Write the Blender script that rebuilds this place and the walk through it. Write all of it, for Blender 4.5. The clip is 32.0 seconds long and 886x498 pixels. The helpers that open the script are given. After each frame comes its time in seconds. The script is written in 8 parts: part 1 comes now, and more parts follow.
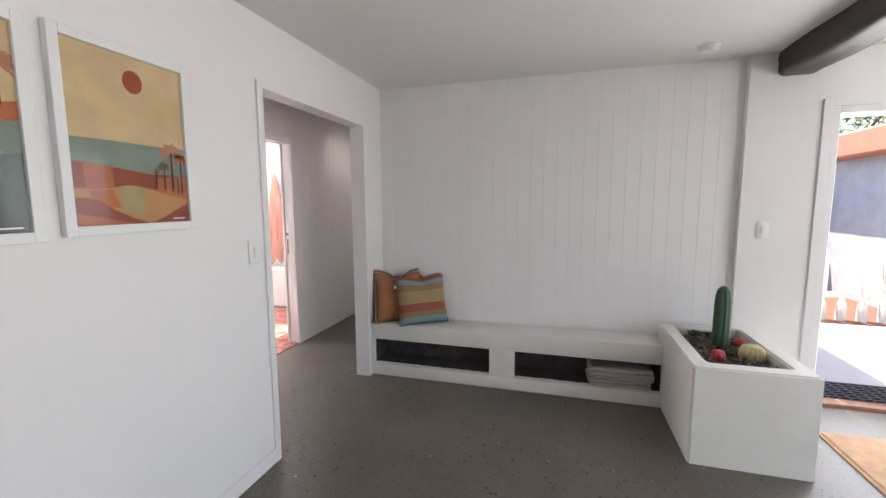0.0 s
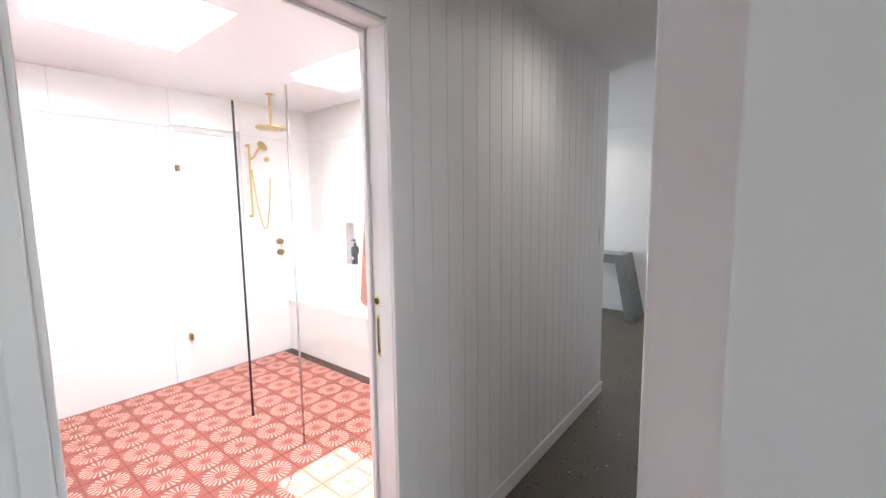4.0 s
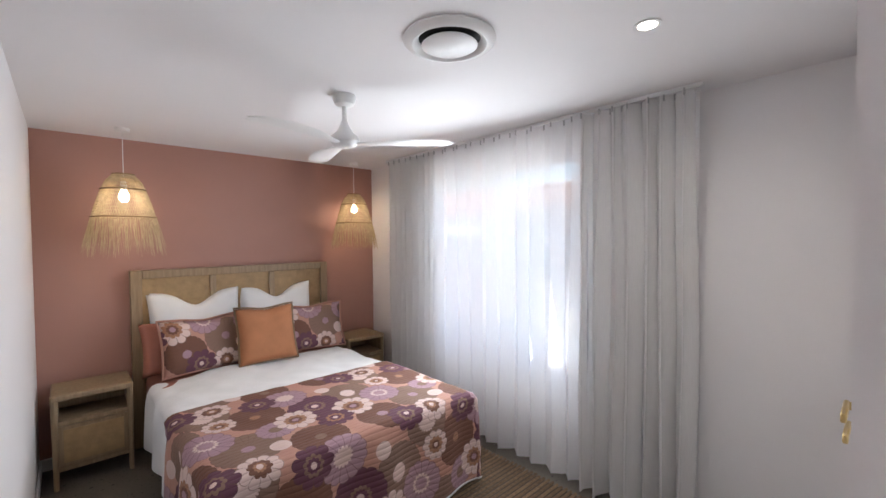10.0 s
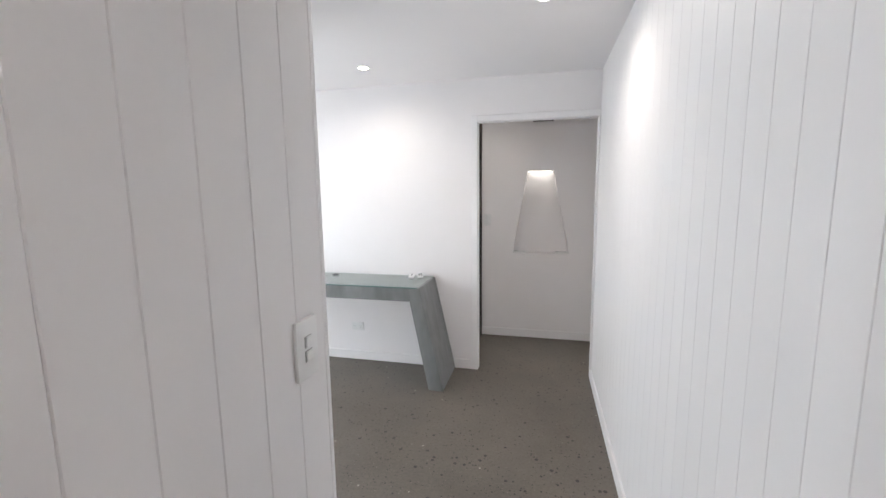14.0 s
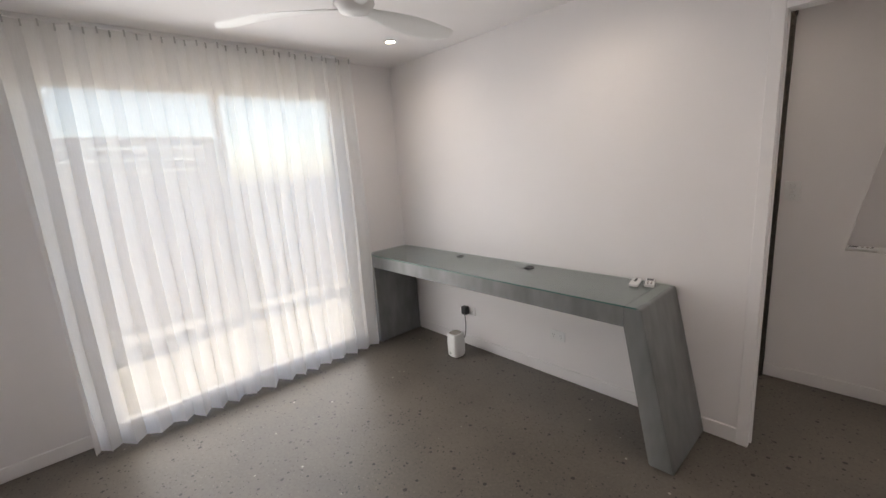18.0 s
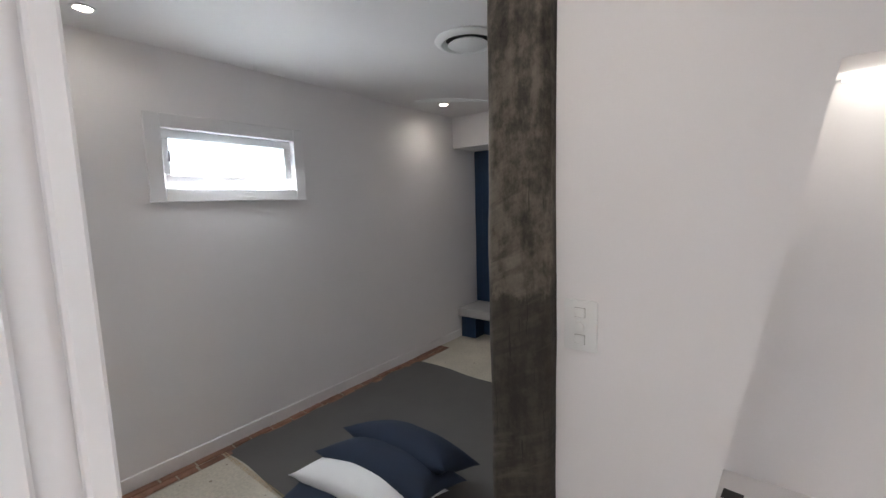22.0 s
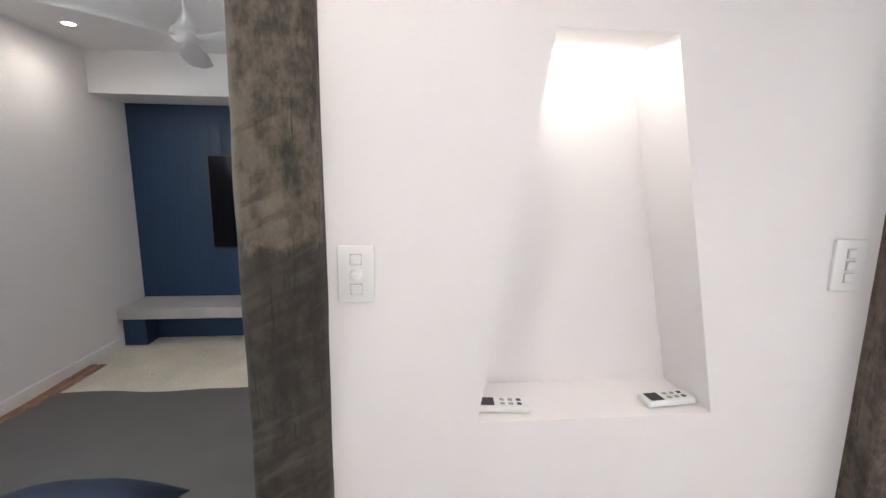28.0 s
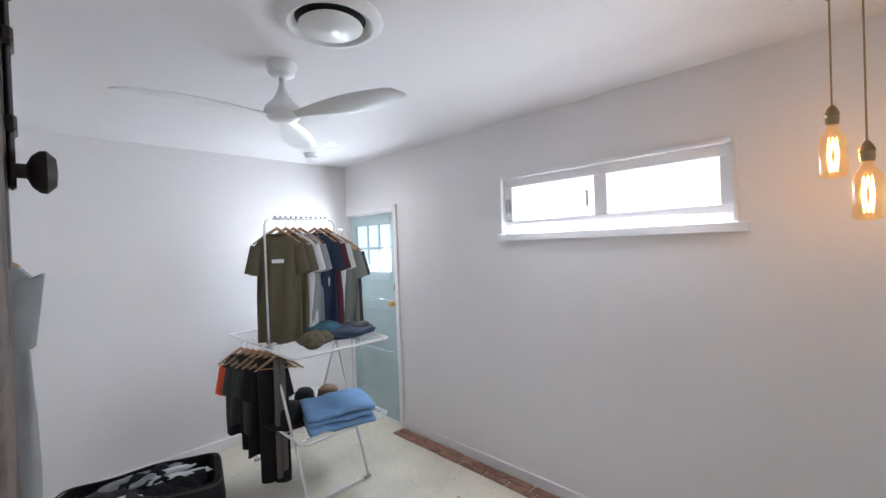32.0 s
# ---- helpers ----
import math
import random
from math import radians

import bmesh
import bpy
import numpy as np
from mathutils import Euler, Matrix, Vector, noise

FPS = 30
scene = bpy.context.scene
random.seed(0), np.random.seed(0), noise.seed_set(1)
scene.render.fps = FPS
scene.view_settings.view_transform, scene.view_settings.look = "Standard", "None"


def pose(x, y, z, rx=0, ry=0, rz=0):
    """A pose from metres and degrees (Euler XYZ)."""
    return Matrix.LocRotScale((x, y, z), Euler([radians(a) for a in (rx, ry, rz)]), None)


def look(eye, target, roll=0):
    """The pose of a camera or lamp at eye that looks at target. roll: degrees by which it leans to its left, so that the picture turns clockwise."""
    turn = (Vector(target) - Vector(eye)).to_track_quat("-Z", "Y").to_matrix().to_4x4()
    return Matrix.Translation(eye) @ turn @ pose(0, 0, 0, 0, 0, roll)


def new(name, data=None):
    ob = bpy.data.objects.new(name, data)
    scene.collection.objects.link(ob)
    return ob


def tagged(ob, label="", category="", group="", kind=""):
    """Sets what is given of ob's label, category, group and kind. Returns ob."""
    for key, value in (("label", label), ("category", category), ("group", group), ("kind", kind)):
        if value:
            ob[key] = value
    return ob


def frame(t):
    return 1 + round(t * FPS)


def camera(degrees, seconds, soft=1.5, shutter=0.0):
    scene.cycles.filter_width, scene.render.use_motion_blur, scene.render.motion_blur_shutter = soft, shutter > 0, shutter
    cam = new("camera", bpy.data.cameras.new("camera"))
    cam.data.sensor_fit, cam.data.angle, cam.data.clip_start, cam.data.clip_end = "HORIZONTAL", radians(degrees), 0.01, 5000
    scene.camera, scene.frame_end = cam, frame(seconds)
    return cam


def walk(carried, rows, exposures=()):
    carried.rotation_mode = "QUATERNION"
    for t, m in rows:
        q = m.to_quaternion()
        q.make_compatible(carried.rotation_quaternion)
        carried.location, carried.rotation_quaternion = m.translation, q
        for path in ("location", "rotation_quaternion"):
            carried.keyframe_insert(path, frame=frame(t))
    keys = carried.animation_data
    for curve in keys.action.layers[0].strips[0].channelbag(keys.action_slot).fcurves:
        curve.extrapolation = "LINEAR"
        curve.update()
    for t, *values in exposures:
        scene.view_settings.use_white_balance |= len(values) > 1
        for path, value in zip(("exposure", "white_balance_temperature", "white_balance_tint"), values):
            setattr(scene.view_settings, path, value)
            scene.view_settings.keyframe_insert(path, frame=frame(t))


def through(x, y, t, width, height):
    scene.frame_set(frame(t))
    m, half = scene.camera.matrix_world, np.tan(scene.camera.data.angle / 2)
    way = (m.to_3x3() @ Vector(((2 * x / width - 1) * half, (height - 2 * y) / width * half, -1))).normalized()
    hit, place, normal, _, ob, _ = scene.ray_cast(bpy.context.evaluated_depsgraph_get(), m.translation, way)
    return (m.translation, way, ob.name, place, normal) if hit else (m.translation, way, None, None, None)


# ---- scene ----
cam = camera(94.3, 32.0, 1.5, 0.0)
PATH = [
    (0, (1.781, -3.326, 1.449), (1.232, -1.416, 1.223), -0.29),
    (0.2, (1.739, -3.148, 1.459), (1.081, -1.274, 1.228), -0.39),
    (0.4, (1.694, -2.972, 1.467), (0.929, -1.139, 1.231), -0.46),
    (0.6, (1.634, -2.799, 1.469), (0.762, -1.015, 1.230), -0.53),
    (0.8, (1.558, -2.631, 1.465), (0.581, -0.903, 1.225), -0.58),
    (1, (1.481, -2.468, 1.459), (0.405, -0.799, 1.218), -0.60),
    (1.2, (1.412, -2.309, 1.452), (0.243, -0.704, 1.212), -0.58),
    (1.4, (1.344, -2.156, 1.445), (0.091, -0.615, 1.207), -0.53),
    (1.6, (1.274, -2.011, 1.442), (-0.052, -0.533, 1.205), -0.48),
    (1.8, (1.203, -1.876, 1.443), (-0.185, -0.455, 1.208), -0.45),
    (2, (1.124, -1.741, 1.444), (-0.320, -0.376, 1.211), -0.30),
    (2.2, (1.032, -1.596, 1.444), (-0.476, -0.303, 1.214), 0.15),
    (2.5, (0.884, -1.399, 1.445), (-0.667, -0.158, 1.218), 0.70),
    (4.5, (-0.065, -0.507, 1.486), (-0.967, 1.263, 1.255), -1.17),
    (4.8, (-0.203, -0.378, 1.493), (-0.784, 1.521, 1.255), -1.26),
    (5, (-0.267, -0.296, 1.494), (-0.577, 1.665, 1.252), -1.22),
    (5.2, (-0.290, -0.221, 1.492), (-0.356, 1.763, 1.247), -1.10),
    (5.4, (-0.287, -0.149, 1.488), (-0.116, 1.828, 1.242), -0.97),
    (5.6, (-0.276, -0.080, 1.487), (0.126, 1.864, 1.239), -0.83),
    (5.8, (-0.257, -0.013, 1.488), (0.366, 1.871, 1.239), -0.69),
    (6, (-0.236, 0.060, 1.491), (0.586, 1.865, 1.241), -0.62),
    (6.2, (-0.221, 0.146, 1.498), (0.775, 1.861, 1.246), -0.60),
    (6.4, (-0.204, 0.235, 1.507), (0.939, 1.857, 1.253), -0.66),
    (6.6, (-0.170, 0.311, 1.514), (1.088, 1.845, 1.256), -0.75),
    (6.8, (-0.119, 0.374, 1.518), (1.224, 1.833, 1.257), -0.89),
    (7, (-0.068, 0.434, 1.520), (1.337, 1.832, 1.255), -0.99),
    (7.2, (-0.029, 0.495, 1.518), (1.420, 1.847, 1.249), -1.02),
    (7.4, (0.007, 0.556, 1.514), (1.482, 1.880, 1.244), -1.00),
    (7.6, (0.043, 0.623, 1.513), (1.526, 1.937, 1.246), -0.99),
    (7.8, (0.080, 0.694, 1.513), (1.555, 2.020, 1.255), -1.01),
    (8, (0.121, 0.756, 1.516), (1.577, 2.105, 1.275), -0.98),
    (8.2, (0.169, 0.798, 1.521), (1.599, 2.180, 1.308), -0.94),
    (8.4, (0.219, 0.827, 1.530), (1.616, 2.248, 1.352), -0.86),
    (8.6, (0.262, 0.849, 1.548), (1.626, 2.305, 1.411), -0.74),
    (8.8, (0.298, 0.861, 1.574), (1.630, 2.351, 1.483), -0.56),
    (9, (0.325, 0.868, 1.600), (1.630, 2.383, 1.554), -0.40),
    (9.2, (0.341, 0.870, 1.621), (1.629, 2.400, 1.623), -0.23),
    (9.4, (0.347, 0.868, 1.636), (1.628, 2.403, 1.677), -0.11),
    (9.6, (0.344, 0.868, 1.638), (1.635, 2.395, 1.679), -0.14),
    (9.8, (0.332, 0.871, 1.626), (1.652, 2.373, 1.631), -0.33),
    (10, (0.306, 0.868, 1.608), (1.660, 2.339, 1.558), -0.60),
    (10.2, (0.260, 0.855, 1.586), (1.651, 2.288, 1.468), -0.97),
    (10.4, (0.203, 0.834, 1.561), (1.626, 2.227, 1.367), -1.35),
    (10.6, (0.145, 0.801, 1.538), (1.585, 2.165, 1.274), -1.58),
    (10.8, (0.086, 0.756, 1.518), (1.528, 2.103, 1.189), -1.67),
    (11, (0.026, 0.714, 1.501), (1.445, 2.070, 1.119), -1.70),
    (11.2, (-0.036, 0.685, 1.489), (1.325, 2.088, 1.068), -1.78),
    (11.4, (-0.098, 0.664, 1.483), (1.177, 2.139, 1.036), -1.79),
    (11.6, (-0.155, 0.646, 1.483), (1.009, 2.207, 1.027), -1.51),
    (11.8, (-0.206, 0.630, 1.490), (0.818, 2.289, 1.042), -0.93),
    (12, (-0.251, 0.635, 1.502), (0.622, 2.381, 1.069), -0.40),
    (12.2, (-0.291, 0.667, 1.524), (0.438, 2.482, 1.105), -0.06),
    (12.4, (-0.323, 0.722, 1.548), (0.262, 2.592, 1.145), 0.16),
    (12.6, (-0.347, 0.800, 1.553), (0.102, 2.712, 1.174), 0.18),
    (12.8, (-0.361, 0.901, 1.540), (-0.043, 2.844, 1.193), 0.00),
    (13, (-0.365, 1.013, 1.527), (-0.177, 2.979, 1.208), -0.18),
    (13.2, (-0.354, 1.133, 1.523), (-0.298, 3.109, 1.223), -0.33),
    (13.4, (-0.336, 1.260, 1.522), (-0.415, 3.238, 1.236), -0.44),
    (13.6, (-0.334, 1.389, 1.519), (-0.543, 3.359, 1.242), -0.53),
    (13.8, (-0.347, 1.520, 1.516), (-0.682, 3.473, 1.243), -0.62),
    (14, (-0.363, 1.649, 1.513), (-0.830, 3.575, 1.242), -0.71),
    (14.2, (-0.379, 1.771, 1.512), (-0.987, 3.657, 1.243), -0.81),
    (14.4, (-0.395, 1.889, 1.512), (-1.149, 3.722, 1.244), -0.93),
    (14.6, (-0.404, 2.005, 1.507), (-1.299, 3.774, 1.247), -1.07),
    (14.8, (-0.407, 2.117, 1.496), (-1.437, 3.813, 1.250), -1.21),
    (15, (-0.419, 2.223, 1.497), (-1.576, 3.838, 1.266), -1.38),
    (15.2, (-0.453, 2.328, 1.528), (-1.734, 3.848, 1.311), -1.68),
    (15.5, (-0.504, 2.443, 1.579), (-1.919, 3.842, 1.374), -2.09),
    (17.5, (-0.545, 2.607, 1.596), (-2.169, 3.744, 1.327), -3.50),
    (17.8, (-0.527, 2.617, 1.560), (-2.074, 3.834, 1.207), -3.89),
    (18, (-0.512, 2.643, 1.534), (-1.963, 3.959, 1.132), -4.05),
    (18.2, (-0.502, 2.697, 1.519), (-1.839, 4.128, 1.117), -3.74),
    (18.4, (-0.491, 2.778, 1.515), (-1.693, 4.331, 1.135), -3.33),
    (18.6, (-0.471, 2.889, 1.522), (-1.530, 4.547, 1.162), -2.93),
    (18.8, (-0.440, 3.031, 1.540), (-1.352, 4.778, 1.199), -2.54),
    (19, (-0.423, 3.183, 1.554), (-1.184, 5.004, 1.234), -2.21),
    (19.2, (-0.436, 3.335, 1.553), (-1.039, 5.218, 1.256), -1.92),
    (19.4, (-0.460, 3.487, 1.546), (-0.912, 5.416, 1.273), -1.72),
    (19.6, (-0.459, 3.629, 1.550), (-0.802, 5.582, 1.287), -1.55),
    (19.8, (-0.433, 3.760, 1.566), (-0.710, 5.722, 1.300), -1.41),
    (20, (-0.414, 3.889, 1.581), (-0.646, 5.858, 1.312), -1.34),
    (20.2, (-0.428, 4.026, 1.588), (-0.610, 6.001, 1.328), -1.19),
    (20.4, (-0.451, 4.164, 1.589), (-0.609, 6.143, 1.344), -1.07),
    (20.6, (-0.467, 4.298, 1.578), (-0.661, 6.276, 1.350), -0.91),
    (20.8, (-0.478, 4.430, 1.553), (-0.763, 6.398, 1.348), -0.68),
    (21, (-0.486, 4.549, 1.531), (-0.902, 6.496, 1.340), -0.64),
    (21.2, (-0.492, 4.648, 1.526), (-1.073, 6.551, 1.325), -1.02),
    (21.4, (-0.501, 4.734, 1.528), (-1.264, 6.570, 1.307), -1.51),
    (21.6, (-0.522, 4.823, 1.527), (-1.455, 6.577, 1.295), -1.71),
    (21.8, (-0.555, 4.914, 1.524), (-1.647, 6.573, 1.289), -1.60),
    (22, (-0.601, 4.995, 1.516), (-1.822, 6.563, 1.289), -1.65),
    (22.2, (-0.665, 5.058, 1.504), (-1.976, 6.555, 1.299), -2.10),
    (22.4, (-0.740, 5.109, 1.490), (-2.114, 6.551, 1.314), -2.72),
    (22.6, (-0.817, 5.148, 1.488), (-2.236, 6.548, 1.324), -2.97),
    (22.8, (-0.898, 5.174, 1.498), (-2.344, 6.546, 1.331), -2.86),
    (23, (-0.969, 5.195, 1.509), (-2.422, 6.559, 1.333), -2.61),
    (23.2, (-1.019, 5.214, 1.517), (-2.454, 6.594, 1.328), -2.19),
    (23.4, (-1.058, 5.229, 1.525), (-2.458, 6.642, 1.321), -1.71),
    (23.6, (-1.095, 5.236, 1.530), (-2.453, 6.689, 1.318), -1.37),
    (23.8, (-1.130, 5.237, 1.533), (-2.438, 6.735, 1.320), -1.17),
    (24, (-1.162, 5.241, 1.537), (-2.417, 6.784, 1.329), -0.99),
    (24.2, (-1.194, 5.257, 1.546), (-2.394, 6.845, 1.357), -0.76),
    (24.5, (-1.224, 5.278, 1.555), (-2.363, 6.912, 1.383), -0.52),
    (26.5, (-1.147, 5.204, 1.480), (-2.242, 6.814, 1.024), -0.37),
    (26.8, (-1.095, 5.146, 1.451), (-2.059, 6.825, 0.949), -0.19),
    (27, (-1.047, 5.111, 1.433), (-1.863, 6.865, 0.928), -0.02),
    (27.2, (-1.000, 5.093, 1.425), (-1.646, 6.925, 0.946), 0.12),
    (27.4, (-0.953, 5.088, 1.413), (-1.418, 6.985, 0.983), 0.82),
    (27.6, (-0.904, 5.081, 1.409), (-1.165, 7.027, 1.026), 0.99),
    (27.8, (-0.855, 5.071, 1.413), (-0.894, 7.040, 1.066), 0.60),
    (28, (-0.813, 5.061, 1.414), (-0.632, 7.028, 1.101), 0.63),
    (28.2, (-0.783, 5.042, 1.419), (-0.365, 6.975, 1.123), 0.48),
    (28.4, (-0.757, 5.022, 1.431), (-0.097, 6.887, 1.137), 0.18),
    (28.6, (-0.710, 5.015, 1.439), (0.169, 6.789, 1.155), 0.16),
    (28.8, (-0.643, 5.021, 1.444), (0.432, 6.686, 1.175), 0.41),
    (29, (-0.565, 5.035, 1.449), (0.683, 6.577, 1.195), 0.68),
    (29.2, (-0.478, 5.053, 1.457), (0.921, 6.461, 1.215), 0.95),
    (29.4, (-0.387, 5.078, 1.466), (1.141, 6.347, 1.235), 1.13),
    (29.6, (-0.306, 5.118, 1.477), (1.330, 6.246, 1.254), 0.97),
    (29.8, (-0.236, 5.174, 1.488), (1.491, 6.160, 1.273), 0.49),
    (30, (-0.166, 5.221, 1.498), (1.622, 6.093, 1.289), -0.11),
    (30.2, (-0.091, 5.245, 1.504), (1.731, 6.045, 1.299), -0.76),
    (30.4, (-0.015, 5.261, 1.507), (1.821, 6.029, 1.308), -1.43),
    (30.6, (0.060, 5.286, 1.510), (1.891, 6.066, 1.316), -1.91),
    (30.8, (0.135, 5.321, 1.513), (1.941, 6.158, 1.325), -2.20),
    (31, (0.201, 5.356, 1.519), (1.968, 6.276, 1.340), -2.39),
    (31.2, (0.251, 5.394, 1.531), (1.962, 6.416, 1.366), -2.55),
    (31.4, (0.293, 5.427, 1.546), (1.932, 6.564, 1.401), -2.60),
    (31.6, (0.333, 5.446, 1.560), (1.900, 6.684, 1.447), -2.53),
    (31.8, (0.370, 5.451, 1.574), (1.867, 6.776, 1.506), -2.34),
    (32, (0.409, 5.451, 1.587), (1.829, 6.860, 1.568), -2.09),

]
# seconds, stops, kelvin, tint
EXPOSURES = [(0.0, 1.95, 6600, 12), (2.0, 1.95, 6700, 14), (2.5, 1.9, 6650, 13), (5.0, 2.33, 6000, 4), (6.0, 2.5, 6000, 5), (7.0, 2.75, 6200, 7), (8.0, 2.68, 6200, 10), (9.0, 2.53, 6250, 10), (10.0, 2.48, 6300, 10), (11.0, 2.62, 6450, 6), (12.0, 2.62, 6250, 5), (12.5, 2.62, 6200, 7), (14.0, 2.65, 6300, 9), (15.0, 2.4, 6200, 9), (17.5, 1.65, 6750, 13), (19.0, 1.85, 7500, 15), (20.0, 2.08, 6500, 11), (21.0, 2.48, 6200, 10), (22.0, 2.85, 6300, 10), (23.0, 3.5, 6450, 10), (24.5, 4.02, 6600, 10), (26.5, 4.02, 6800, 10), (27.0, 3.85, 6700, 10), (28.0, 3.72, 6300, 10), (29.0, 3.0, 6100, 10), (30.0, 2.52, 5950, 10), (32.0, 2.2, 5900, 10)]
walk(cam, [(t, look(eye, target, roll)) for t, eye, target, roll in PATH], EXPOSURES)

# ---- world, sun, large lights ----
SUN_WAY = Vector((0.75, -0.75, -2.6)).normalized()
world = bpy.data.worlds.new("sky")
scene.world = world
world.use_nodes = True
wn = world.node_tree
sky = wn.nodes.new("ShaderNodeTexSky")
sky.sky_type, sky.sun_disc = "NISHITA", False
sky.sun_elevation = math.asin(-SUN_WAY.z)
sky.sun_rotation = math.atan2(-SUN_WAY.x, -SUN_WAY.y)
wn.links.new(sky.outputs[0], wn.nodes["Background"].inputs[0])
wn.nodes["Background"].inputs[1].default_value = 0.15

sun_data = bpy.data.lights.new("sun", "SUN")
sun_data.energy, sun_data.angle, sun_data.color = 5.0, radians(0.5), (1.0, 0.95, 0.87)
sun = new("sun", sun_data)
sun.matrix_world = look((0, 0, 20), Vector((0, 0, 20)) + SUN_WAY)


def area_lamp(name, eye, target, width, height, watts, colour=(1, 1, 1)):
    """A window's skylight: a soft rectangular lamp in an opening, or an added fill in front of it."""
    d = bpy.data.lights.new(name, "AREA")
    d.shape, d.size, d.size_y, d.energy, d.color = "RECTANGLE", width, height, watts, colour
    ob = new(name, d)
    ob.matrix_world = look(eye, target)
    return ob


DAY = (0.93, 0.97, 1.0)
# Living room: wide glazing behind the camera's start and the open door beside the planter.
area_lamp("daylight_living_glazing", (5.9, -3.2, 1.3), (0, -3.0, 1.2), 4.0, 2.0, 15, DAY)
area_lamp("daylight_living_door", (4.3, 0.04, 1.1), (3.8, -4, 0.9), 1.6, 1.9, 15, DAY)
# Bathroom and laundry windows, study sliding door, bedroom window, high windows of the two back rooms.
area_lamp("daylight_skylight_bath", (-2.315, -0.015, 2.75), (-2.3, 0, 0), 0.7, 0.6, 20, DAY)
area_lamp("daylight_skylight_shower", (-2.21, 1.265, 2.75), (-2.2, 1.25, 0), 0.65, 0.45, 13, DAY)
area_lamp("daylight_laundry_window", (-3.60, -1.74, 1.05), (0, -1.6, 1.0), 0.6, 1.8, 15, DAY)
# Added fill on the room side of the curtain, to brighten the study.
area_lamp("daylight_study_door", (-3.40, 3.5, 1.08), (0, 3.5, 0.95), 1.6, 2.0, 7, DAY)
area_lamp("daylight_study_glass", (-3.64, 3.5, 1.08), (0, 3.5, 1.08), 1.6, 2.0, 0.9, DAY)
# Likewise added before the sheer, so the bedroom brightens and the cloth does not.
area_lamp("daylight_bedroom_window", (2.56, 2.98, 1.40), (0, 2.4, 1.2), 1.4, 1.3, 5.4, DAY)
# Added behind the sheer, reaching below the sill, to whiten the hanging cloth.
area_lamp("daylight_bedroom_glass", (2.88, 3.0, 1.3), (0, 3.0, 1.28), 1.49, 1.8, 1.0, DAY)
area_lamp("daylight_media_window", (-3.362, 6.29, 1.80), (-1, 6.4, 1.2), 0.8, 0.33, 0.8, DAY)
# Second lamp added inside the wall face, lifting the media room's light.
area_lamp("daylight_media_room", (-3.22, 6.29, 1.78), (-1.2, 6.4, 0.35), 0.72, 0.26, 1.75, DAY)
area_lamp("daylight_dressing_window", (2.80, 6.48, 1.83), (0, 6.5, 1.2), 1.28, 0.36, 1.0, DAY)
# Second lamp added inside the wall face, lifting the dressing room's light.
area_lamp("daylight_dressing_room", (2.655, 6.48, 1.80), (0.6, 6.5, 0.35), 1.2, 0.28, 3.3, DAY)
area_lamp("daylight_dressing_door", (2.7, 8.68, 1.6), (0, 8.2, 1.0), 0.45, 0.4, 4.6, DAY)


def spot_lamp(name, x, y, z, watts, colour=(1.0, 0.91, 0.82), cone=160):
    d = bpy.data.lights.new(name, "SPOT")
    d.energy, d.color, d.spot_size, d.spot_blend, d.shadow_soft_size = watts, colour, radians(cone), 1.0, 0.035
    ob = new(name, d)
    ob.matrix_world = look((x, y, z), (x, y + 0.001, 0))
    return ob

# ---- materials ----
def material(name):
    m = bpy.data.materials.new(name)
    m.use_nodes = True
    return m, m.node_tree, m.node_tree.nodes["Principled BSDF"]


def node(tree, kind, *links, **values):
    """Add a node; links are (input, socket), values are attributes or, as in_<index>, input defaults."""
    n = tree.nodes.new("ShaderNode" + kind)
    for key, value in values.items():
        if key.startswith("in_"):
            n.inputs[int(key[3:])].default_value = value
        else:
            setattr(n, key, value)
    for slot, source in links:
        tree.links.new(source, n.inputs[slot])
    return n


def mixed(tree, fac, a, b, mode="MIX"):
    n = tree.nodes.new("ShaderNodeMix")
    n.data_type, n.blend_type = "RGBA", mode
    for slot, v in ((0, fac), (6, a), (7, b)):
        if isinstance(v, (int, float)):
            n.inputs[slot].default_value = v
        elif isinstance(v, tuple):
            n.inputs[slot].default_value = (*v, 1)
        else:
            tree.links.new(v, n.inputs[slot])
    return n.outputs[2]


def maths(tree, op, a, b=None, c=None):
    n = tree.nodes.new("ShaderNodeMath")
    n.operation = op
    for k, v in enumerate((a, b, c)):
        if v is None:
            continue
        if isinstance(v, (int, float)):
            n.inputs[k].default_value = v
        else:
            tree.links.new(v, n.inputs[k])
    return n.outputs[0]


def ramp(tree, fac, *stops, mode="LINEAR"):
    n = tree.nodes.new("ShaderNodeValToRGB")
    n.color_ramp.interpolation = mode
    e = n.color_ramp.elements
    while len(e) < len(stops):
        e.new(0.5)
    for k, (pos, col) in enumerate(stops):
        e[k].position, e[k].color = pos, (*col, 1)
    tree.links.new(fac, n.inputs[0])
    return n.outputs[0]


def coords(tree, kind="Object", scale=(1, 1, 1)):
    c = node(tree, "TexCoord")
    mp = node(tree, "Mapping", (0, c.outputs[kind]))
    mp.inputs["Scale"].default_value = scale
    return mp.outputs[0]


def noise_tex(tree, vec, scale, detail=4.0, rough=0.55):
    n = node(tree, "TexNoise", (0, vec))
    n.inputs["Scale"].default_value, n.inputs["Detail"].default_value, n.inputs["Roughness"].default_value = scale, detail, rough
    return n.outputs[0]


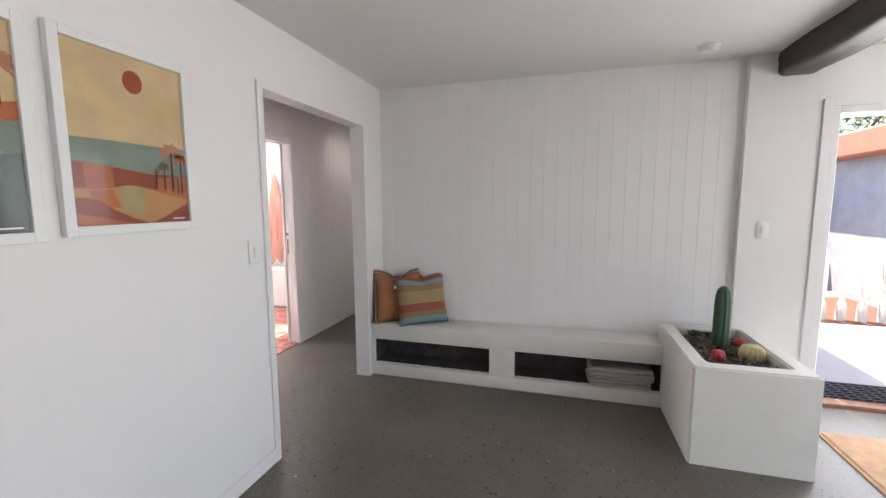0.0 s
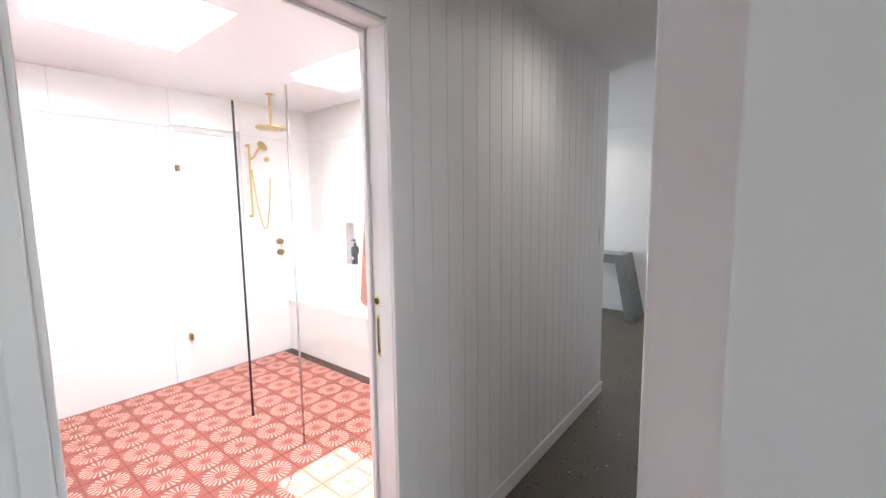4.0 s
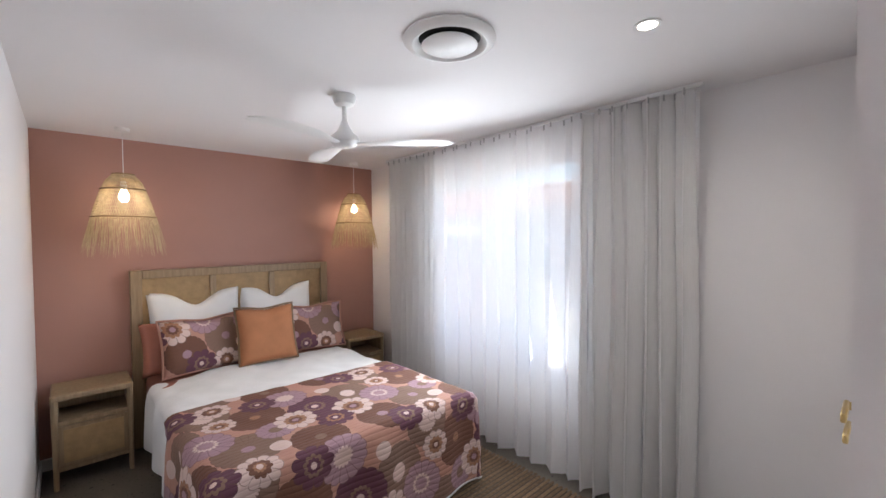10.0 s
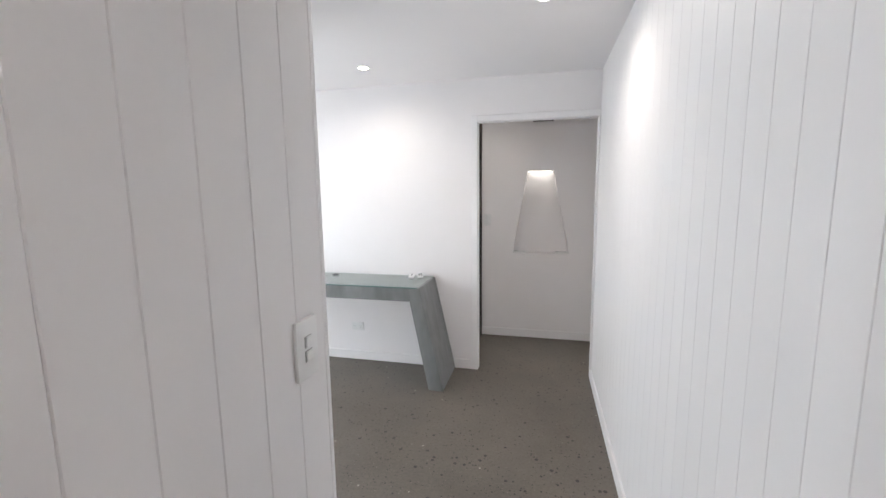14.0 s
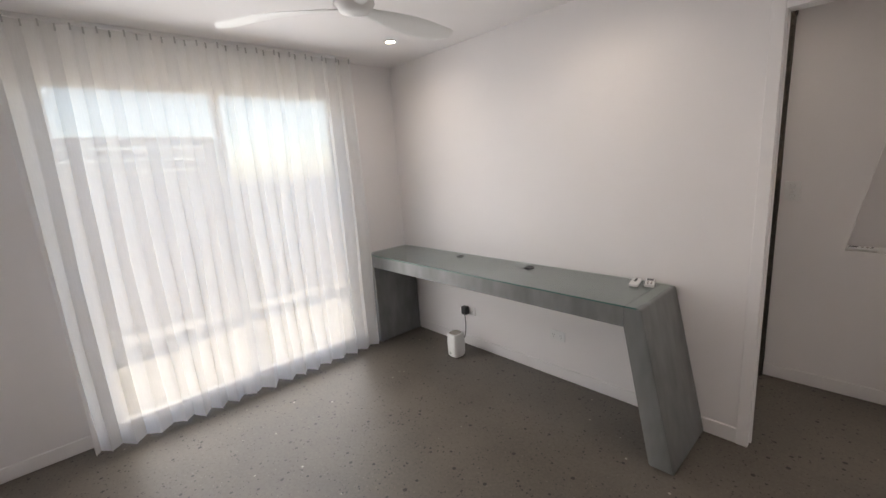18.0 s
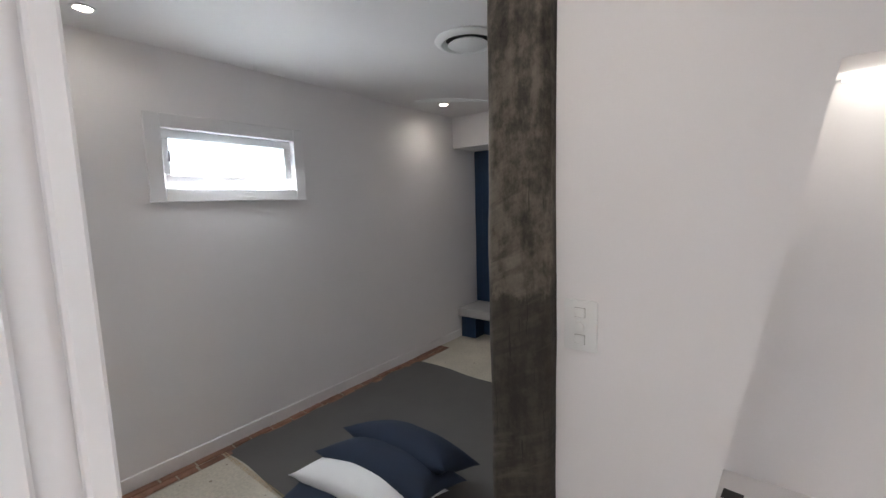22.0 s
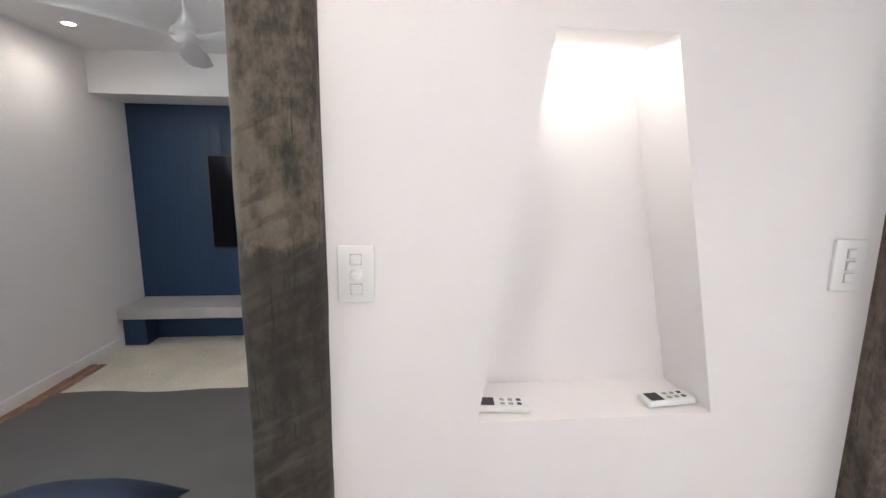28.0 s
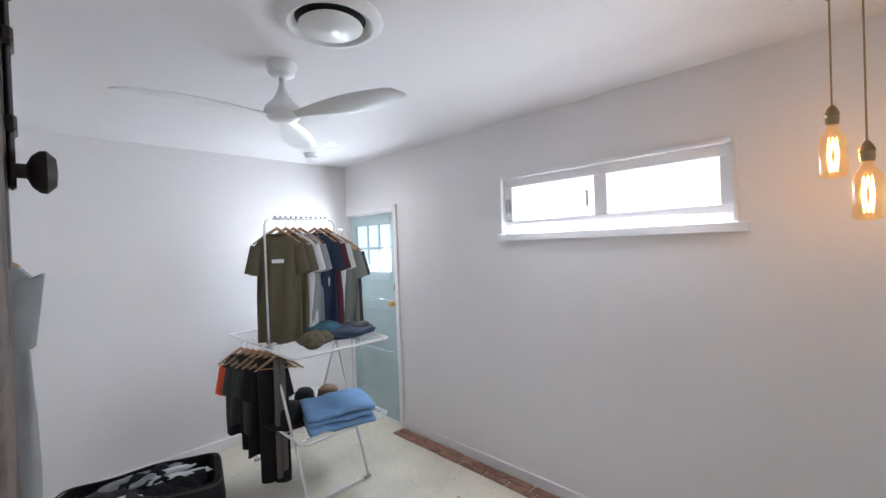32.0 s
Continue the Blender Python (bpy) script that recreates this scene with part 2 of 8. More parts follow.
def bump(tree, bsdf, height, strength=0.2, distance=0.002):
    b = node(tree, "Bump", ("Height", height))
    b.inputs["Strength"].default_value, b.inputs["Distance"].default_value = strength, distance
    tree.links.new(b.outputs[0], bsdf.inputs["Normal"])


def shade(c, k):
    return tuple(min(1.0, v * k) for v in c)


def plain(name, colour, rough=0.5, metal=0.0, vary=0.08, scale=6.0, grain=120.0, relief=0.1, distance=0.001, stretch=(1, 1, 1), per_object=0.0, coat=0.0):
    """A surface of one colour with stains at a large scale and grain at a small one."""
    m, t, b = material(name)
    mp = node(t, "Mapping", (0, node(t, "NewGeometry").outputs["Position"]))
    mp.inputs["Scale"].default_value = stretch
    v = mp.outputs[0]
    big, small = noise_tex(t, v, scale, 3), noise_tex(t, v, grain, 5)
    f = maths(t, "ADD", maths(t, "MULTIPLY", big, 0.7), maths(t, "MULTIPLY", small, 0.3))
    col = ramp(t, f, (0.3, shade(colour, 1 - vary)), (0.7, shade(colour, 1 + vary)))
    if per_object:
        info = node(t, "ObjectInfo")
        col = mixed(t, 1.0, col, ramp(t, info.outputs["Random"], (0, (1 - per_object,) * 3), (1, (1 + 0 * per_object,) * 3)), "MULTIPLY")
    t.links.new(col, b.inputs["Base Color"])
    rr = maths(t, "ADD", rough - 0.06, maths(t, "MULTIPLY", big, 0.12))
    t.links.new(rr, b.inputs["Roughness"])
    b.inputs["Metallic"].default_value = metal
    if coat:
        b.inputs["Coat Weight"].default_value = coat
    if relief:
        bump(t, b, maths(t, "ADD", small, maths(t, "MULTIPLY", big, 0.5)), relief, distance)
    return m


def glow(name, colour, strength):
    m, t, b = material(name)
    b.inputs["Base Color"].default_value = (*colour, 1)
    b.inputs["Emission Color"].default_value = (*colour, 1)
    b.inputs["Emission Strength"].default_value = strength
    return m


def glass(name, tint=(0.95, 0.98, 0.97), rough=0.0, alpha=0.08):
    """Thin glass: mostly clear with a mirror-like gloss."""
    m, t, b = material(name)
    out = t.nodes["Material Output"]
    clear = node(t, "BsdfTransparent", in_0=(*tint, 1))
    gloss = node(t, "BsdfGlossy", in_0=(1, 1, 1, 1))
    gloss.inputs["Roughness"].default_value = rough
    lw = node(t, "LayerWeight")
    lw.inputs[0].default_value = 0.5
    mx = node(t, "MixShader", (0, maths(t, "ADD", maths(t, "MULTIPLY", maths(t, "POWER", lw.outputs[1], 4.0), 0.45), alpha * 0.3)), (1, clear.outputs[0]), (2, gloss.outputs[0]))
    t.links.new(mx.outputs[0], out.inputs[0])
    return m


def sheer(name, colour, clear=0.3, through=0.45):
    m, t, b = material(name)
    out = t.nodes["Material Output"]
    v = coords(t, "Object", (60, 60, 4))
    weave = noise_tex(t, v, 4, 2)
    col = ramp(t, weave, (0.2, shade(colour, 0.93)), (0.8, colour))
    tr = node(t, "BsdfTranslucent", (0, col))
    df = node(t, "BsdfDiffuse", (0, col))
    cl = node(t, "BsdfTransparent")
    m1 = node(t, "MixShader", (1, df.outputs[0]), (2, tr.outputs[0]), in_0=through / max(1e-3, 1 - clear))
    m2 = node(t, "MixShader", (1, m1.outputs[0]), (2, cl.outputs[0]), in_0=clear)
    t.links.new(m2.outputs[0], out.inputs[0])
    return m


def wood(name, light, dark, rough=0.5, stretch=(1, 12, 12), scale=4.0, relief=0.25, distance=0.002):
    m, t, b = material(name)
    v = coords(t, "Object", stretch)
    g = noise_tex(t, v, scale, 8, 0.65)
    big = noise_tex(t, coords(t), 1.7, 3)
    f = maths(t, "ADD", maths(t, "MULTIPLY", g, 0.8), maths(t, "MULTIPLY", big, 0.2))
    t.links.new(ramp(t, f, (0.33, dark), (0.5, tuple((a + c) / 2 for a, c in zip(light, dark))), (0.68, light)), b.inputs["Base Color"])
    b.inputs["Roughness"].default_value = rough
    bump(t, b, g, relief, distance)
    return m


def concrete_floor(name, base, specks, dark, speck_amount, rough, fine_specks=1.0):
    m, t, b = material(name)
    v = coords(t)
    cloud, fine = noise_tex(t, v, 1.3, 6, 0.6), noise_tex(t, v, 60, 4)
    f = maths(t, "ADD", maths(t, "MULTIPLY", cloud, 0.65), maths(t, "MULTIPLY", fine, 0.35))
    col = ramp(t, f, (0.32, shade(base, 0.68)), (0.68, shade(base, 1.3)))
    for scale, amount, tone in ((55, speck_amount * 0.06, specks), (38, speck_amount * 1.3, dark), (70, speck_amount * 2.0, shade(dark, 1.3)), (110, speck_amount * 0.6 * fine_specks, shade(base, 1.5)), (150, speck_amount * 1.8 * fine_specks, shade(base, 0.45))):
        vo = node(t, "TexVoronoi", (0, v))
        vo.inputs["Scale"].default_value = scale
        pick = node(t, "SeparateColor", (0, vo.outputs["Color"]))
        on = maths(t, "MULTIPLY", maths(t, "LESS_THAN", pick.outputs[0], amount), maths(t, "LESS_THAN", vo.outputs["Distance"], maths(t, "MULTIPLY", pick.outputs[1], 0.42)))
        col = mixed(t, on, col, tone)
    t.links.new(col, b.inputs["Base Color"])
    t.links.new(maths(t, "ADD", rough, maths(t, "MULTIPLY", cloud, 0.16)), b.inputs["Roughness"])
    bump(t, b, fine, 0.05, 0.0005)
    return m


def star_tile(name, ground, star, petals, inner, outer):
    """A printed tile: a ring of petals round its centre, in the tile's own coordinates."""
    m, t, b = material(name)
    c = node(t, "TexCoord")
    s = node(t, "SeparateXYZ", (0, c.outputs["Object"]))
    x, y = s.outputs[0], s.outputs[1]
    r = maths(t, "SQRT", maths(t, "ADD", maths(t, "MULTIPLY", x, x), maths(t, "MULTIPLY", y, y)))
    a = maths(t, "ARCTAN2", y, x)
    p = maths(t, "ABSOLUTE", maths(t, "SINE", maths(t, "MULTIPLY", a, petals / 2)))
    on = maths(t, "MULTIPLY", maths(t, "GREATER_THAN", p, maths(t, "SUBTRACT", 1.0, maths(t, "MULTIPLY", r, 3.1))), maths(t, "MULTIPLY", maths(t, "GREATER_THAN", r, inner), maths(t, "LESS_THAN", r, maths(t, "ADD", outer - 0.012, maths(t, "MULTIPLY", p, 0.012)))))
    info = node(t, "ObjectInfo")
    cloud = noise_tex(t, c.outputs["Object"], 25, 4)
    base = mixed(t, maths(t, "MULTIPLY", cloud, 0.5), ground, shade(ground, 0.7))
    base = mixed(t, 1.0, base, ramp(t, info.outputs["Random"], (0, (0.85,) * 3), (1, (1, 1, 1))), "MULTIPLY")
    t.links.new(mixed(t, on, base, star), b.inputs["Base Color"])
    b.inputs["Roughness"].default_value = 0.45
    return m


FLOWER_U, FLOWER_V = 0.70, 0.56
CREAM_D, PURPLE_D, BROWN_D, TAUPE_D, LILAC_D, TAN_D = (0.66, 0.50, 0.46), (0.105, 0.03, 0.058), (0.15, 0.06, 0.035), (0.215, 0.125, 0.09), (0.36, 0.22, 0.26), (0.33, 0.16, 0.09)
# middle, radius, petals, how deep the petals are cut, petal colour, rings from the outside in
FLOWERS = (
    (0.10, 0.10, 0.105, 22, 0.06, BROWN_D, ((0.22, LILAC_D),)),
    (0.31, 0.17, 0.115, 24, 0.06, TAUPE_D, ((0.2, LILAC_D),)),
    (0.53, 0.09, 0.105, 22, 0.06, BROWN_D, ((0.2, TAUPE_D),)),
    (0.10, 0.38, 0.115, 24, 0.06, TAUPE_D, ((0.3, CREAM_D),)),
    (0.41, 0.41, 0.115, 22, 0.06, BROWN_D, ((0.18, TAN_D),)),
    (0.63, 0.35, 0.11, 14, 0.10, PURPLE_D, ((0.40, TAUPE_D), (0.28, PURPLE_D), (0.14, CREAM_D))),
    (0.25, 0.53, 0.10, 22, 0.06, TAUPE_D, ((0.42, CREAM_D),)),
    (0.21, 0.29, 0.092, 14, 0.12, LILAC_D, ((0.42, CREAM_D), (0.3, LILAC_D))),
    (0.57, 0.52, 0.095, 14, 0.12, LILAC_D, ((0.40, CREAM_D),)),
    (0.43, 0.25, 0.07, 14, 0.12, LILAC_D, ((0.36, TAUPE_D),)),
    (0.05, 0.245, 0.088, 10, 0.26, CREAM_D, ((0.52, TAN_D), (0.32, BROWN_D), (0.17, LILAC_D))),
    (0.52, 0.285, 0.082, 10, 0.26, CREAM_D, ((0.52, TAN_D), (0.32, BROWN_D), (0.17, LILAC_D))),
    (0.30, 0.03, 0.072, 10, 0.24, CREAM_D, ((0.52, BROWN_D), (0.28, TAN_D), (0.15, CREAM_D))),
    (0.285, 0.425, 0.062, 10, 0.24, CREAM_D, ((0.55, TAN_D), (0.3, BROWN_D), (0.15, CREAM_D))),
    (0.17, 0.035, 0.078, 9, 0.28, PURPLE_D, ((0.48, TAUPE_D), (0.32, PURPLE_D), (0.15, CREAM_D))),
    (0.645, 0.20, 0.075, 9, 0.28, PURPLE_D, ((0.48, TAN_D), (0.32, PURPLE_D), (0.15, CREAM_D))),
    (0.46, 0.535, 0.075, 9, 0.28, PURPLE_D, ((0.48, TAUPE_D), (0.32, PURPLE_D), (0.15, CREAM_D))),
    (0.40, 0.12, 0.036, 4, 0.02, CREAM_D, ()),
    (0.03, 0.49, 0.034, 4, 0.02, CREAM_D, ()),
)


def floral(name, flowers=True):
    """Printed retro flowers on cloth, in the cloth's own UV metres: a repeat of petalled flowers laid over veined discs."""
    m, t, b = material(name)
    c = coords(t, "UV", (0.7, 0.7, 1))
    sep = node(t, "SeparateXYZ", (0, c))
    col = mixed(t, noise_tex(t, c, 9, 2), (0.43, 0.21, 0.16), (0.50, 0.27, 0.20))

    def wrapped(v, mid, span):
        return maths(t, "WRAP", maths(t, "SUBTRACT", v, mid), span / 2, -span / 2)
    for cx, cy, rad, petals, cut, tone, rings in FLOWERS:
        du, dv = wrapped(sep.outputs[0], cx, FLOWER_U), wrapped(sep.outputs[1], cy, FLOWER_V)
        r = maths(t, "SQRT", maths(t, "ADD", maths(t, "MULTIPLY", du, du), maths(t, "MULTIPLY", dv, dv)))
        wave = maths(t, "ABSOLUTE", maths(t, "COSINE", maths(t, "MULTIPLY", maths(t, "ADD", maths(t, "ARCTAN2", dv, du), cx * 9), petals / 2)))
        edge = maths(t, "MULTIPLY_ADD", maths(t, "POWER", wave, 0.45), rad * cut, rad * (1 - cut))
        petal = maths(t, "LESS_THAN", r, edge)
        col = mixed(t, petal, col, tone)
        if rings:
            vein = maths(t, "MULTIPLY", petal, maths(t, "MAXIMUM", maths(t, "LESS_THAN", wave, 0.13), maths(t, "GREATER_THAN", r, maths(t, "SUBTRACT", edge, 0.0028))))
            col = mixed(t, maths(t, "MULTIPLY", vein, 0.55), col, (0.10, 0.045, 0.035))
        for f, tone2 in rings:
            scallop = maths(t, "MULTIPLY_ADD", wave, rad * f * 0.22, rad * f * 0.82)
            col = mixed(t, maths(t, "LESS_THAN", r, scallop), col, tone2)
    weave = noise_tex(t, c, 300, 2)
    col = mixed(t, maths(t, "MULTIPLY", weave, 0.14), col, (0.27, 0.18, 0.16))
    t.links.new(col, b.inputs["Base Color"])
    b.inputs["Roughness"].default_value = 0.85
    ridge = maths(t, "ABSOLUTE", maths(t, "SINE", maths(t, "MULTIPLY", sep.outputs[1], 3.14159 / 0.021)))
    bump(t, b, maths(t, "ADD", maths(t, "POWER", ridge, 0.5), maths(t, "MULTIPLY", weave, 0.2)), 0.5 if flowers else 0.1, 0.007)
    return m


WHITE = plain("white_wall_paint", (0.81, 0.785, 0.785), 0.55, vary=0.02, scale=2.0, grain=180, relief=0.04)
CEIL = plain("white_ceiling_paint", (0.81, 0.788, 0.79), 0.7, vary=0.015, scale=1.5, grain=220, relief=0.04)
GLOSS = plain("white_gloss_trim", (0.81, 0.79, 0.79), 0.32, vary=0.02, scale=5, grain=90, relief=0.03)
BOARD = plain("white_satin_boards", (0.80, 0.782, 0.782), 0.42, vary=0.015, scale=4, grain=90, relief=0.03, per_object=0.015)
PINK = plain("terracotta_pink_paint", (0.41, 0.215, 0.172), 0.6, vary=0.04, scale=2, grain=160, relief=0.06)
BLUE = plain("navy_blue_paint", (0.012, 0.038, 0.092), 0.42, vary=0.05, scale=3, grain=120, relief=0.04, per_object=0.06)
RENDER = plain("white_rendered_masonry", (0.74, 0.715, 0.67), 0.75, vary=0.05, scale=5, grain=60, relief=0.25, distance=0.002)
CONCRETE = concrete_floor("polished_concrete", (0.126, 0.109, 0.09), (0.36, 0.33, 0.29), (0.03, 0.026, 0.022), 0.1, 0.36)
CREAM = concrete_floor("cream_sealed_concrete", (0.60, 0.55, 0.455), (0.68, 0.64, 0.56), (0.26, 0.21, 0.16), 0.010, 0.35, 0.4)
GREY_CONC = plain("grey_trowelled_cement", (0.185, 0.19, 0.19), 0.45, vary=0.35, scale=3.5, grain=14, relief=0.15, distance=0.002, stretch=(1, 1, 0.35))
PALE_CONC = plain("pale_grey_cement", (0.40, 0.39, 0.38), 0.5, vary=0.12, scale=5, grain=50, relief=0.1)
RED_BEAM = wood("dark_stained_beam", (0.05, 0.024, 0.016), (0.008, 0.005, 0.005), 0.4, (9, 0.7, 9), 3.0, 0.5, 0.008)
OAK = wood("washed_oak", (0.36, 0.255, 0.155), (0.22, 0.15, 0.085), 0.5, (14, 14, 1), 3.0, 0.15)
RATTAN = plain("woven_rattan", (0.36, 0.235, 0.115), 0.6, vary=0.2, scale=18, grain=260, relief=0.5, distance=0.002)
BRASS = plain("brushed_brass", (0.60, 0.44, 0.20), 0.3, 1.0, vary=0.08, scale=20, grain=200, relief=0.03)
BRONZE = plain("aged_brass", (0.33, 0.235, 0.13), 0.35, 1.0, vary=0.15, scale=25, grain=200, relief=0.03)
CHROME = plain("polished_steel", (0.6, 0.6, 0.6), 0.15, 1.0, vary=0.04, relief=0.0)
PLASTIC = plain("white_plastic", (0.78, 0.78, 0.775), 0.35, vary=0.02, scale=8, grain=80, relief=0.02)
BLACK = plain("black_plastic", (0.012, 0.012, 0.013), 0.35, vary=0.15, relief=0.05)
SCREEN = plain("black_screen", (0.004, 0.004, 0.006), 0.14, vary=0.1, relief=0.0)
GLASS = glass("window_glass")
PRINT_GLASS = glass("print_glazing", (0.99, 0.99, 0.99), 0.0, 0.02)
GREEN_GLASS = glass("toughened_glass", (0.93, 0.96, 0.95))
SHOWER_GLASS = glass("shower_glass", (0.985, 0.99, 0.985))
SHEER = sheer("white_sheer_cloth", (0.94, 0.94, 0.94), 0.12, 0.5)
SHEER_BED = sheer("white_bedroom_sheer_cloth", (0.94, 0.94, 0.95), 0.085, 0.40)
DRAPE = sheer("gathered_white_cloth", (0.86, 0.85, 0.84), 0.03, 0.35)
LAMP_ON = glow("lit_downlight", (1.0, 0.88, 0.72), 5.0)
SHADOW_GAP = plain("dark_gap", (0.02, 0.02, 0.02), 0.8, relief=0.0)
SCREEN.node_tree.nodes["Principled BSDF"].inputs["Specular IOR Level"].default_value = 0.12
# Milky pane colour imitates the glare of bright daylight through the glass.
GLARE_PANE = sheer("glare_whitened_pane", (0.95, 0.97, 0.97), 0.5, 0.42)
BRICK = plain("recycled_brick", (0.30, 0.155, 0.105), 0.85, vary=0.35, scale=14, grain=90, relief=0.5, distance=0.003, per_object=0.35)
MORTAR = plain("sand_mortar", (0.38, 0.33, 0.27), 0.9, vary=0.15, scale=12, grain=150, relief=0.4)

TERRACOTTA = plain("burnt_orange_velvet", (0.40, 0.165, 0.075), 0.85, vary=0.12, scale=9, grain=300, relief=0.3, distance=0.002)
PINK_SHEET = plain("clay_pink_sheet", (0.36, 0.14, 0.10), 0.9, vary=0.1, scale=8, grain=250, relief=0.25)
TAUPE = plain("taupe_piping", (0.24, 0.165, 0.10), 0.9, vary=0.1, grain=300, relief=0.3)
LINEN = plain("white_bed_linen", (0.78, 0.78, 0.78), 0.85, vary=0.04, scale=7, grain=300, relief=0.2, distance=0.002)
NAVY = plain("navy_linen", (0.011, 0.021, 0.046), 0.85, vary=0.2, scale=8, grain=280, relief=0.35, distance=0.002)
GREY_RUG = plain("grey_felt_rug", (0.105, 0.10, 0.095), 0.95, vary=0.12, scale=3, grain=220, relief=0.5, distance=0.002)
TOWEL = plain("clay_pink_towel", (0.47, 0.20, 0.14), 0.95, vary=0.1, scale=14, grain=320, relief=0.6, distance=0.003)
BLANKET = plain("grey_linen_blanket", (0.40, 0.365, 0.33), 0.9, vary=0.1, scale=10, grain=300, relief=0.35, distance=0.002)
SOIL = plain("dark_potting_mix", (0.06, 0.045, 0.03), 0.95, vary=0.5, scale=30, grain=90, relief=0.9, distance=0.01)
PEBBLE = plain("brown_pebbles", (0.19, 0.15, 0.11), 0.8, vary=0.4, scale=22, grain=90, relief=0.2, per_object=0.3)
CACTUS = plain("dark_green_cactus", (0.035, 0.085, 0.055), 0.6, vary=0.2, scale=18, grain=120, relief=0.3)
SPINES = plain("pale_cactus_spines", (0.55, 0.5, 0.27), 0.8, vary=0.2, grain=200)
RED_CACTUS = plain("red_grafted_cactus", (0.5, 0.05, 0.06), 0.6, vary=0.2, grain=150)
WALL_TILE = plain("white_gloss_tile", (0.80, 0.775, 0.75), 0.16, vary=0.02, scale=3, grain=40, relief=0.02, per_object=0.02)
GROUT = plain("pale_grout", (0.62, 0.58, 0.54), 0.85, vary=0.06, grain=120)
RED_GROUT = plain("red_brown_grout", (0.20, 0.075, 0.055), 0.85, vary=0.1, grain=120)
RED_TILE = star_tile("red_starburst_tile", (0.33, 0.075, 0.05), (0.66, 0.38, 0.32), 20, 0.03, 0.09)
GREY_TILE = star_tile("black_white_pattern_tile", (0.62, 0.62, 0.60), (0.05, 0.05, 0.055), 8, 0.03, 0.10)
FLORAL = floral("retro_floral_quilt")
FLORAL_FLAT = floral("retro_floral_pillow", flowers=False)
FROST = sheer("frosted_pane", (0.9, 0.95, 0.97), 0.05, 0.8)
STEEL_BLUE = plain("pale_aqua_paint", (0.44, 0.56, 0.57), 0.45, vary=0.05, scale=5, grain=80, relief=0.08)
PAPER_WHITE = plain("white_frame_paint", (0.8, 0.8, 0.79), 0.45, vary=0.02, relief=0.02)

# ---- building blocks ----
def box(bm, x0, y0, z0, x1, y1, z1, bevel=0.0, segments=1):
    vs = [bm.verts.new((x, y, z)) for x in (min(x0, x1), max(x0, x1)) for y in (min(y0, y1), max(y0, y1)) for z in (min(z0, z1), max(z0, z1))]
    fs = [bm.faces.new([vs[i] for i in q]) for q in ((0, 1, 3, 2), (4, 6, 7, 5), (0, 4, 5, 1), (2, 3, 7, 6), (0, 2, 6, 4), (1, 5, 7, 3))]
    if bevel:
        bmesh.ops.bevel(bm, geom=list({e for f in fs for e in f.edges}), offset=bevel, segments=segments, profile=0.5, affect="EDGES", clamp_overlap=True)
    return vs


def lathe(bm, profile, seg=24, centre=(0, 0, 0), axis="z", close=True):
    """Turn (radius, height) pairs round an axis."""
    cx, cy, cz = centre
    rings = []
    for r, h in profile:
        ring = []
        for k in range(seg):
            a = 2 * math.pi * k / seg
            u, v = r * math.cos(a), r * math.sin(a)
            p = {"z": (cx + u, cy + v, cz + h), "x": (cx + h, cy + u, cz + v), "y": (cx + u, cy + h, cz + v)}[axis]
            ring.append(bm.verts.new(p))
        rings.append(ring)
    for a, b in zip(rings, rings[1:]):
        for k in range(seg):
            bm.faces.new((a[k], a[(k + 1) % seg], b[(k + 1) % seg], b[k]))
    if close:
        for ring in (rings[0], rings[-1]):
            bm.faces.new(ring)
    bmesh.ops.recalc_face_normals(bm, faces=bm.faces)


def tube(bm, points, radius, seg=8, closed=False):
    """A round bar along points; radius may be a list."""
    pts = [Vector(p) for p in points]
    n = len(pts)
    rad = radius if isinstance(radius, (list, tuple)) else [radius] * n
    rings = []
    side = None
    for k, p in enumerate(pts):
        a, c = pts[(k - 1) % n if closed else max(k - 1, 0)], pts[(k + 1) % n if closed else min(k + 1, n - 1)]
        d = (c - a).normalized()
        if side is None:
            side = d.orthogonal().normalized()
        side = (side - d * side.dot(d)).normalized()
        up = d.cross(side)
        rings.append([bm.verts.new(p + rad[k] * (math.cos(2 * math.pi * j / seg) * side + math.sin(2 * math.pi * j / seg) * up)) for j in range(seg)])
    pairs = list(zip(rings, rings[1:])) + ([(rings[-1], rings[0])] if closed else [])
    for a, b in pairs:
        for j in range(seg):
            bm.faces.new((a[j], a[(j + 1) % seg], b[(j + 1) % seg], b[j]))
    if not closed:
        bm.faces.new(rings[0][::-1]), bm.faces.new(rings[-1])


def sheet(bm, nu, nv, place, uv=None, close_u=False):
    """A grid of quads; place(u, v) gives a point for u, v from 0 to 1, uv(u, v) its cloth metres."""
    layer = bm.loops.layers.uv.verify() if uv else None
    g = [[bm.verts.new(place(i / nu, j / nv)) for j in range(nv + 1)] for i in range(nu + (0 if close_u else 1))]
    for i in range(nu):
        for j in range(nv):
            ids = ((i, j), (i + 1, j), (i + 1, j + 1), (i, j + 1))
            f = bm.faces.new([g[a % len(g)][b] for a, b in ids])
            f.smooth = True
            if uv:
                for loop, (a, b) in zip(f.loops, ids):
                    loop[layer].uv = uv(a / nu, b / nv)
    return g


